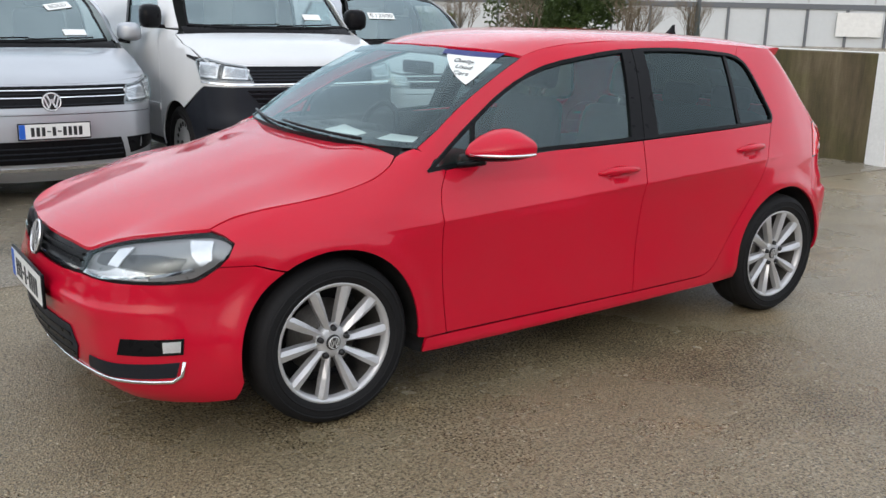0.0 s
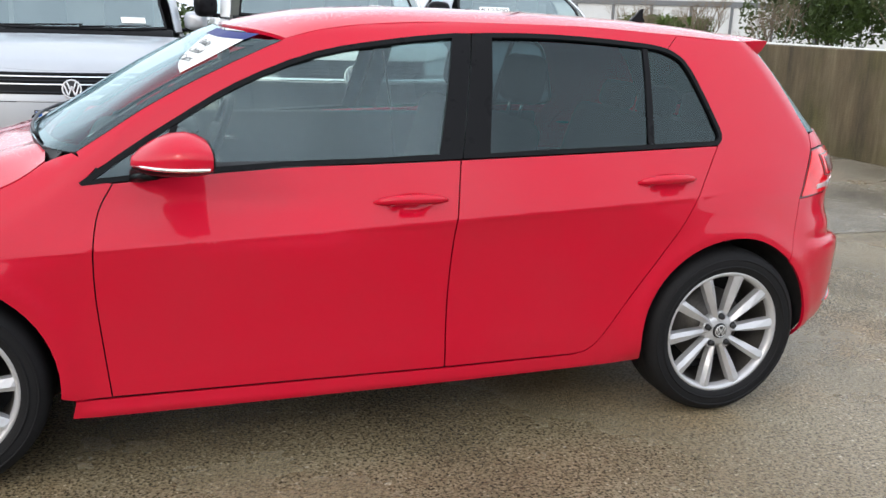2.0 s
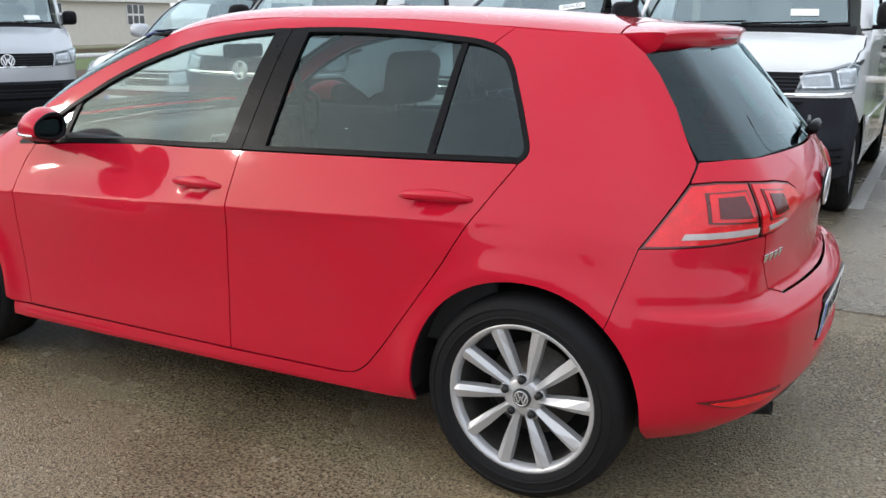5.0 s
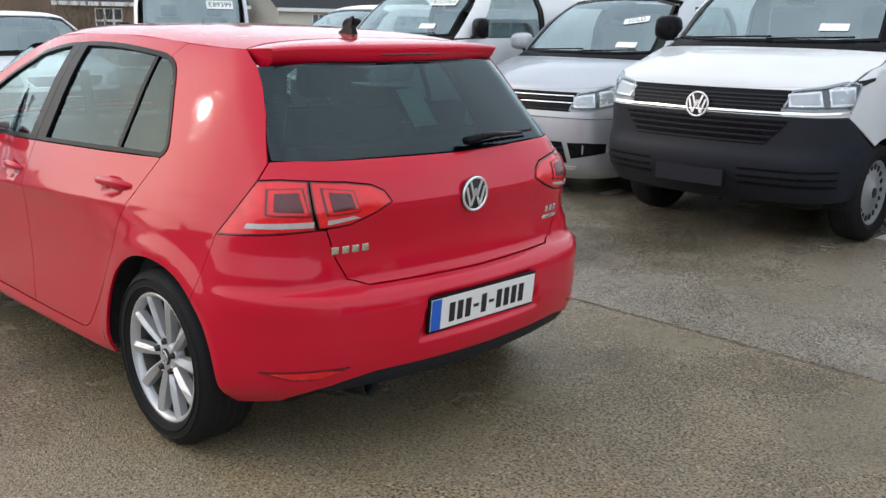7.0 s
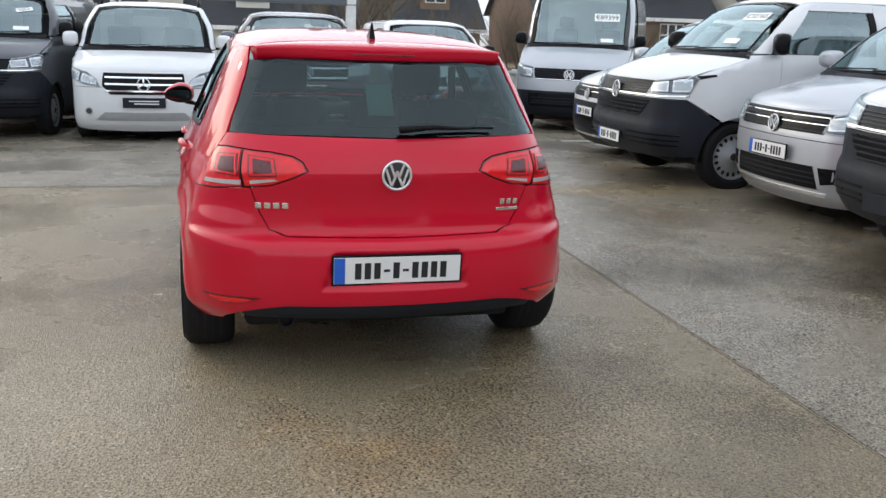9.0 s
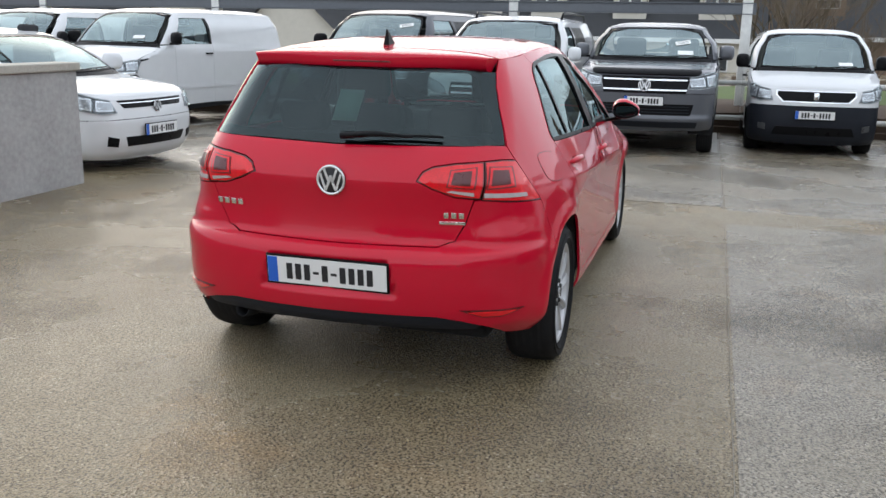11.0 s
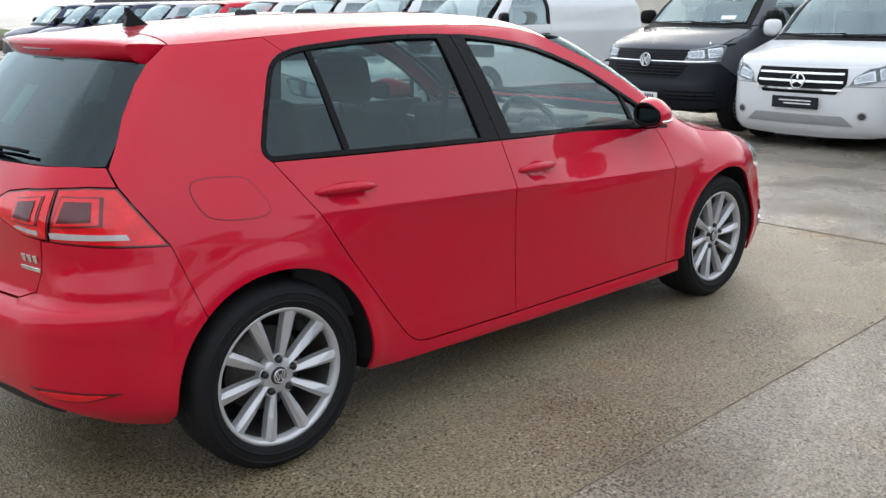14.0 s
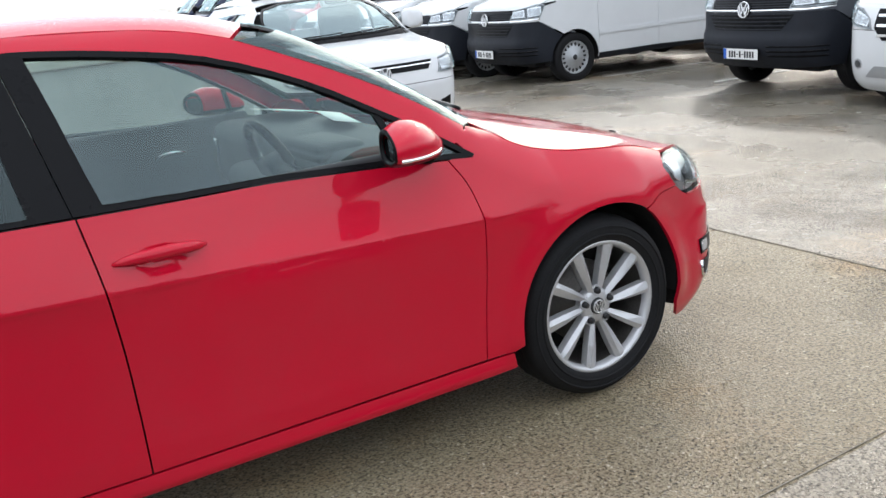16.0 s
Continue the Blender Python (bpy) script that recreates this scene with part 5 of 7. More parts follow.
def vehicle(name, label, category, where, c, group=""):
    """A van, pick-up or car with its nose at x = 0, facing +x. c holds its measures and colours."""
    car = thing(name, label, category, where, group)
    L, W, H = c["long"], c["half"], c["high"]
    zh, zc, xc, xt = c["hood"], c["cowl"], c["cowl_x"], c["roof_x"]
    zb, zs, skin_m = c["bumper"], c.get("sill", 0.28), c["paint"]
    wr, xa, base = c.get("tyre", 0.335), -c.get("overhang", 0.90), c["wheelbase"]
    ra = wr + 0.045
    tail_top = c.get("tail_top", 0.16)
    shelf = c.get("shelf", 0.0)
    low = c.get("low", 0.0)
    sh = dict(
        half=[(-L, W * 0.96), (-L + 0.8, W), (-1.6, W), (xa, W), (-0.45, W * 0.965), (-0.2, W * 0.93), (0, W * 0.90)],
        inset=[(zs - 0.12, 0.10), (zs - 0.05, 0.02), (zs + 0.05, 0.005), (zs + 0.3, 0.0), (zc - 0.12, 0.0), (zc - 0.05, 0.012), (zc + 0.02, 0.03), (zc + (H - zc) * 0.45, c.get("lean", 0.17) * 0.42), (H - 0.16, c.get("lean", 0.17)), (H - 0.07, c.get("lean", 0.17) + 0.05), (H, c.get("lean", 0.17) + 0.16)],
        nose=[(zs - 0.10, -0.16), (zs, -0.06), (zs + 0.12, -0.012 + shelf), (0.52, shelf)] + ([(0.62, shelf), (0.655, shelf * 0.85), (0.68, 0.004)] if shelf else []) + [(zb, -0.008), (zh - 0.10, -0.035), (zh, -0.085), (zh + 0.05, -0.17), (zh + (zc - zh) * 0.6, xc * 0.62), (zc, xc), (zc + 0.02, xc - 0.03), (zc + (H - zc) * 0.5, xc + (xt - xc) * 0.5), (H - 0.09, xt), (H - 0.03, xt - 0.22), (H + 0.02, xt - 0.6)],
        tail=[(zs - 0.1, -L + 0.08), (zs + 0.1, -L), (zc, -L + 0.01), (H - 0.1, -L + tail_top), (H, -L + tail_top + 0.08)],
        bow_f=[(zs, 0.20), (zb, 0.20), (zh, 0.22), (zc, 0.20), (H, 0.20)],
        bow_r=[(0, 0.05), (H, 0.06)],
        round_f=[(zs, 0.20), (zb, 0.18), (zc, 0.14), (H, 0.16)],
        round_r=[(0, 0.08), (H, 0.09)],
    )
    body = Shell(xr=-L + 0.5, xf=-0.75, **sh)
    cabin = Shell(xr=-L + 0.5, xf=min(xt - 0.5, -1.5), **sh)
    S = lambda *p: [("s", a, b) for a, b in p]
    F = lambda *p: [("f", a, b) for a, b in p]
    big = dict(step=0.07, dense=0.05)
    xb = xa - base
    d0 = min(xc - c.get("door_gap", 0.10), xa - ra * 1.02)
    d1 = d0 - c.get("door", 1.08)
    belt = zc + 0.015
    top = H - 0.09
    arch_r = lambda cx, a0, a1, n: arc(cx, wr, ra, a0, a1, n)

    def edge_z(x):
        """The height at which the wing rolls over into the bonnet, at a place along the flank."""
        zz = np.linspace(zh - 0.06, zc - 0.02, 60)
        room = body.nose(zz) - body.bow_f(zz) * (W - 0.10) ** 2 - 0.07
        return float(zz[room >= x].max()) if (room >= x).any() else zh - 0.02

    hood_side = [(x, edge_z(x)) for x in np.linspace(xc - 0.12, -0.36, 6)]
    # flanks
    face_x = -0.34
    panel(body, "front_wing", S((d0, zs), (d0, belt), (xc - 0.16, zc - 0.005), *hood_side, (face_x, zh - 0.05), (face_x, zb)) + arch_r(xa, 62, 186, 12), skin_m, car, both=True, **big)
    panel(body, "front_door", S((d0, zs), (d1, zs), (d1, belt), (d0, belt)), skin_m, car, both=True, **big)
    rear_arch = arch_r(xb, -4, 184, 16)
    sidez = top if c.get("van", True) else belt
    if c.get("pickup"):
        sidez = belt
    tail_x = -L + 0.09
    panel(body, "side_panel", S((d1, zs)) + [p for p in rear_arch] + S((tail_x, zs), (tail_x, sidez - 0.02), (tail_x - 0.0, sidez), (d1, sidez)), skin_m, car, both=True, **big)
    panel(body, "sill", S((xa - ra - 0.03, zs - 0.10), (xb + ra + 0.03, zs - 0.10), (xb + ra + 0.03, zs), (xa - ra - 0.03, zs)), c.get("sill_paint", PLASTIC), car, both=True, sink=0.01, **big)
    if c.get("rub"):
        panel(body, "side_moulding", S((d0, 0.62), (tail_x, 0.62), (tail_x, 0.68), (d0, 0.68)), skin_m, car, both=True, sink=-0.012, gap=0, thick=0.014, **big)
    # pillars, cant rail, door glass
    def edge_x(z, off):
        """The x at which the windscreen ends and the flank begins, at a height."""
        zz = np.array([z])
        w = float(W - cabin.inset(zz)[0]) - 0.07
        return float(cabin.nose(zz)[0] - cabin.bow_f(zz)[0] * w * w) - off
    w0 = edge_x(belt, 0.22)
    wt0 = edge_x(H - 0.17, 0.12)
    panel(cabin, "a_pillar", S((edge_x(belt, 0.02), belt), *[(edge_x(z, 0.02), z) for z in np.linspace(belt + 0.05, top - 0.01, 6)], (edge_x(top, 0.16), top), (wt0 - 0.04, H - 0.17), (w0 - 0.04, belt)), skin_m, car, both=True, gap=0, **big)
    panel(cabin, "cant_rail", S((edge_x(top, 0.14), top), (d1, top), (d1, H - 0.17), (wt0 - 0.03, H - 0.17)), skin_m, car, both=True, gap=0, **big)
    panel(cabin, "door_window", S((w0 - 0.03, belt + 0.01), (wt0 - 0.04, H - 0.17), (d1 + 0.07, H - 0.17), (d1 + 0.07, belt + 0.01)), GLASS_V, car, "dark door window", both=True, gap=-0.003, thick=0.004, sink=0.012, **big)
    panel(cabin, "b_pillar", S((d1 + 0.07, belt), (d1 + 0.07, H - 0.17), (d1, H - 0.17), (d1, belt)), c.get("pillar", BLACK), car, both=True, gap=0, **big)
    for mirror in (False, True):
        part("door_handle", tube_bm([(-0.09, 0.0, 0), (-0.07, 0.03, 0), (0.07, 0.03, 0), (0.09, 0.0, 0)], 0.014, 8), c.get("handle", BLACK), car, where=on_shell(body, "s", d1 + 0.14, belt - 0.16, 0, mirror))
    for a, b in c.get("windows", ()):
        panel(cabin, "side_window", S((a, belt + 0.03), (a, H - 0.18), (b, H - 0.18 - c.get("drop", 0.0)), (b, belt + 0.03)), BLACK if c.get("blind") else GLASS_R, car, "tinted side window", both=True, gap=0.0, thick=0.004, sink=-0.004, **big)
    if not c.get("van", True) and not c.get("pickup"):
        panel(cabin, "rear_pillar", S((c["windows"][-1][1] + 0.02, belt), (c["windows"][-1][1] + 0.02, H - 0.17 - c.get("drop", 0)), (d1, H - 0.17), (d1, top), (tail_x + tail_top + 0.05, top - 0.03), (tail_x, belt)), skin_m, car, both=True, gap=0, **big)
    # roof
    ns = 21
    s = np.linspace(-1, 1, ns)
    back = -L + tail_top + 0.07
    rail = [(edge_x(H - 0.115, 0.03), H - 0.115), (edge_x(top, 0.06), top), (xt - 0.5, top + 0.01), ((xt + back) / 2, top + 0.012), (back + 0.2, top), (back, top - 0.01)]
    E = [cabin.place("s", x, z) for x, z in rail]
    t = np.linspace(0, 1, 26)
    ex, ey, ez = (curve([(i / (len(E) - 1), e[k]) for i, e in enumerate(E)]) for k in range(3))
    x0 = float(cabin.place("f", 0, H - 0.075)[0])
    cxs = x0 + (back - 0.03 - x0) * t
    crown = curve([(back - 0.1, H - 0.03), (back + 0.4, H - 0.005), ((x0 + back) / 2, H), (x0 - 0.45, H - 0.012), (x0, H - 0.075)])
    G = np.zeros((len(t), ns, 3))
    for i in range(len(t)):
        a = np.abs(s)
        G[i, :, 0] = cxs[i] + (ex(t[i]) - cxs[i]) * a ** 2
        G[i, :, 1] = s * ey(t[i])
        G[i, :, 2] = crown(cxs[i]) + (ez(t[i]) - crown(cxs[i])) * (0.3 * a ** 2 + 0.7 * a ** 6)
    part("roof", grid_bm(G, 0.01), c.get("roof_paint", skin_m), car)
    # windscreen
    wb, wtp = W - 0.17, W - c.get("lean", 0.17) - 0.13
    ws = F((0.0, zc + 0.02), (wb * 0.6, zc + 0.02), (wb, zc + 0.04), ((wb + wtp) / 2 + 0.02, (zc + H - 0.13) / 2), (wtp, H - 0.14), (wtp * 0.6, H - 0.095), (0.0, H - 0.085))
    wi = F((0.0, zc + 0.04), (wb * 0.6, zc + 0.04), (wb - 0.02, zc + 0.055), ((wb + wtp) / 2 + 0.002, (zc + H - 0.13) / 2), (wtp - 0.015, H - 0.152), (wtp * 0.6, H - 0.108), (0.0, H - 0.098))
    panel(cabin, "windscreen", ws[:-1] + mirrored_f(ws), GLASS_V, car, "windscreen", gap=0, thick=0.004, sink=0.002, **big)
    band(cabin, "windscreen_edge", ws + mirrored_f(ws[1:-1]), wi + mirrored_f(wi[1:-1]), BLACK, car, both=False, proud=0.001)
    bm = bmesh.new()
    prev = None
    for i in range(17):
        y = -(W - 0.12) + 2 * (W - 0.12) * i / 16
        q = cabin.place("f", y, zc + 0.03)
        row = [bm.verts.new(q + Vector((-0.01, 0, 0.0))), bm.verts.new(q + Vector((0.07, 0, -0.045))), bm.verts.new(q + Vector((0.12, 0, -0.11)))]
        if prev:
            bm.faces.new((prev[0], row[0], row[1], prev[1]))
            bm.faces.new((prev[1], row[1], row[2], prev[2]))
        prev = row
    part("scuttle", bm, BLACK, car)
    for y0, y1 in ((-0.62 * W, 0.05), (0.02, 0.66 * W)):
        pts = [cabin.place("f", y0 + (y1 - y0) * k / 6, zc + 0.034 + 0.016 * k / 6) + Vector((0.018, 0, 0.010)) for k in range(7)]
        part("wiper", tube_bm(pts, 0.007, 6), BLACK, car)
    # bonnet: from the foot of the windscreen to the top of the face
    E = [body.place("s", x, z + 0.002) for x, z in hood_side]
    rise = E[-1].z - zh
    t = np.linspace(0, 1, 18)
    ex, ey, ez = (curve([(i / (len(E) - 1), e[k]) for i, e in enumerate(E)]) for k in range(3))
    a = np.abs(s)
    front = np.array([body.place("f", float(q) * ey(1.0) * 0.985, zh + rise * abs(q) ** 2.4).x for q in s])
    front[[0, -1]] = E[-1].x
    middle = curve([(0.0, zc - 0.018), (0.5, zc - (zc - zh) * 0.32), (0.82, zh + (zc - zh) * 0.30), (0.95, zh + (zc - zh) * 0.09), (1.0, zh)])
    G = np.zeros((len(t), ns, 3))
    for i in range(len(t)):
        cx = (xc + 0.085) * (1 - t[i]) + front[ns // 2] * t[i]
        bowed = cx + (ex(t[i]) - cx) * a ** 2
        G[i, :, 0] = bowed * (1 - t[i] ** 6) + front * t[i] ** 6
        G[i, :, 1] = s * ey(t[i])
        G[i, :, 2] = middle(t[i]) + (ez(t[i]) - middle(t[i])) * a ** 2.6
    part("bonnet", grid_bm(G, 0.010), skin_m, car)
    # face, bumper, lamps, grille
    ftop = [("f", float(q) * ey(1.0) * 0.985, zh - 0.003 + rise * float(q) ** 2.4) for q in (0, 0.25, 0.45, 0.6, 0.75, 0.88)] + [("s", face_x - 0.01, zh + rise - 0.006)]
    fbot = [("s", face_x - 0.01, zb + 0.002), ("f", W * 0.6, zb + 0.002), ("f", 0.0, zb + 0.002)]
    panel(body, "front_face", ftop[1:] + fbot[:-1] + mirrored_f(ftop[1:] + fbot[:-1]), skin_m, car, gap=0.001, **big)
    barch = arch_r(xa, 58, -12, 8)
    bh = S((face_x, zb - 0.002)) + barch + S((xa + ra + 0.03, zs - 0.07 + low)) + F((W * 0.62, zs - 0.09 + low), (W * 0.3, zs - 0.10 + low))
    panel(body, "front_bumper", bh + mirrored_f(bh), c["bumper_paint"], car, "front bumper", gap=0.001, **big)
    for pts, mat, sink, nm in c["face"](F, S, W, zh, zb, zs):
        sym = nm[0] == "*"
        panel(body, nm.strip("*"), pts, mat, car, both=not sym, gap=0, thick=0.02, sink=sink, step=0.08, dense=0.04)
    lamp = c["lamp"](F, S, W, zh, zb)
    panel(body, "headlight_housing", lamp, LAMPDARK, car, both=True, gap=0, thick=0.015, sink=-0.003, step=0.05, dense=0.03)
    loop = densify([(body.run(*p), p[2]) for p in lamp], 0.03)
    lo, hi = min(p[0] for p in loop), max(p[0] for p in loop)
    for f0, f1, k in ((0.10, 0.46, 0.62), (0.54, 0.88, 0.66)):
        a0, a1 = hi + (lo - hi) * f0, hi + (lo - hi) * f1
        cells = []
        for a in (a0, a1):
            near = [p[1] for p in loop if abs(p[0] - a) < 0.045]
            cells.append(((min(near) + max(near)) / 2, (max(near) - min(near)) / 2 * k))
        quad = [("u", a0, cells[0][0] - cells[0][1]), ("u", a1, cells[1][0] - cells[1][1]), ("u", a1, cells[1][0] + cells[1][1]), ("u", a0, cells[0][0] + cells[0][1])]
        panel(body, "reflector", quad, LAMP, car, "bright lamp reflector", both=True, gap=0, thick=0.008, sink=-0.010, step=0.06, dense=0.03)
        inner = [("u", (a0 + a1) / 2 + (q[1] - (a0 + a1) / 2) * 0.84, q[2] * 0.72 + (cells[0][0] + cells[1][0]) / 2 * 0.28) for q in quad]
        panel(body, "reflector_bowl", inner, LAMPBOWL, car, both=True, gap=0, thick=0.004, sink=-0.013, step=0.06, dense=0.03)
    rim = shrunk(loop, 0.010)
    band(body, "headlight_trim", [("u", *p) for p in loop], [("u", *p) for p in rim], CHROME if c.get("lamp_rim") else LAMPGREY, car, both=True, proud=0.010)
    panel(body, "headlight", lamp, LENS, car, "clear headlight", both=True, gap=0.004, thick=0.012, sink=-0.022, step=0.05, dense=0.03)
    kind, r, z = c["badge"]
    m = Matrix.Translation(body.place("f", 0.0, z) + Vector((0.022, 0, 0))) @ pose(0, 0, 0, 6, 0, -90)
    if kind == "ring":
        badge_on(car, r, m)
    elif kind == "star":
        b = part("badge", lathe_bm([(r * 0.86, 0.0), (r * 0.93, 0.012), (r, 0.0)], 32), CHROME, car, "round chrome badge", where=m)
        for i in range(3):
            part("badge_spoke", box_bm(-0.012, 0.012, 0, 0.012, 0, r * 0.9, 0.004), CHROME, b, where=pose(0, 0, 0, 0, 120 * i, 0))
    else:
        part("badge", box_bm(-r * 0.7, r * 0.7, 0, 0.012, -r, r, 0.012), CHROME, car, "chrome badge", where=m)
    pz = c.get("plate")
    if pz:
        plate_on(car, Matrix.Translation(body.place("f", 0.0, pz) + Vector((0.03, 0, 0))) @ pose(0, 0, 0, 0, 0, -90), dark=c.get("dark_plate", False))
    # mirrors
    for sgn in (1, -1):
        my, mx, mz = W + 0.085, w0 + 0.02, zc + c.get("mirror_up", 0.11)
        mw, mh = c.get("mirror_wide", 0.10), c.get("mirror_high", 0.105)
        rows, bm = [], bmesh.new()
        for dx, k in ((0.075, 0.45), (0.062, 0.72), (0.035, 0.92), (0.0, 1.0), (-0.045, 0.99), (-0.060, 0.93), (-0.052, 0.86)):
            row = []
            for i in range(20):
                ca, sa = math.cos(2 * math.pi * i / 20), math.sin(2 * math.pi * i / 20)
                row.append(bm.verts.new((mx + dx + 0.02 * ca, sgn * (my + mw * k * math.copysign(abs(ca) ** 0.6, ca)), mz + mh * k * math.copysign(abs(sa) ** 0.6, sa))))
            rows.append(row)
        for a, b in zip(rows, rows[1:]):
            for i in range(20):
                bm.faces.new((a[i], a[(i + 1) % 20], b[(i + 1) % 20], b[i]))
        bm.faces.new(rows[0])
        bmesh.ops.recalc_face_normals(bm, faces=bm.faces)
        mb = part("door_mirror", bm, c.get("mirror", BLACK), car, "door mirror")
        part("mirror_arm", tube_bm([(mx - 0.02, sgn * (W - 0.08), zc + 0.02), (mx, sgn * (my - 0.02), mz - mh * 0.8)], 0.026, 8, flat=0.7), BLACK, mb)
        part("mirror_glass", box_bm(mx - 0.050, mx - 0.046, sgn * my - mw * 0.82, sgn * my + mw * 0.82, mz - mh * 0.82, mz + mh * 0.82, 0.001), MIRROR, mb)
    # tail, inside, wheels
    R = [("r", W * 0.5, zs), ("s", tail_x - 0.003, zs), ("s", tail_x - 0.003, sidez)] + ([("r", W * 0.4, sidez)])
    panel(body, "tail", R + mirrored_f(R), skin_m, car, gap=0.001, **big)
    if not c.get("van", True):
        zr = H - 0.14
        rear = [("r", W * 0.66, belt + 0.02), ("r", W * 0.52, zr), ("r", -W * 0.52, zr), ("r", -W * 0.66, belt + 0.02)]
        panel(cabin, "rear_window", rear, GLASS_R, car, "tinted rear window", gap=0, thick=0.004, **big)
    if c.get("bed"):
        part("load_bed", box_bm(-L + 0.12, c["windows"][-1][1] - 0.35, -(W - 0.16), W - 0.16, zs + 0.25, zs + 0.29, 0.01), DARK, car)
    part("dashboard", box_bm(d0 - 0.10, xc - 0.03, -(W - 0.16), W - 0.16, zc - 0.40, zc - 0.02, 0.06, 3), DASH, car)
    for y in (0.40, -0.40):
        part("front_seat", join_bm(box_bm(d1 + 0.05, d1 + 0.22, y - 0.23, y + 0.23, zs + 0.3, zc + 0.30, 0.06, 3), box_bm(d1 + 0.06, d1 + 0.17, y - 0.13, y + 0.13, zc + 0.32, zc + 0.52, 0.04, 3)), CLOTH, car, "dark seat")
    if c.get("van", True) and not c.get("pickup"):
        part("bulkhead", box_bm(d1 - 0.06, d1 - 0.02, -(W - 0.2), W - 0.2, zs, H - 0.22, 0.01), INSIDE, car)
    part("floor_pan", box_bm(-L + 0.1, -0.35, -(W - 0.22), W - 0.22, zs - 0.10, zs + 0.04, 0.02), DARK, car)
    for x in (xa, xb):
        for sgn in (1, -1):
            bm = bmesh.new()
            prev = None
            for i in range(17):
                a = math.radians(-12 + 204 * i / 16)
                row = [bm.verts.new((x + (ra + 0.02) * math.cos(a), sgn * yy, wr + (ra + 0.02) * math.sin(a))) for yy in (W - 0.03, W - 0.36)]
                if prev:
                    bm.faces.new((prev[0], row[0], row[1], prev[1]))
                prev = row
            part("wheel_arch_liner", bm, DARK, car)
            wheel_parts(car, x, sgn * (W - 0.135), wr, wr, 0.215, wr - 0.115, c.get("rim", "steel"), sgn)
    if c.get("rails"):
        for sgn in (1, -1):
            ry = W - c.get("lean", 0.17) - 0.10
            pts = [(xt - 0.45, sgn * ry, H - 0.06), (xt - 0.60, sgn * ry, H + 0.035), (-L * 0.6, sgn * ry, H + 0.05), (-L + 0.55, sgn * ry, H + 0.035), (-L + 0.40, sgn * ry, H - 0.05)]
            part("roof_rail", tube_bm(pts, 0.018, 8), BLACK, car, "black roof rail")
    # papers and stickers in the windscreen
    for kind, y, z, size in c.get("papers", ()):
        m = on_shell(cabin, "f", y, z, 0.004)
        if kind == "sheet":
            part("paper_sheet", box_bm(-size, size, 0, 0.001, -size * 0.36, size * 0.36), PAPER, car, "white paper behind the windscreen", where=m, smooth=False)
        else:
            p = part("notice", box_bm(-size * 2.0, size * 2.0, 0, 0.001, -size * 0.72, size * 0.72), PAPER, car, "notice in the windscreen", where=m @ pose(0, 0, 0, 0, 14 if kind == "SOLD" else 0, 0), smooth=False)
            part_of("notice_text", text_mesh(kind, size * 1.15, 0.0004), INK, p, where=pose(0, 0.0018, 0, 90, 0, 180))
    return car


def face_t6(F, S, W, zh, zb, zs):
    out = [(F((-0.58, zb + 0.010), (0.58, zb + 0.010), (0.61, zh - 0.008), (-0.61, zh - 0.008)), BLACK, -0.003, "*grille*"),
           (F((-0.57, zb + 0.015), (0.57, zb + 0.015), (0.57, zb + 0.027), (-0.57, zb + 0.027)), CHROME, -0.014, "*chrome_strip*"),
           (F((0.57, zb + 0.012), (0.76, zb + 0.016)) + S((-0.36, zb + 0.030), (-0.36, zb + 0.042)) + F((0.76, zb + 0.030), (0.57, zb + 0.030)), CHROME, -0.010, "chrome_strip"),
           (F((-0.48, zb - 0.20), (0.48, zb - 0.20), (0.63, zb - 0.025), (-0.63, zb - 0.025)), BLACK, -0.003, "*lower_grille*"),
           (S((-0.44, zh + 0.02), (-0.62, zh + 0.055), (-0.62, zh + 0.075), (-0.43, zh + 0.055)), BLACK, -0.003, "side_marker")]
    for z in (zb + 0.050, zb + 0.075, zb + 0.100, zb + 0.125):
        out.append((F((-0.58, z), (0.58, z), (0.585, z + 0.009), (-0.585, z + 0.009)), PLASTIC, -0.010, "*grille_slat*"))
    for k, z in enumerate((zb - 0.18, zb - 0.14, zb - 0.10, zb - 0.06)):
        w = 0.49 + 0.035 * k
        out.append((F((-w, z), (w, z), (w + 0.01, z + 0.012), (-w - 0.01, z + 0.012)), PLASTIC, -0.010, "*grille_slat*"))
    # black strips on the bumper paint in the shade of its grooves
    for z in (zb - 0.46, zb - 0.41, zb - 0.36):
        out.append((F((0.34, z), (0.72, z)) + S((-0.30, z), (-0.30, z + 0.018)) + F((0.72, z + 0.018), (0.34, z + 0.018)), BLACK, -0.004, "bumper_groove"))
    return out


def lamp_t6(F, S, W, zh, zb):
    return F((0.565, zb + 0.035), (0.60, zh - 0.010), (0.75, zh + 0.012)) + S((-0.37, zh + 0.05), (-0.45, zh + 0.035), (-0.36, zb + 0.050)) + F((0.76, zb + 0.038))


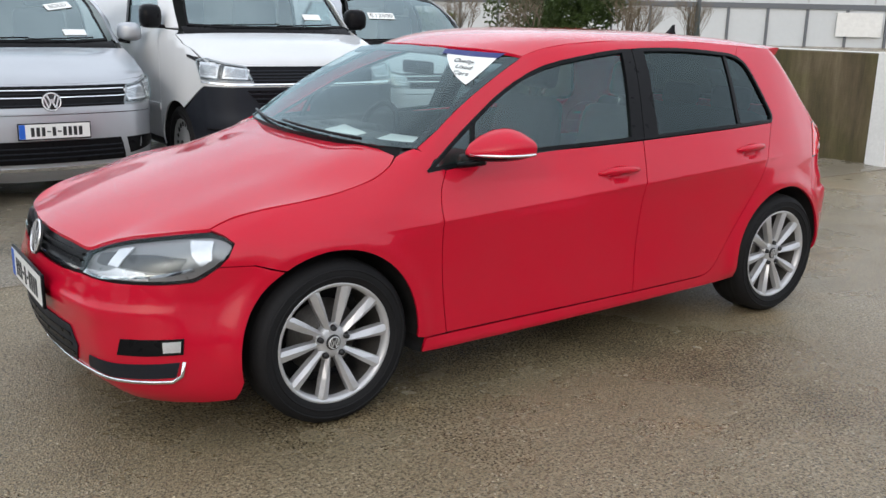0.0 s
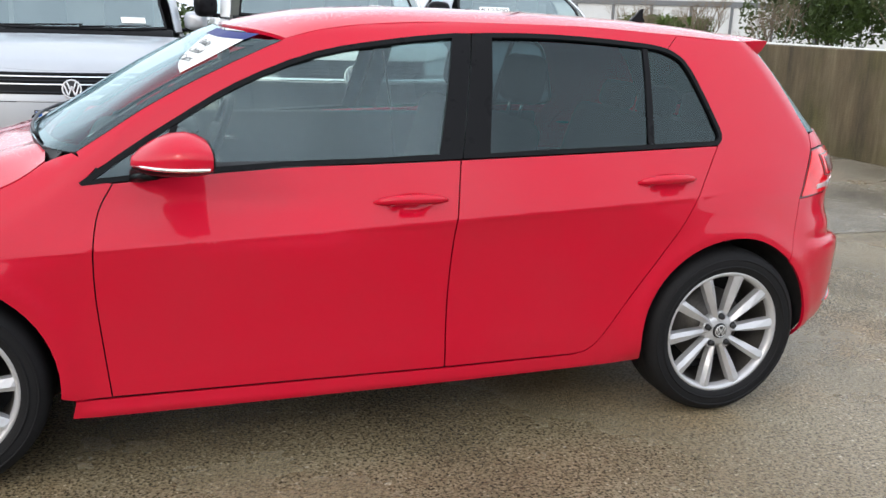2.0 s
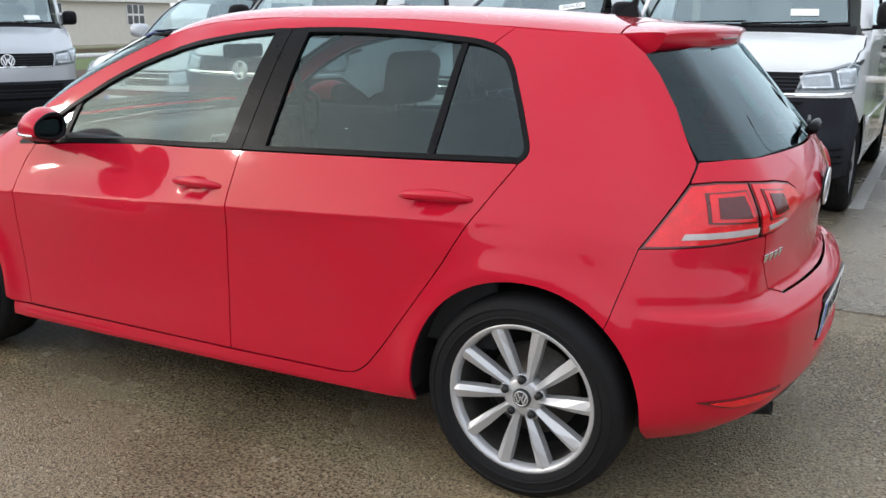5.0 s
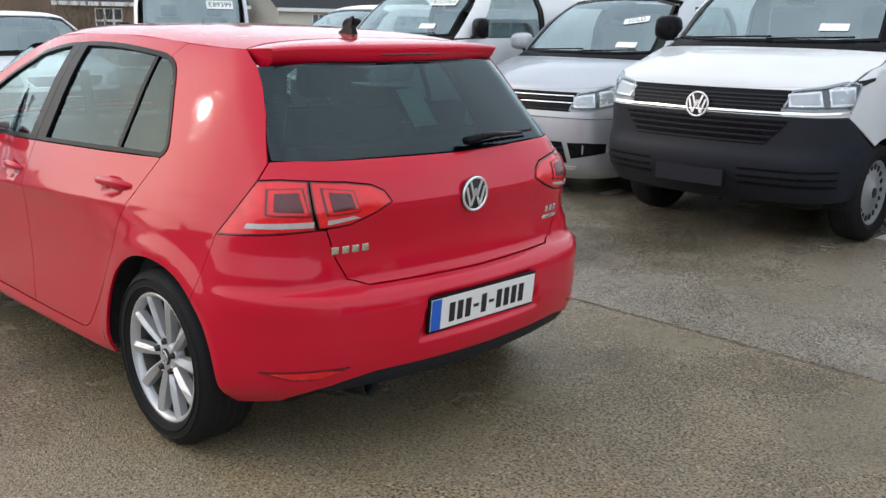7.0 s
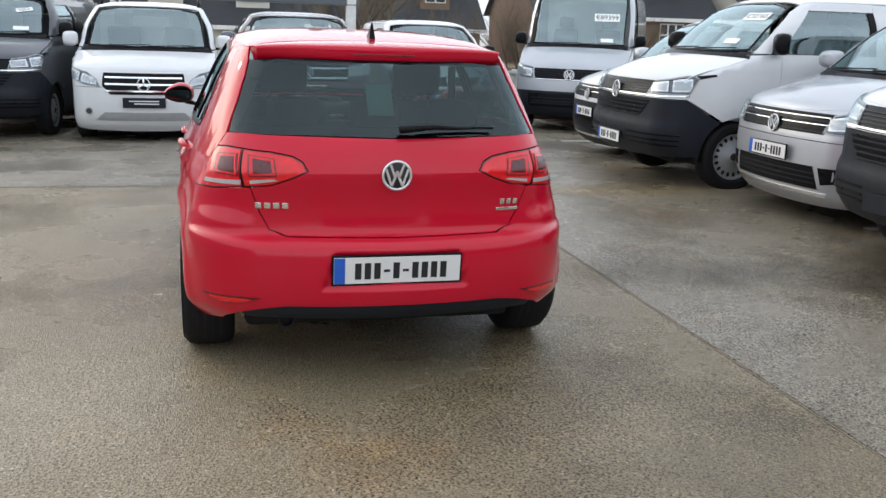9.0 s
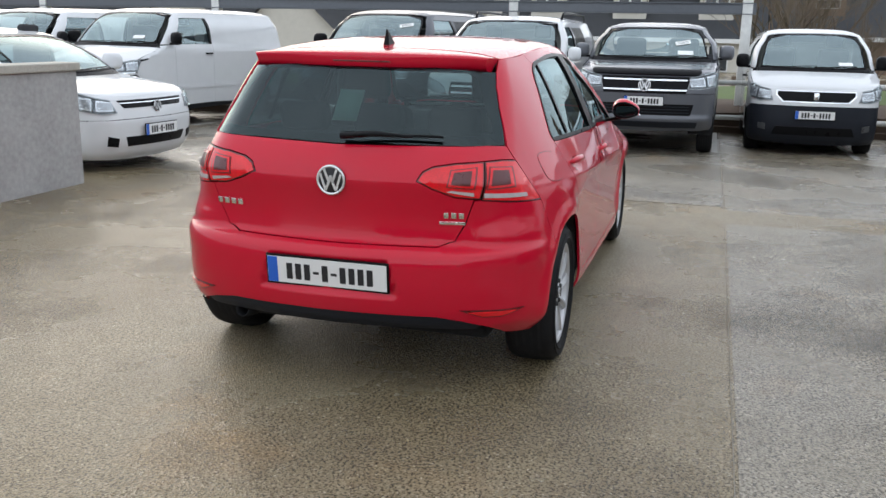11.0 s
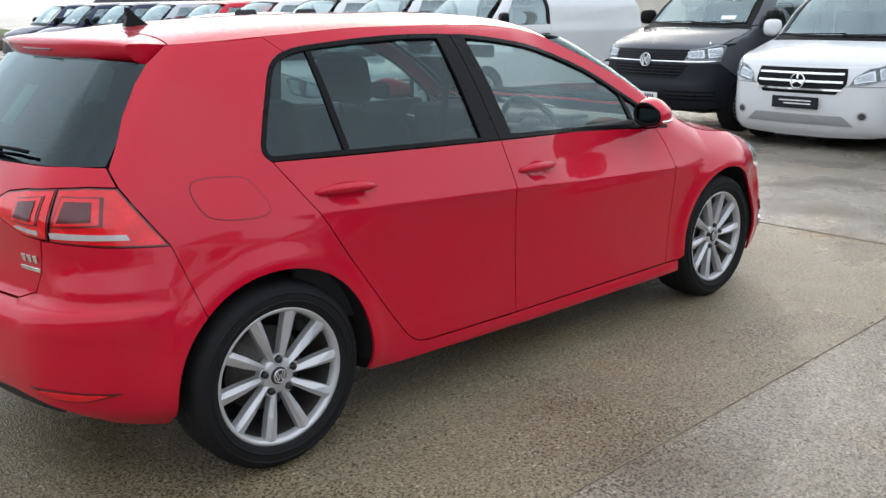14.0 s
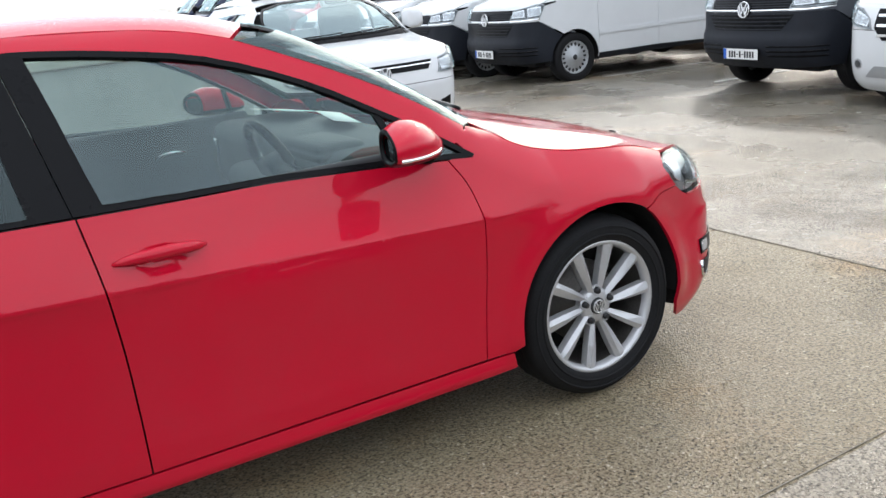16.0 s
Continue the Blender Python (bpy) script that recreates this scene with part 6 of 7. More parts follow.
def face_crafter(F, S, W, zh, zb, zs):
    out = [(F((-0.58, zh - 0.21), (0.58, zh - 0.21), (0.61, zh - 0.02), (-0.61, zh - 0.02)), BLACK, -0.003, "*grille*"),
           (F((-0.57, zh - 0.205), (0.57, zh - 0.205), (0.57, zh - 0.195), (-0.57, zh - 0.195)), CHROME, -0.010, "*chrome_strip*"),
           (F((-0.66, zs + 0.08), (0.66, zs + 0.08), (0.70, zb - 0.04), (-0.70, zb - 0.04)), BLACK, -0.003, "*lower_grille*")]
    for z in (zh - 0.17, zh - 0.135, zh - 0.10, zh - 0.065):
        out.append((F((-0.58, z), (0.58, z), (0.585, z + 0.009), (-0.585, z + 0.009)), PLASTIC, -0.010, "*grille_slat*"))
    for z in (zs + 0.12, zs + 0.17, zs + 0.22):
        out.append((F((-0.64, z), (0.64, z), (0.64, z + 0.014), (-0.64, z + 0.014)), PLASTIC, -0.010, "*grille_slat*"))
    return out


def lamp_crafter(F, S, W, zh, zb):
    return F((0.61, zh - 0.20), (0.63, zh - 0.012), (0.76, zh + 0.010)) + S((-0.37, zh + 0.045), (-0.45, zh + 0.03), (-0.36, zh - 0.16)) + F((0.77, zh - 0.19))


def face_caddy(F, S, W, zh, zb, zs):
    out = [(F((-0.57, zb + 0.055), (0.57, zb + 0.055), (0.62, zh - 0.015), (-0.62, zh - 0.015)), BLACK, -0.003, "*grille*"),
           (F((-0.56, zs + 0.06), (0.56, zs + 0.06), (0.52, zs + 0.24), (-0.52, zs + 0.24)), BLACK, -0.003, "*lower_grille*"),
           (F((0.60, zs + 0.10), (0.74, zs + 0.13)) + S((-0.27, zs + 0.155), (-0.27, zs + 0.235)) + F((0.72, zs + 0.24), (0.57, zs + 0.235)), BLACK, -0.003, "fog_lamp_recess"),
           (F((-0.62, zs + 0.0), (0.62, zs + 0.0), (0.64, zs + 0.03), (-0.64, zs + 0.03)), CHROME, -0.006, "*bumper_lip*")]
    for z, m in ((zh - 0.05, CHROME), (zh - 0.105, CHROME), (zh - 0.078, PLASTIC), (zb + 0.07, PLASTIC)):
        out.append((F((-0.58, z), (0.58, z), (0.58, z + 0.007), (-0.58, z + 0.007)), m, -0.010, "*grille_slat*"))
    for z in (zs + 0.10, zs + 0.14, zs + 0.18):
        out.append((F((-0.54, z), (0.54, z), (0.54, z + 0.010), (-0.54, z + 0.010)), PLASTIC, -0.008, "*grille_slat*"))
    return out


def lamp_caddy(F, S, W, zh, zb):
    return F((0.56, zb + 0.065), (0.60, zh - 0.025), (0.72, zh + 0.002)) + S((-0.34, zh + 0.045), (-0.42, zh + 0.028), (-0.33, zb + 0.10)) + F((0.72, zb + 0.058))


def face_vito(F, S, W, zh, zb, zs):
    out = [(F((-0.42, zb - 0.09), (0.42, zb - 0.09), (0.52, zb + 0.02), (0.50, zh - 0.03), (-0.50, zh - 0.03), (-0.52, zb + 0.02)), BLACK, -0.004, "*grille*"),
           (F((-0.62, zs + 0.05), (0.62, zs + 0.05), (0.50, zs + 0.16), (-0.50, zs + 0.16)), STEEL, -0.003, "*lower_grille*"),
           (F(*[(0.70 + 0.05 * math.cos(k * 0.7854), zs + 0.17 + 0.05 * math.sin(k * 0.7854)) for k in range(8)]), STEEL, -0.004, "fog_lamp_ring"),
           (F(*[(0.70 + 0.035 * math.cos(k * 0.7854), zs + 0.17 + 0.035 * math.sin(k * 0.7854)) for k in range(8)]), LAMPDARK, -0.010, "fog_lamp")]
    for z in (zb - 0.055, zb + 0.030, zb + 0.115):
        out.append((F((-0.48, z), (-0.2, z), (0.2, z), (0.48, z), (0.485, z + 0.022), (0.2, z + 0.022), (-0.2, z + 0.022), (-0.485, z + 0.022)), CHROME, -0.016, "*grille_slat*"))
    return out


def lamp_vito(F, S, W, zh, zb):
    return F((0.545, zb + 0.005), (0.585, zh - 0.115), (0.70, zh - 0.03)) + S((-0.36, zh + 0.03), (-0.42, zh + 0.015), (-0.31, zb + 0.10)) + F((0.72, zb + 0.025))


def face_amarok(F, S, W, zh, zb, zs):
    out = [(F((-0.55, zb + 0.0), (0.55, zb + 0.0), (0.58, zh - 0.02), (-0.58, zh - 0.02)), BLACK, -0.003, "*grille*"),
           (F((-0.62, zs + 0.13), (0.62, zs + 0.13), (0.66, zs + 0.28), (-0.66, zs + 0.28)), BLACK, -0.003, "*lower_grille*"),
           (F((-0.70, zh - 0.005), (0.70, zh - 0.005), (0.72, zh + 0.055), (-0.72, zh + 0.055)), BLACK, -0.030, "*bonnet_guard*"),
           (F((-0.70, zs - 0.04), (0.70, zs - 0.04), (0.72, zs + 0.04), (-0.72, zs + 0.04)), PLASTIC, -0.006, "*lower_bumper*")]
    for z in (zb + 0.035, zh - 0.075):
        out.append((F((-0.55, z), (0.55, z), (0.56, z + 0.020), (-0.56, z + 0.020)), CHROME, -0.012, "*grille_slat*"))
    for z in (zs + 0.16, zs + 0.20, zs + 0.24):
        out.append((F((-0.60, z), (0.60, z), (0.60, z + 0.012), (-0.60, z + 0.012)), PLASTIC, -0.008, "*grille_slat*"))
    return out


def face_partner(F, S, W, zh, zb, zs):
    out = [(F((-0.44, zh - 0.19), (0.44, zh - 0.19), (0.53, zh - 0.10), (0.53, zh - 0.03), (-0.53, zh - 0.03), (-0.53, zh - 0.10)), CHROME, -0.003, "*grille_frame*"),
           (F((-0.425, zh - 0.175), (0.425, zh - 0.175), (0.510, zh - 0.095), (0.510, zh - 0.045), (-0.510, zh - 0.045), (-0.510, zh - 0.095)), BLACK, -0.007, "*grille*"),
           (F((-0.55, zs + 0.04), (0.55, zs + 0.04), (0.50, zs + 0.16), (-0.50, zs + 0.16)), BLACK, -0.003, "*lower_grille*"),
           (F((0.64, zs + 0.10), (0.74, zs + 0.12), (0.74, zs + 0.20), (0.64, zs + 0.19)), LAMPDARK, -0.004, "fog_lamp")]
    return out


def face_polo(F, S, W, zh, zb, zs):
    out = [(F((-0.46, zh - 0.11), (0.46, zh - 0.11), (0.52, zh - 0.03), (-0.52, zh - 0.03)), BLACK, -0.003, "*grille*"),
           (F((-0.50, zh - 0.065), (0.50, zh - 0.065), (0.50, zh - 0.055), (-0.50, zh - 0.055)), CHROME, -0.008, "*chrome_strip*"),
           (F((-0.44, zs + 0.05), (0.44, zs + 0.05), (0.48, zs + 0.15), (-0.48, zs + 0.15)), BLACK, -0.003, "*lower_grille*"),
           (F((0.56, zs + 0.05), (0.68, zs + 0.07), (0.68, zs + 0.17), (0.56, zs + 0.14)), BLACK, -0.003, "fog_lamp_recess")]
    return out


T6 = dict(shelf=0.035, low=0.05, long=4.90, half=0.952, high=1.96, hood=1.075, cowl=1.345, cowl_x=-0.84, roof_x=-1.54, bumper=0.900, sill=0.36, paint=WHITE, bumper_paint=PLASTIC, wheelbase=3.0, overhang=0.91, face=face_t6, lamp=lamp_t6,  badge=("ring", 0.088, 0.950), plate=0.47, rub=True, rim="steel", tyre=0.345, papers=(("sheet", 0.45, 1.47, 0.10),))
CADDY = dict(mirror=SILVER, mirror_high=0.085, long=4.40, half=0.895, high=1.82, hood=0.93, cowl=1.20, cowl_x=-0.86, roof_x=-1.62, bumper=0.70, sill=0.26, paint=SILVER, bumper_paint=SILVER, wheelbase=2.68, overhang=0.87, face=face_caddy, lamp=lamp_caddy,  badge=("ring", 0.072, 0.80), plate=0.58, rim="steel", tyre=0.315, sill_paint=SILVER, papers=(("sheet", 0.45, 1.30, 0.10),))
CRAFTER = dict(T6, shelf=0.0, low=0.0, face=face_crafter, lamp=lamp_crafter, long=5.9, half=0.98, high=2.50, hood=1.10, cowl=1.45, cowl_x=-0.80, roof_x=-1.50, bumper=0.70, wheelbase=3.6, overhang=0.93, paint=SILVER, lean=0.12, tyre=0.35, badge=("ring", 0.09, 0.985), papers=(("sheet", 0.5, 1.56, 0.11), ("€89399", 0.46, 1.95, 0.11)), plate=None)
VITO = dict(long=5.14, half=0.962, high=1.88, hood=0.955, cowl=1.21, cowl_x=-0.95, roof_x=-1.72, bumper=0.74, sill=0.26, paint=WHITE, bumper_paint=WHITE, wheelbase=3.2, overhang=0.90, face=face_vito, lamp=lamp_vito,
            badge=("star", 0.085, 0.785), plate=0.55, dark_plate=2, rim="alloy", tyre=0.33, mirror=WHITE, windows=((-2.46, -3.5),), blind=True, sill_paint=WHITE, rails=True)
AMAROK = dict(long=5.25, half=0.965, high=1.82, hood=1.10, cowl=1.28, cowl_x=-1.02, roof_x=-1.62, bumper=0.86, sill=0.44, paint=GREY, bumper_paint=GREY, wheelbase=3.1, overhang=0.91, face=face_amarok, lamp=lamp_caddy, lean=0.20,  badge=("ring", 0.085, 0.97), plate=0.76, rim="alloy", tyre=0.385, van=False, bed=True, windows=((-2.50, -3.2),), tail_top=1.75, mirror=GREY, sill_paint=GREY, papers=(("SOLD", 0.42, 1.52, 0.055), ("sheet", 0.47, 1.38, 0.11)))
PARTNER = dict(long=4.38, half=0.905, high=1.80, hood=0.96, cowl=1.19, cowl_x=-0.85, roof_x=-1.60, bumper=0.72, sill=0.27, paint=WHITE, bumper_paint=PLASTIC, wheelbase=2.73, overhang=0.90, face=face_partner, lamp=lamp_caddy,  badge=("lion", 0.05, 0.86), plate=0.60, rim="steel", tyre=0.31, papers=(("sheet", 0.45, 1.28, 0.10),))
POLO = dict(long=4.05, half=0.875, high=1.46, hood=0.78, cowl=0.97, cowl_x=-1.02, roof_x=-1.82, bumper=0.56, sill=0.23, paint=WHITE, bumper_paint=WHITE, wheelbase=2.55, overhang=0.80, face=face_polo, lamp=lamp_caddy, lean=0.20, door=1.02, door_gap=0.16,  badge=("ring", 0.062, 0.675), plate=0.44, rim="alloy", tyre=0.31, van=False, windows=((-2.38, -3.25),), tail_top=0.62, drop=0.05, mirror=WHITE, sill_paint=WHITE)


def stand(x, y, facing):
    """A pose with the nose at (x, y), facing that many degrees, on the ground under the front half."""
    a = math.radians(facing)
    return pose(x, y, ground_z(x - 0.9 * math.cos(a), y - 0.9 * math.sin(a)), 0, 0, facing)


def car_park():
    # the row beside the red car, noses towards it
    vehicle("panel_van", "white panel van with a dark grey bumper and grille, unplated", "van", stand(-0.83, -3.42, 90), dict(T6, dark_plate=True))
    vehicle("small_van", "silver small van with a sold notice in the windscreen", "van", stand(1.25, -3.86, 90), dict(CADDY, papers=CADDY["papers"] + (("SOLD", 0.38, 1.52, 0.06),)))
    vehicle("panel_van", "white panel van with a dark bumper and a price card", "van", stand(3.42, -3.40, 90), dict(T6, papers=T6["papers"] + (("€32765", 0.42, 1.72, 0.085),)))
    vehicle("small_van", "silver small van with a price card in the windscreen", "van", stand(-3.05, -4.45, 87), dict(CADDY, papers=CADDY["papers"] + (("€12500", -0.30, 1.50, 0.08),)))
    vehicle("small_van", "white small van parked between two larger vans", "van", stand(5.62, -4.00, 90), dict(CADDY, paint=WHITE, bumper_paint=PLASTIC, sill_paint=WHITE))
    # the row across the yard, noses towards the red car
    vehicle("people_van", "dark grey van with side windows and a dark bumper", "van", stand(7.42, 3.88, 174), dict(T6, badge=("ring", 0.088, 0.935), paint=DARKGREY, windows=((-2.46, -3.42), (-3.5, -4.55)), blind=True, papers=(("SOLD", 0.48, 1.70, 0.055), ("sheet", 0.50, 1.45, 0.10))))
    vehicle("people_van", "white van with a chrome-barred grille and roof rails", "van", stand(7.05, 1.60, 180), VITO)
    vehicle("pickup_truck", "grey double-cab pick-up with a black bonnet guard", "pickup", stand(7.35, -0.56, 180), AMAROK)
    vehicle("small_van", "white small van with a black lower bumper", "van", stand(8.40, -2.85, 180), PARTNER)
    vehicle("high_van", "silver high-roof van with a price card", "van", stand(9.00, -5.08, 151), CRAFTER)
    # white vans further along the same row
    first = vehicle("panel_van", "white panel van in a row of alike vans", "van", stand(6.90, 8.15, 176), T6, "row of white vans")
    for y in (10.3, 12.45, 14.6):
        copy_thing(first, stand(6.9 - (y - 8.15) * 0.03, y, 176))
    vehicle("people_van", "red van at the end of the white row", "van", stand(6.7, 16.8, 176), dict(T6, paint=RED), "far end of the row")
    vehicle("people_van", "silver van at the end of the white row", "van", stand(6.6, 19.0, 176), dict(T6, paint=SILVER), "far end of the row")
    far = vehicle("people_van", "dark blue van at the far end of the row", "van", stand(6.5, 21.2, 176), dict(T6, paint=BLUEDARK), "far end of the row")
    for y in (23.4, 25.6):
        copy_thing(far, stand(6.4, y, 176))
    vehicle("small_car", "red small car parked behind the stained wall", "car", stand(-9.9, -2.75, 270), dict(POLO, paint=RED, bumper_paint=RED, sill_paint=RED, mirror=RED))
    vehicle("small_car", "white small hatchback with alloy wheels beside the parapet", "car", stand(3.20, 4.22, 266), POLO)

# ---------------------------------------------------------------- ground


def ground_material(name, tone, wetness, grey=0.0):
    """Tarmac of small stones with damp stains; wetness lowers its roughness in broad patches."""
    m, nt, b = nodes_of(name)
    co = nt.nodes.new("ShaderNodeTexCoord")

    def nz(scale, detail=5.0, rough=0.6):
        n = node(nt, "ShaderNodeTexNoise", Scale=scale, Detail=detail, Roughness=rough)
        nt.links.new(co.outputs["Object"], n.inputs["Vector"])
        return n

    def times(a, b2, fac):
        mx = nt.nodes.new("ShaderNodeMixRGB")
        mx.blend_type = "MULTIPLY"
        mx.inputs["Fac"].default_value = fac
        nt.links.new(a, mx.inputs["Color1"])
        nt.links.new(b2, mx.inputs["Color2"])
        return mx.outputs["Color"]

    stones = node(nt, "ShaderNodeTexVoronoi", Scale=135.0)
    nt.links.new(co.outputs["Object"], stones.inputs["Vector"])
    t = lambda c: tuple(min(1.0, (v * (1 - grey) + sum(c) / 3 * grey) * tone) for v in c)
    base = ramp(nt, stones.outputs["Color"], [(0.0, t((0.085, 0.068, 0.040))), (0.35, t((0.25, 0.207, 0.136))), (0.86, t((0.335, 0.285, 0.200))), (1.0, t((0.62, 0.57, 0.47)))])
    grit = ramp(nt, nz(85.0, 3.0).outputs["Fac"], [(0.38, (0.16, 0.15, 0.13)), (0.48, (0.85, 0.84, 0.82)), (0.6, (1, 1, 1))])
    big = ramp(nt, nz(0.45, 7.0, 0.58).outputs["Fac"], [(0.32, (0.56, 0.53, 0.48)), (0.45, (0.86, 0.82, 0.74)), (0.58, (1.0, 0.985, 0.96)), (0.72, (1.28, 1.27, 1.25))])
    chips = node(nt, "ShaderNodeTexVoronoi", Scale=52.0)
    nt.links.new(co.outputs["Object"], chips.inputs["Vector"])
    chip = ramp(nt, chips.outputs["Color"], [(0.0, (0.30, 0.28, 0.25)), (0.16, (0.42, 0.40, 0.36)), (0.17, (1, 1, 1)), (0.86, (1, 1, 1)), (0.87, (1.9, 1.9, 1.85))])
    near = ramp(nt, chips.outputs["Distance"], [(0.22, (1, 1, 1)), (0.30, (0, 0, 0))])
    pebble = nt.nodes.new("ShaderNodeMixRGB")
    pebble.inputs["Color1"].default_value = (1, 1, 1, 1)
    nt.links.new(near.outputs["Color"], pebble.inputs["Fac"])
    nt.links.new(chip.outputs["Color"], pebble.inputs["Color2"])
    rust = ramp(nt, nz(0.9, 4.0).outputs["Fac"], [(0.55, (1, 1, 1)), (0.72, (1.05, 0.88, 0.70))])
    col = times(times(times(times(base.outputs["Color"], grit.outputs["Color"], 0.9), pebble.outputs["Color"], 0.75), big.outputs["Color"], 1.0), rust.outputs["Color"], 1.0)
    wet = nz(0.62, 6.0, 0.6)
    damp = ramp(nt, wet.outputs["Fac"], [(0.34, (0.60, 0.585, 0.56)), (0.43, (0.80, 0.79, 0.77)), (0.50, (1, 1, 1))])
    nt.links.new(times(col, damp.outputs["Color"], 0.4 + 0.6 * wetness), b.inputs["Base Color"])
    rr = ramp(nt, wet.outputs["Fac"], [(0.36, (0.06 + 0.12 * (1 - wetness),) * 3), (0.50, (0.34 - 0.12 * wetness,) * 3), (0.68, (0.62 - 0.25 * wetness,) * 3)])
    nt.links.new(rr.outputs["Color"], b.inputs["Roughness"])
    b.inputs["Specular IOR Level"].default_value = 0.45
    hb = nz(210.0, 2.0)
    bp = node(nt, "ShaderNodeBump", Strength=0.8 - 0.3 * wetness - 0.5 * grey * wetness, Distance=0.006)
    nt.links.new(stones.outputs["Distance"], bp.inputs["Height"])
    bp2 = node(nt, "ShaderNodeBump", Strength=0.35 - 0.2 * grey, Distance=0.003)
    nt.links.new(hb.outputs["Fac"], bp2.inputs["Height"])
    nt.links.new(bp.outputs["Normal"], bp2.inputs["Normal"])
    nt.links.new(bp2.outputs["Normal"], b.inputs["Normal"])
    return m


TARMAC = ground_material("wet_tarmac", 1.16, 0.55)
SLAB = ground_material("wet_concrete", 1.22, 0.66, 0.55)
STRIP = ground_material("damp_concrete", 1.28, 0.75, 0.45)
JOINT = simple("joint_tar", (0.19, 0.165, 0.125), 0.6, vary=0.4, scale=8)
WORNWHITE = simple("worn_road_paint", (0.45, 0.44, 0.41), 0.5, vary=0.4, scale=18)
GRASS = simple("grass_green", (0.085, 0.125, 0.032), 0.9, vary=0.5, scale=5, bump=0.4)


def sheet(name, x0, x1, y0, y1, lift, material, label, category, n=12):
    """A thin layer that follows the ground."""
    xs, ys = np.linspace(x0, x1, n), np.linspace(y0, y1, n)
    G = np.array([[(x, y, ground_z(x, y) + lift) for y in ys] for x in xs])
    return tagged(part(name, grid_bm(G, lift), material, smooth=False), label, category, kind="structure")


def make_ground():
    xs = [-400, -150, -60, -30, -15, -9, -4, 2.6, 3, 4, 6, 8, 10, 12, 14.6, 18, 30, 60, 150, 400]
    ys = [-400, -150, -60, -30, -15, -9, -4, 0, 4.5, 6, 8, 10, 13, 16.5, 20, 30, 60, 150, 400]
    G = np.array([[(x, y, ground_z(x, y)) for y in ys] for x in xs])
    tagged(part("ground", grid_bm(G), TARMAC, smooth=False), "wet brown tarmac yard with damp stains", "ground", kind="structure")
    sheet("slab", 3.06, 12.2, -1.62, 30.0, 0.004, SLAB, "wet pale concrete slab beyond the joint", "ground", 24)
    sheet("slab", -9.0, 3.045, -9.4, -1.640, 0.003, STRIP, "damp grey concrete strip in front of the vans", "ground")
    sheet("slab", 3.06, 12.2, -9.4, -1.640, 0.003, STRIP, "damp grey concrete strip between the rows", "ground", 24)
    sheet("joint", -9.0, 3.04, -1.627, -1.623, 0.003, JOINT, "tar joint in the tarmac", "ground")
    sheet("joint", 3.06, 12.2, -1.632, -1.622, 0.003, JOINT, "tar joint beside the slab", "ground", 24)
    sheet("joint", 3.047, 3.056, -1.62, 12.0, 0.004, JOINT, "tar joint across the yard", "ground")
    for x in (7.45, 5.42, 3.18, 0.62, -1.80, -4.27):
        sheet("bay_line", x - 0.05, x + 0.05, -9.0, -4.42, 0.007, WORNWHITE, "worn white parking bay line", "road marking")
    for y in (-5.6, -3.45, -1.55, 0.55, 2.75, 5.0, 7.15):
        sheet("bay_line", 8.2, 12.0, y - 0.04, y + 0.04, 0.008, WORNWHITE, "worn white parking bay line", "road marking")


make_ground()

# ---------------------------------------------------------------- walls, rails, canopy


def stained_wall():
    """Concrete with brown and mossy streaks."""
    m, nt, b = nodes_of("stained_concrete")
    co = nt.nodes.new("ShaderNodeTexCoord")
    mp = nt.nodes.new("ShaderNodeMapping")
    mp.inputs["Scale"].default_value = (1.6, 1.6, 0.22)
    nt.links.new(co.outputs["Object"], mp.inputs["Vector"])
    streak = node(nt, "ShaderNodeTexNoise", Scale=2.2, Detail=7.0, Roughness=0.7)
    nt.links.new(mp.outputs["Vector"], streak.inputs["Vector"])
    blot = noise_node(nt, 1.1, 5)
    fine = noise_node(nt, 38, 4)
    r1 = ramp(nt, streak.outputs["Fac"], [(0.3, (0.040, 0.029, 0.015)), (0.5, (0.095, 0.072, 0.038)), (0.7, (0.17, 0.135, 0.08))])
    r2 = ramp(nt, blot.outputs["Fac"], [(0.35, (0.75, 0.85, 0.55)), (0.55, (1, 1, 1)), (0.75, (1.15, 1.1, 1.05))])
    mx = nt.nodes.new("ShaderNodeMixRGB")
    mx.blend_type = "MULTIPLY"
    mx.inputs["Fac"].default_value = 1.0
    nt.links.new(r1.outputs["Color"], mx.inputs["Color1"])
    nt.links.new(r2.outputs["Color"], mx.inputs["Color2"])
    nt.links.new(mx.outputs["Color"], b.inputs["Base Color"])
    b.inputs["Roughness"].default_value = 0.8
    bp = node(nt, "ShaderNodeBump", Strength=0.5, Distance=0.01)
    nt.links.new(fine.outputs["Fac"], bp.inputs["Height"])
    nt.links.new(bp.outputs["Normal"], b.inputs["Normal"])
    return m


BROWNWALL = stained_wall()
GREYWALL = simple("grey_render", (0.36, 0.355, 0.345), 0.85, vary=0.25, scale=2.2, bump=0.4)
COPING = simple("coping_stone", (0.40, 0.38, 0.33), 0.8, vary=0.25, scale=6, bump=0.3)
WHITEPAINT = simple("white_masonry", (0.74, 0.74, 0.72), 0.7, vary=0.12, scale=3, bump=0.2)
RAILWHITE = simple("white_rail_paint", (0.70, 0.70, 0.67), 0.55, vary=0.18, scale=9)
CLADDING = simple("grey_cladding", (0.56, 0.585, 0.60), 0.5, vary=0.04, scale=0.4)
SLATE = simple("roof_slate", (0.085, 0.088, 0.095), 0.7, vary=0.3, scale=3, bump=0.5)
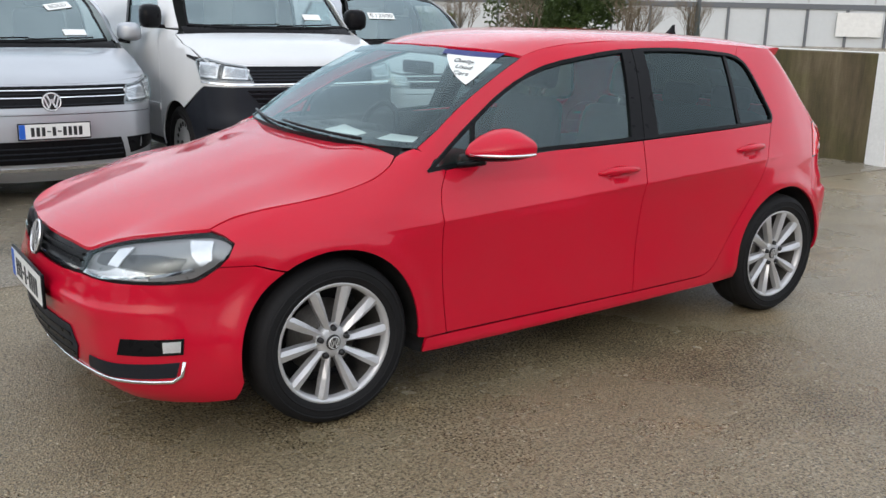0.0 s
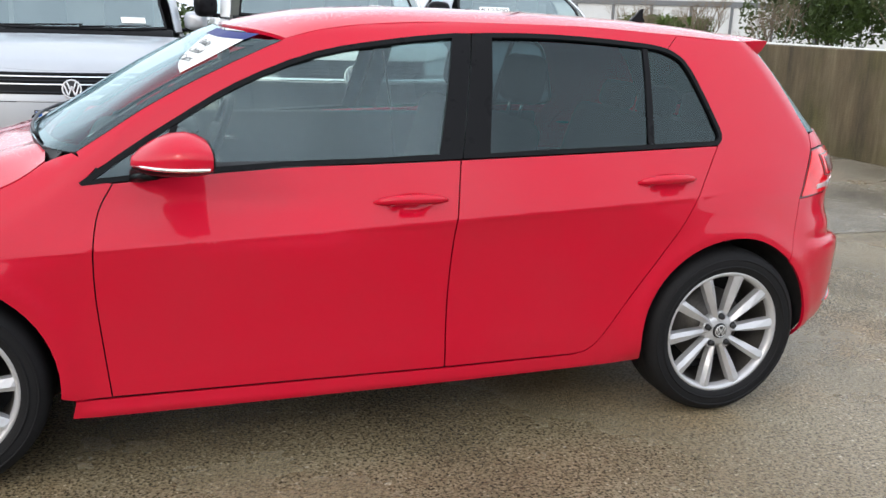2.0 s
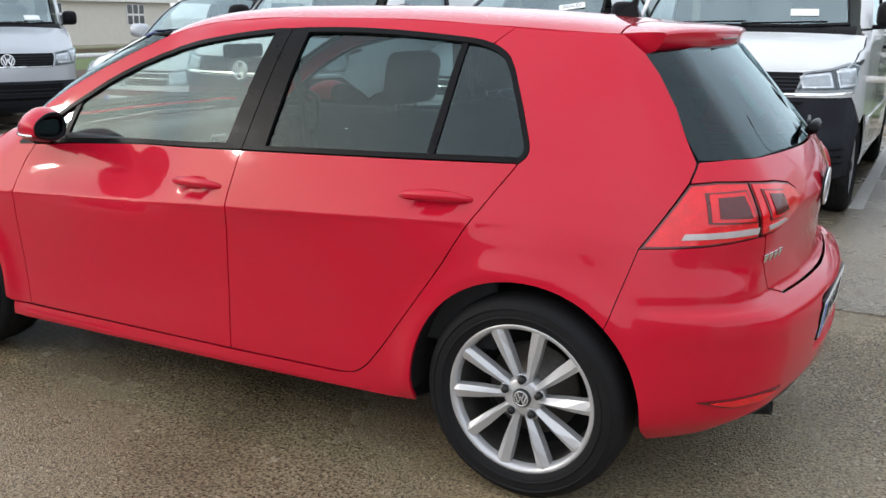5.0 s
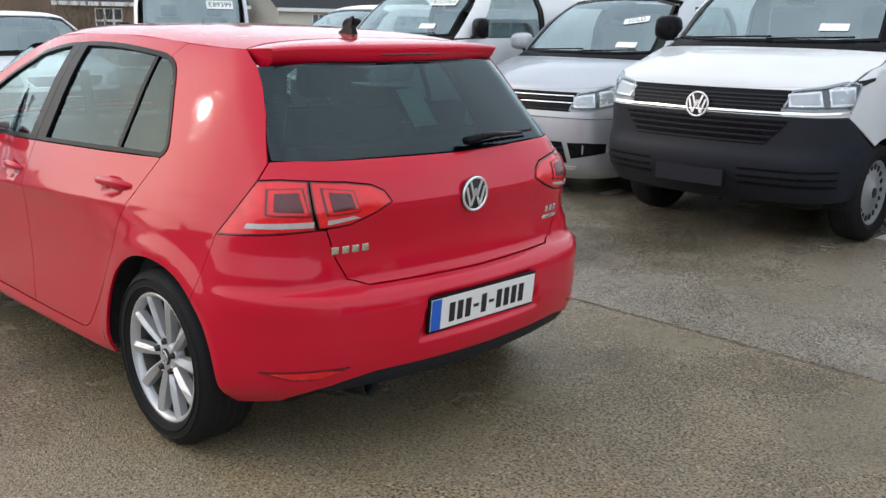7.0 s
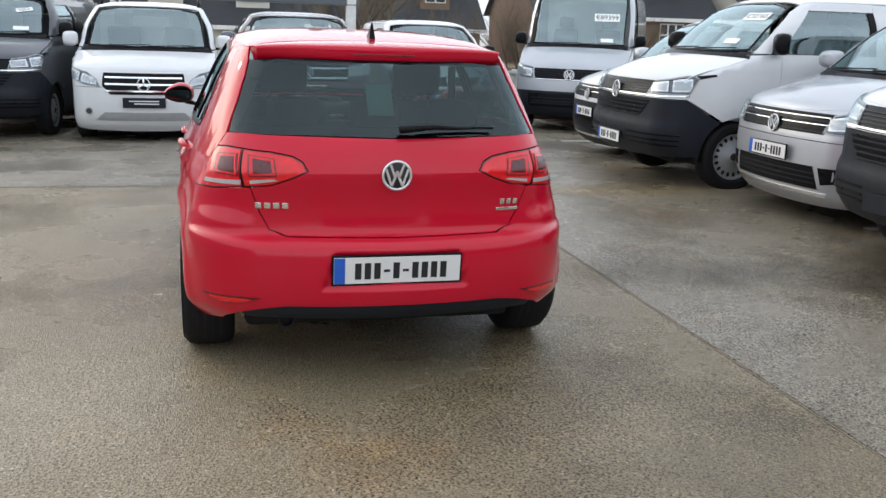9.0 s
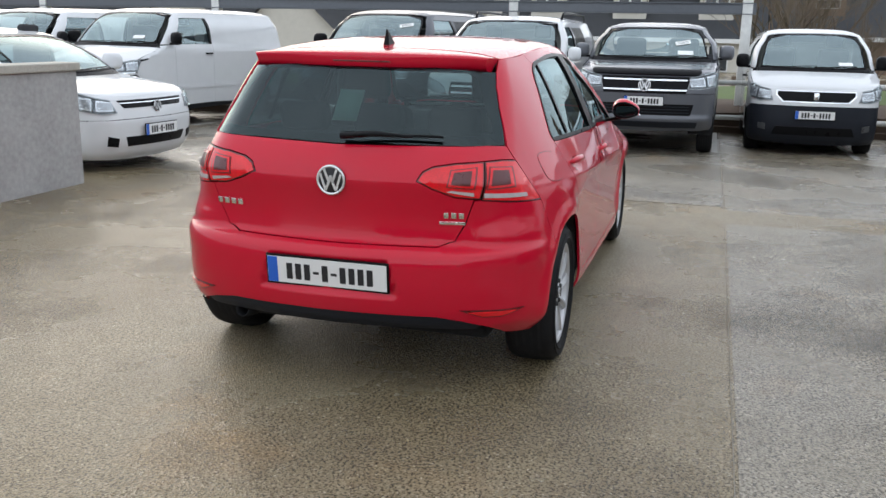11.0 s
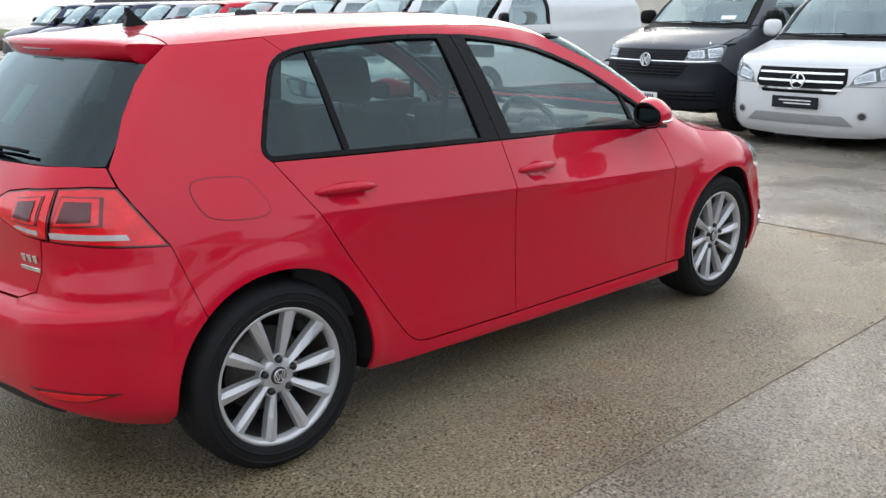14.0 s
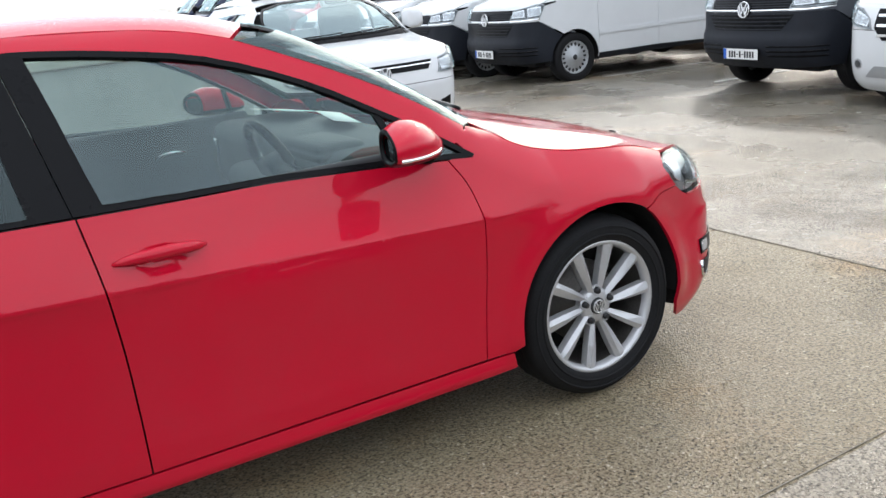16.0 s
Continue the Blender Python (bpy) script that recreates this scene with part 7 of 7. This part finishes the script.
BRICK = simple("house_brick", (0.20, 0.135, 0.095), 0.85, vary=0.3, scale=12, bump=0.4)
CREAM = simple("cream_render", (0.60, 0.57, 0.50), 0.85, vary=0.08, scale=3)
CANOPY = simple("canopy_steel", (0.13, 0.14, 0.155), 0.5, metal=0.3, vary=0.15)
SOIL = simple("soil_bank", (0.075, 0.05, 0.035), 0.9, vary=0.4, scale=12, bump=0.6)
BARK = simple("bark", (0.10, 0.075, 0.055), 0.9, vary=0.3, scale=20, bump=0.4)
TWIG = simple("twig", (0.17, 0.13, 0.095), 0.9, vary=0.3)
LEAF = simple("dark_leaf", (0.055, 0.085, 0.022), 0.7, vary=0.6, scale=2.5)
LEAF2 = simple("hedge_leaf", (0.11, 0.16, 0.04), 0.7, vary=0.5, scale=2.5)
GLASSDARK = simple("house_glass", (0.03, 0.035, 0.04), 0.1, spec=0.8)


def wall_run(name, x0, y0, x1, y1, high, thick, material, label, cap=None):
    """A straight wall between two points on the ground, with a coping if given."""
    a, b = Vector((x0, y0, 0)), Vector((x1, y1, 0))
    length, turn = (b - a).length, math.degrees(math.atan2(y1 - y0, x1 - x0))
    z = min(ground_z(x0, y0), ground_z(x1, y1)) - 0.05
    w = tagged(part(name, box_bm(0, length, -thick / 2, thick / 2, 0, high + 0.05, 0.012), material, where=pose(x0, y0, z, 0, 0, turn), smooth=False), label, "wall", kind="structure")
    if cap:
        part("coping", box_bm(-0.02, length + 0.02, -thick / 2 - 0.035, thick / 2 + 0.035, high + 0.05, high + 0.125, 0.012), cap, w, smooth=False)
    return w


wall_run("wall_stained", -7.08, -1.95, -6.86, -11.0, 1.22, 0.26, BROWNWALL, "brown stained concrete wall with moss streaks")
wall_run("wall_end", -7.035, -1.70, -7.078, -1.945, 1.24, 0.30, WHITEPAINT, "white painted end of the stained wall")
wall_run("wall_parapet", -7.2, 4.36, 1.95, 4.36, 1.06, 0.22, GREYWALL, "grey rendered parapet wall with a stone coping", COPING)
wall_run("wall_white", -13.5, 6.0, -16.5, -26.0, 1.05, 0.25, WHITEPAINT, "white painted low wall behind the ramp")
wall_run("kerb_wall", 12.25, -14.0, 12.25, 30.0, 0.26, 0.20, SOIL, "low soil-stained kerb in front of the grass")


def rail_fence(x0, y0, x1, y1, n, rails, high, label):
    """Posts with horizontal rails between them."""
    a, b = Vector((x0, y0, 0)), Vector((x1, y1, 0))
    f = thing("rail_fence", label, "fence", pose(x0, y0, 0))
    d = b - a
    for i in range(n + 1):
        p = d * (i / n)
        z = ground_z(x0 + p.x, y0 + p.y)
        part("post", box_bm(p.x - 0.055, p.x + 0.055, p.y - 0.055, p.y + 0.055, z, z + high + 0.04, 0.008), RAILWHITE, f, smooth=False)
    side = Vector((-d.y, d.x, 0)).normalized() * 0.065
    for h in rails:
        for i in range(n):
            p, q = d * (i / n), d * ((i + 1) / n)
            zp, zq = ground_z(x0 + p.x, y0 + p.y) + h, ground_z(x0 + q.x, y0 + q.y) + h
            part("rail", tube_bm([p + side + Vector((0, 0, zp)), q + side + Vector((0, 0, zq))], 0.045, 8), RAILWHITE, f)


rail_fence(12.0, -14.0, 12.0, 26.0, 18, (0.30, 0.92), 0.95, "white painted rail fence in front of a grass strip")
rail_fence(-6.55, -11.0, 14.0, -11.6, 9, (0.62,), 0.66, "low white rail along the grass edge")


def canopy():
    """The steel front beam of a shelter on white posts."""
    top = thing("canopy_shelter", "long dark steel beam on tall white posts", "shelter", pose(12.9, 0, 0))
    for y in (-1.95, 2.45, 9.05, 13.5, 17.9, 22.3):
        z = ground_z(12.9, y)
        part("post", box_bm(-0.09, 0.09, y - 0.09, y + 0.09, z, 3.0, 0.01), RAILWHITE, top, smooth=False)
    part("beam", box_bm(-0.06, 0.06, -2.1, 24.0, 1.88, 2.06, 0.01), CANOPY, top, smooth=False)
    part("beam_flange", box_bm(-0.10, 0.10, -2.1, 24.0, 1.865, 1.882), CANOPY, top, smooth=False)
    part("beam_flange", box_bm(-0.10, 0.10, -2.1, 24.0, 2.058, 2.075), CANOPY, top, smooth=False)


canopy()
G = np.array([[(x, y, 0.20 + 0.010 * (x - 12.3) + 0.03 * math.sin(y * 2.3 + x) - (0.12 if x < 12.5 else 0)) for y in np.linspace(-60, 70, 120)] for x in (12.36, 12.9, 13.6, 14.4)])
tagged(part("soil_bank", grid_bm(G, 0.4), SOIL), "bare brown soil bank behind the rail fence", "soil", kind="structure")
sheet_xs = np.linspace(14.3, 19.5, 6)
G = np.array([[(x, y, 0.20 + 0.004 * (x - 12.3) + 0.03 * math.sin(y * 1.7 + x)) for y in np.linspace(-60, 70, 90)] for x in sheet_xs])
tagged(part("verge", grid_bm(G, 0.5), GRASS), "grass bank behind the rail fence", "grass", kind="structure")
G = np.array([[(x, y, 0.06 + 0.02 * math.sin(x * 1.3)) for y in np.linspace(-30, -11.9, 8)] for x in np.linspace(-40, 30, 50)])
tagged(part("verge", grid_bm(G, 0.4), GRASS), "grass strip beyond the low rail", "grass", kind="structure")

# ---------------------------------------------------------------- buildings


def house(x, y, w, d, eave, ridge, turn, walls, dormers, label):
    """A house with a slate roof facing -x: walls, gables, roof planes, dormers, windows, chimney."""
    h = thing("house", label, "house", pose(x, y, -0.35, 0, 0, turn), "terrace of houses")
    part("wall", box_bm(0, d, -w / 2, w / 2, 0, eave + 0.35), walls, h, smooth=False)
    for s in (-1, 1):
        bm = bmesh.new()
        a = [bm.verts.new((px, s * (w / 2 - 0.01), z + 0.35)) for px, z in ((0, eave), (d, eave), (d / 2, ridge))]
        bm.faces.new(a)
        part("gable", bm, walls, h, smooth=False)
    bm = bmesh.new()
    o = 0.35
    for sx, ex in ((-o, d / 2), (d + o, d / 2)):
        ez = eave - (ridge - eave) * o / (d / 2)
        lo = [bm.verts.new((sx, s * (w / 2 + o), ez + 0.35)) for s in (-1, 1)]
        hi = [bm.verts.new((ex, s * (w / 2 + o), ridge + 0.35)) for s in (1, -1)]
        f = bm.faces.new(lo + hi)
    bmesh.ops.solidify(bm, geom=bm.faces[:], thickness=0.18)
    part("roof", bm, SLATE, h, smooth=False)
    ch = part("chimney", box_bm(d / 2 - 0.4, d / 2 + 0.4, w / 2 - 1.1, w / 2 - 0.3, ridge - 0.2, ridge + 1.5, 0.02), BRICK, h, smooth=False)
    part("chimney_pot", lathe_bm([(0.14, 0), (0.12, 0.4), (0.09, 0.4), (0.09, 0)], 12, "z"), BRICK, ch, where=pose(d / 2, w / 2 - 0.7, ridge + 1.5))

    def window(px, py, pz, ww, hh):
        fr = part("window", box_bm(px - 0.06, px + 0.02, py - ww / 2, py + ww / 2, pz, pz + hh), WHITEPAINT, h, smooth=False)
        n = 2 if ww < 1.4 else 3
        for k in range(n):
            for r in range(2):
                gw, gh = ww / n, hh / 2
                part("pane", box_bm(px - 0.075, px - 0.061, py - ww / 2 + gw * k + 0.06, py - ww / 2 + gw * (k + 1) - 0.06, pz + gh * r + 0.06, pz + gh * (r + 1) - 0.06), GLASSDARK, fr, smooth=False)

    for k in range(dormers):
        py = -w / 2 + w * (k + 0.5) / dormers
        t = 0.32
        px, pz = d / 2 * t, eave + (ridge - eave) * t + 0.35
        bm = box_bm(px - 0.4, px + 2.2, py - 0.85, py + 0.85, pz - 0.5, pz + 1.15)
        part("dormer", bm, walls, h, smooth=False)
        bm = bmesh.new()
        pts = [(py - 1.1, pz + 1.05), (py, pz + 2.0), (py + 1.1, pz + 1.05)]
        A = [bm.verts.new((px - 0.65, q[0], q[1])) for q in pts]
        B = [bm.verts.new((px + 3.0, q[0], q[1])) for q in pts]
        for i in range(2):
            bm.faces.new((A[i], A[i + 1], B[i + 1], B[i]))
        bm.faces.new(A)
        part("dormer_roof", bm, SLATE, h, smooth=False)
        bm = bmesh.new()
        bm.faces.new([bm.verts.new((px - 0.66, q[0] * 0.9 + py * 0.1, q[1] - 0.12)) for q in pts])
        part("dormer_gable", bm, WHITEPAINT, h, smooth=False)
        window(px - 0.42, py, pz + 0.05, 1.2, 0.95)
        window(0.0, py, eave - 1.45, 1.5, 1.3)
    part("fascia", box_bm(-o - 0.04, -o + 0.03, -w / 2 - o, w / 2 + o, eave - 0.05, eave + 0.16), WHITEPAINT, h, smooth=False)
    return h


for i, (y, w, e, r, m, dn) in enumerate(((-36, 13, 2.6, 6.4, CREAM, 2), (-22.5, 11, 2.7, 6.6, BRICK, 2), (-9.2, 9.6, 1.7, 5.3, BRICK, 2), (3.0, 13, 1.5, 4.6, CREAM, 3), (33.5, 14, 2.4, 6.4, CREAM, 3), (50, 16, 2.4, 6.4, CREAM, 3), (68, 16, 2.4, 6.4, CREAM, 3), (86, 16, 2.4, 6.4, CREAM, 3), (104, 16, 2.4, 6.4, CREAM, 3))):
    house(43 + 1.2 * (i % 3), y, w, 9.5, e, r, 0 if i % 4 else 3, m, dn, ("cream rendered" if m is CREAM else "brown brick") + " house with slate roof and dormers")

house(44, 17.7, 8, 5.4, 1.45, 3.9, 90, CREAM, 0, "cream rendered house with its gable to the yard")
house(44, 10.6, 8, 5.6, 1.35, 3.7, 90, CREAM, 0, "cream rendered house with a steep slate gable")
house(52, 17.0, 9, 8.0, 3.3, 6.0, 0, CREAM, 1, "pale rendered house behind the gables")
house(45, 24.8, 8, 5.4, 1.5, 4.0, 90, CREAM, 0, "cream rendered house with its gable to the yard")
WOOD = simple("garden_fence_wood", (0.16, 0.12, 0.085), 0.85, vary=0.35, scale=5, bump=0.3)
wall_run("garden_fence", 25.0, 6.0, 25.0, 60.0, 0.75, 0.08, WOOD, "weathered wooden garden fence below the houses")
wall_run("garden_fence", 25.5, -30.0, 25.5, -2.0, 0.55, 0.08, WOOD, "weathered wooden garden fence below the brick houses")


def warehouse():
    b = thing("warehouse", "large pale grey clad warehouse with a dark lower band", "building", pose(-62, -40, -0.3, 0, 0, 50))
    part("wall", box_bm(-2, 0, -45, 45, 0, 13), CLADDING, b, smooth=False)
    for k in range(19):
        part("panel_joint", box_bm(0.0, 0.05, -45 + 5 * k - 0.06, -45 + 5 * k + 0.06, 3.6, 13), STEEL, b, smooth=False)
    part("dark_band", box_bm(0.0, 0.12, -45, 45, 3.1, 3.5), CANOPY, b, smooth=False)
    for k in range(30):
        part("stanchion", box_bm(0.0, 0.15, -45 + 3 * k - 0.1, -45 + 3 * k + 0.1, 0, 3.1), CANOPY, b, smooth=False)
    part("sign_board", box_bm(0.2, 0.3, 2.2, 5.6, 1.1, 2.9), WHITEPAINT, b, smooth=False)
    part("red_downpipe", box_bm(0.06, 0.2, 9.8, 10.0, 3.5, 13), REDINK, b, smooth=False)


warehouse()
b = thing("office_block", "low white rendered building with small windows", "building", pose(-40, -62, -0.3, 0, 0, 62))
part("wall", box_bm(-8, 0, -11, 11, 0, 7.0), WHITEPAINT, b, smooth=False)
for k in range(4):
    part("window", box_bm(0.0, 0.05, -9 + 5.2 * k, -7.8 + 5.2 * k, 3.6, 5.2), GLASSDARK, b, smooth=False)
part("roof", box_bm(-8.3, 0.3, -11.3, 11.3, 7.0, 7.25), SLATE, b, smooth=False)


def lamp_post(x, y, high, material=CANOPY):
    p = thing("lamp_post", "slender dark street lamp post", "street lamp", pose(x, y, ground_z(x, y)), "street lamps")
    part("pole", tube_bm([(0, 0, 0), (0, 0, high * 0.3), (0, 0, high)], [0.11, 0.09, 0.06], 10), material, p)
    part("arm", tube_bm([(0, 0, high), (0.5, 0.2, high + 0.15), (1.0, 0.4, high + 0.18)], 0.04, 8), material, p)
    part("lantern", box_bm(0.85, 1.35, 0.3, 0.55, high + 0.10, high + 0.22, 0.03), STEEL, p)


lamp_post(-10.5, -24.0, 9)
lamp_post(-26.0, -20.5, 9)
lamp_post(-31.0, -35.0, 10)

# ---------------------------------------------------------------- plants


def bare_shrub(x, y, high, spread, seed, leafy=False):
    """A leafless shrub: stems that fork into ever finer twigs."""
    rng = random.Random(seed)
    s = thing("bare_shrub", "leafless brown shrub with fine twigs", "shrub", pose(x, y, ground_z(x, y)), "bare shrubs")
    wood, fine = [], []

    def grow(p, d, length, r, level):
        q = p + d * length
        mid = p + d * length * 0.5 + Vector((rng.uniform(-1, 1), rng.uniform(-1, 1), 0)) * length * 0.06
        (wood if level < 2 else fine).append((p, mid, q, r))
        if level < 5:
            for _ in range(3 if level < 4 else 4):
                nd = (d + Vector((rng.uniform(-1, 1), rng.uniform(-1, 1), rng.uniform(-0.25, 0.75))) * 0.62).normalized()
                grow(p.lerp(q, rng.uniform(0.45, 1.0)), nd, length * rng.uniform(0.55, 0.8), r * 0.55, level + 1)

    for _ in range(5):
        d = Vector((rng.uniform(-1, 1) * spread, rng.uniform(-1, 1) * spread, 1)).normalized()
        grow(Vector((rng.uniform(-0.3, 0.3), rng.uniform(-0.3, 0.3), 0)), d, high * 0.33, high * 0.012, 0)

    def sticks(items, sides):
        vs, fs = [], []
        for p, m, q, r in items:
            base = len(vs)
            for c, rr in ((p, r), (m, r * 0.8), (q, r * 0.55)):
                for k in range(sides):
                    a = 2 * math.pi * k / sides
                    vs.append((c.x + rr * math.cos(a), c.y + rr * math.sin(a), c.z))
            for lvl in range(2):
                for k in range(sides):
                    j = (k + 1) % sides
                    fs.append((base + lvl * sides + k, base + lvl * sides + j, base + (lvl + 1) * sides + j, base + (lvl + 1) * sides + k))
        me = bpy.data.meshes.new("sticks")
        me.from_pydata(vs, [], fs)
        return me

    part_of("stem", sticks(wood, 5), BARK, s)
    tagged(part_of("twig", sticks(fine, 3), TWIG, s), kind="stuff")


def leaf_clump(name, x, y, wx, wy, high, turn, count, material, label, category, trunk=False):
    """A hedge or evergreen: many small leaves with an uneven outline, round dark branches."""
    rng = random.Random(int(x * 7 + y * 13))
    h = thing(name, label, category, pose(x, y, ground_z(x, y), 0, 0, turn))
    vs, fs = [], []
    lumps = [(rng.uniform(-wx, wx) * 0.8, rng.uniform(-wy, wy) * 0.8, high * rng.uniform(0.45, 0.85), rng.uniform(0.25, 0.5) * min(high, wx + wy)) for _ in range(14)]
    for i in range(count):
        if trunk:
            cx, cy, cz, cr = rng.choice(lumps)
            v = Vector((rng.gauss(0, 1), rng.gauss(0, 1), rng.gauss(0, 1))).normalized() * cr * rng.uniform(0.7, 1.05)
            c = Vector((cx, cy, cz)) + v
        else:
            c = Vector((rng.uniform(-wx, wx), rng.uniform(-wy, wy), high * rng.uniform(0.02, 1.0)))
            c += Vector((rng.gauss(0, 1), rng.gauss(0, 1), rng.gauss(0, 1))) * 0.08
        if c.z < 0.02:
            continue
        sz = rng.uniform(0.06, 0.13) * (1.4 if trunk else 1.0)
        d1 = Vector((rng.gauss(0, 1), rng.gauss(0, 1), rng.gauss(0, 1))).normalized()
        d2 = d1.orthogonal().normalized()
        k = len(vs)
        vs += [tuple(c - d1 * sz), tuple(c + d2 * sz * 0.45), tuple(c + d1 * sz), tuple(c - d2 * sz * 0.45)]
        fs.append((k, k + 1, k + 2, k + 3))
    me = bpy.data.meshes.new("leaves")
    me.from_pydata(vs, [], fs)
    tagged(part_of("leaf", me, material, h), kind="stuff")
    for k in range(6):
        a = rng.uniform(-wx, wx) * 0.7
        part("branch", tube_bm([(a, 0, 0), (a + rng.uniform(-0.4, 0.4), rng.uniform(-wy, wy) * 0.5, high * 0.45), (a + rng.uniform(-0.8, 0.8), rng.uniform(-wy, wy) * 0.7, high * 0.85)], [0.06, 0.045, 0.02], 6), BARK, h)


for i, (x, y, hh) in enumerate(((-18.5, -26, 3.6), (-16.5, -27.5, 3.1), (-20.5, -24.5, 3.3), (-24.5, -22.5, 3.9), (-26.5, -21.0, 3.4), (-12.5, -29.5, 3.0), (-29.0, -26.0, 3.6), (-8.5, -27.0, 2.8), (-5.0, -29.0, 2.7))):
    bare_shrub(x, y, hh, 0.55, 40 + i)
leaf_clump("hedge", -22.0, -34.0, 4.5, 0.8, 1.7, 40, 9000, LEAF2, "clipped green hedge in front of the buildings", "hedge")
leaf_clump("evergreen_tree", -27.5, -30.0, 3.2, 2.2, 4.2, 30, 9000, LEAF, "dark evergreen tree with an uneven crown", "tree", True)
leaf_clump("hedge", 4.0, -15.5, 9.0, 0.9, 1.5, 0, 12000, LEAF, "dark shrub hedge beyond the low rail", "hedge")
for i, (x, y, hh) in enumerate(((20.0, -2.9, 5.2), (21.5, -4.0, 5.6), (16.0, -6.5, 3.4), (17.0, -4.5, 3.2), (16.2, -9.2, 3.0), (18.0, 3.5, 2.8), (17.5, 7.0, 2.6))):
    bare_shrub(x, y, hh, 0.6, 70 + i)

# ---------------------------------------------------------------- the vehicles
red_hatchback()
car_park()
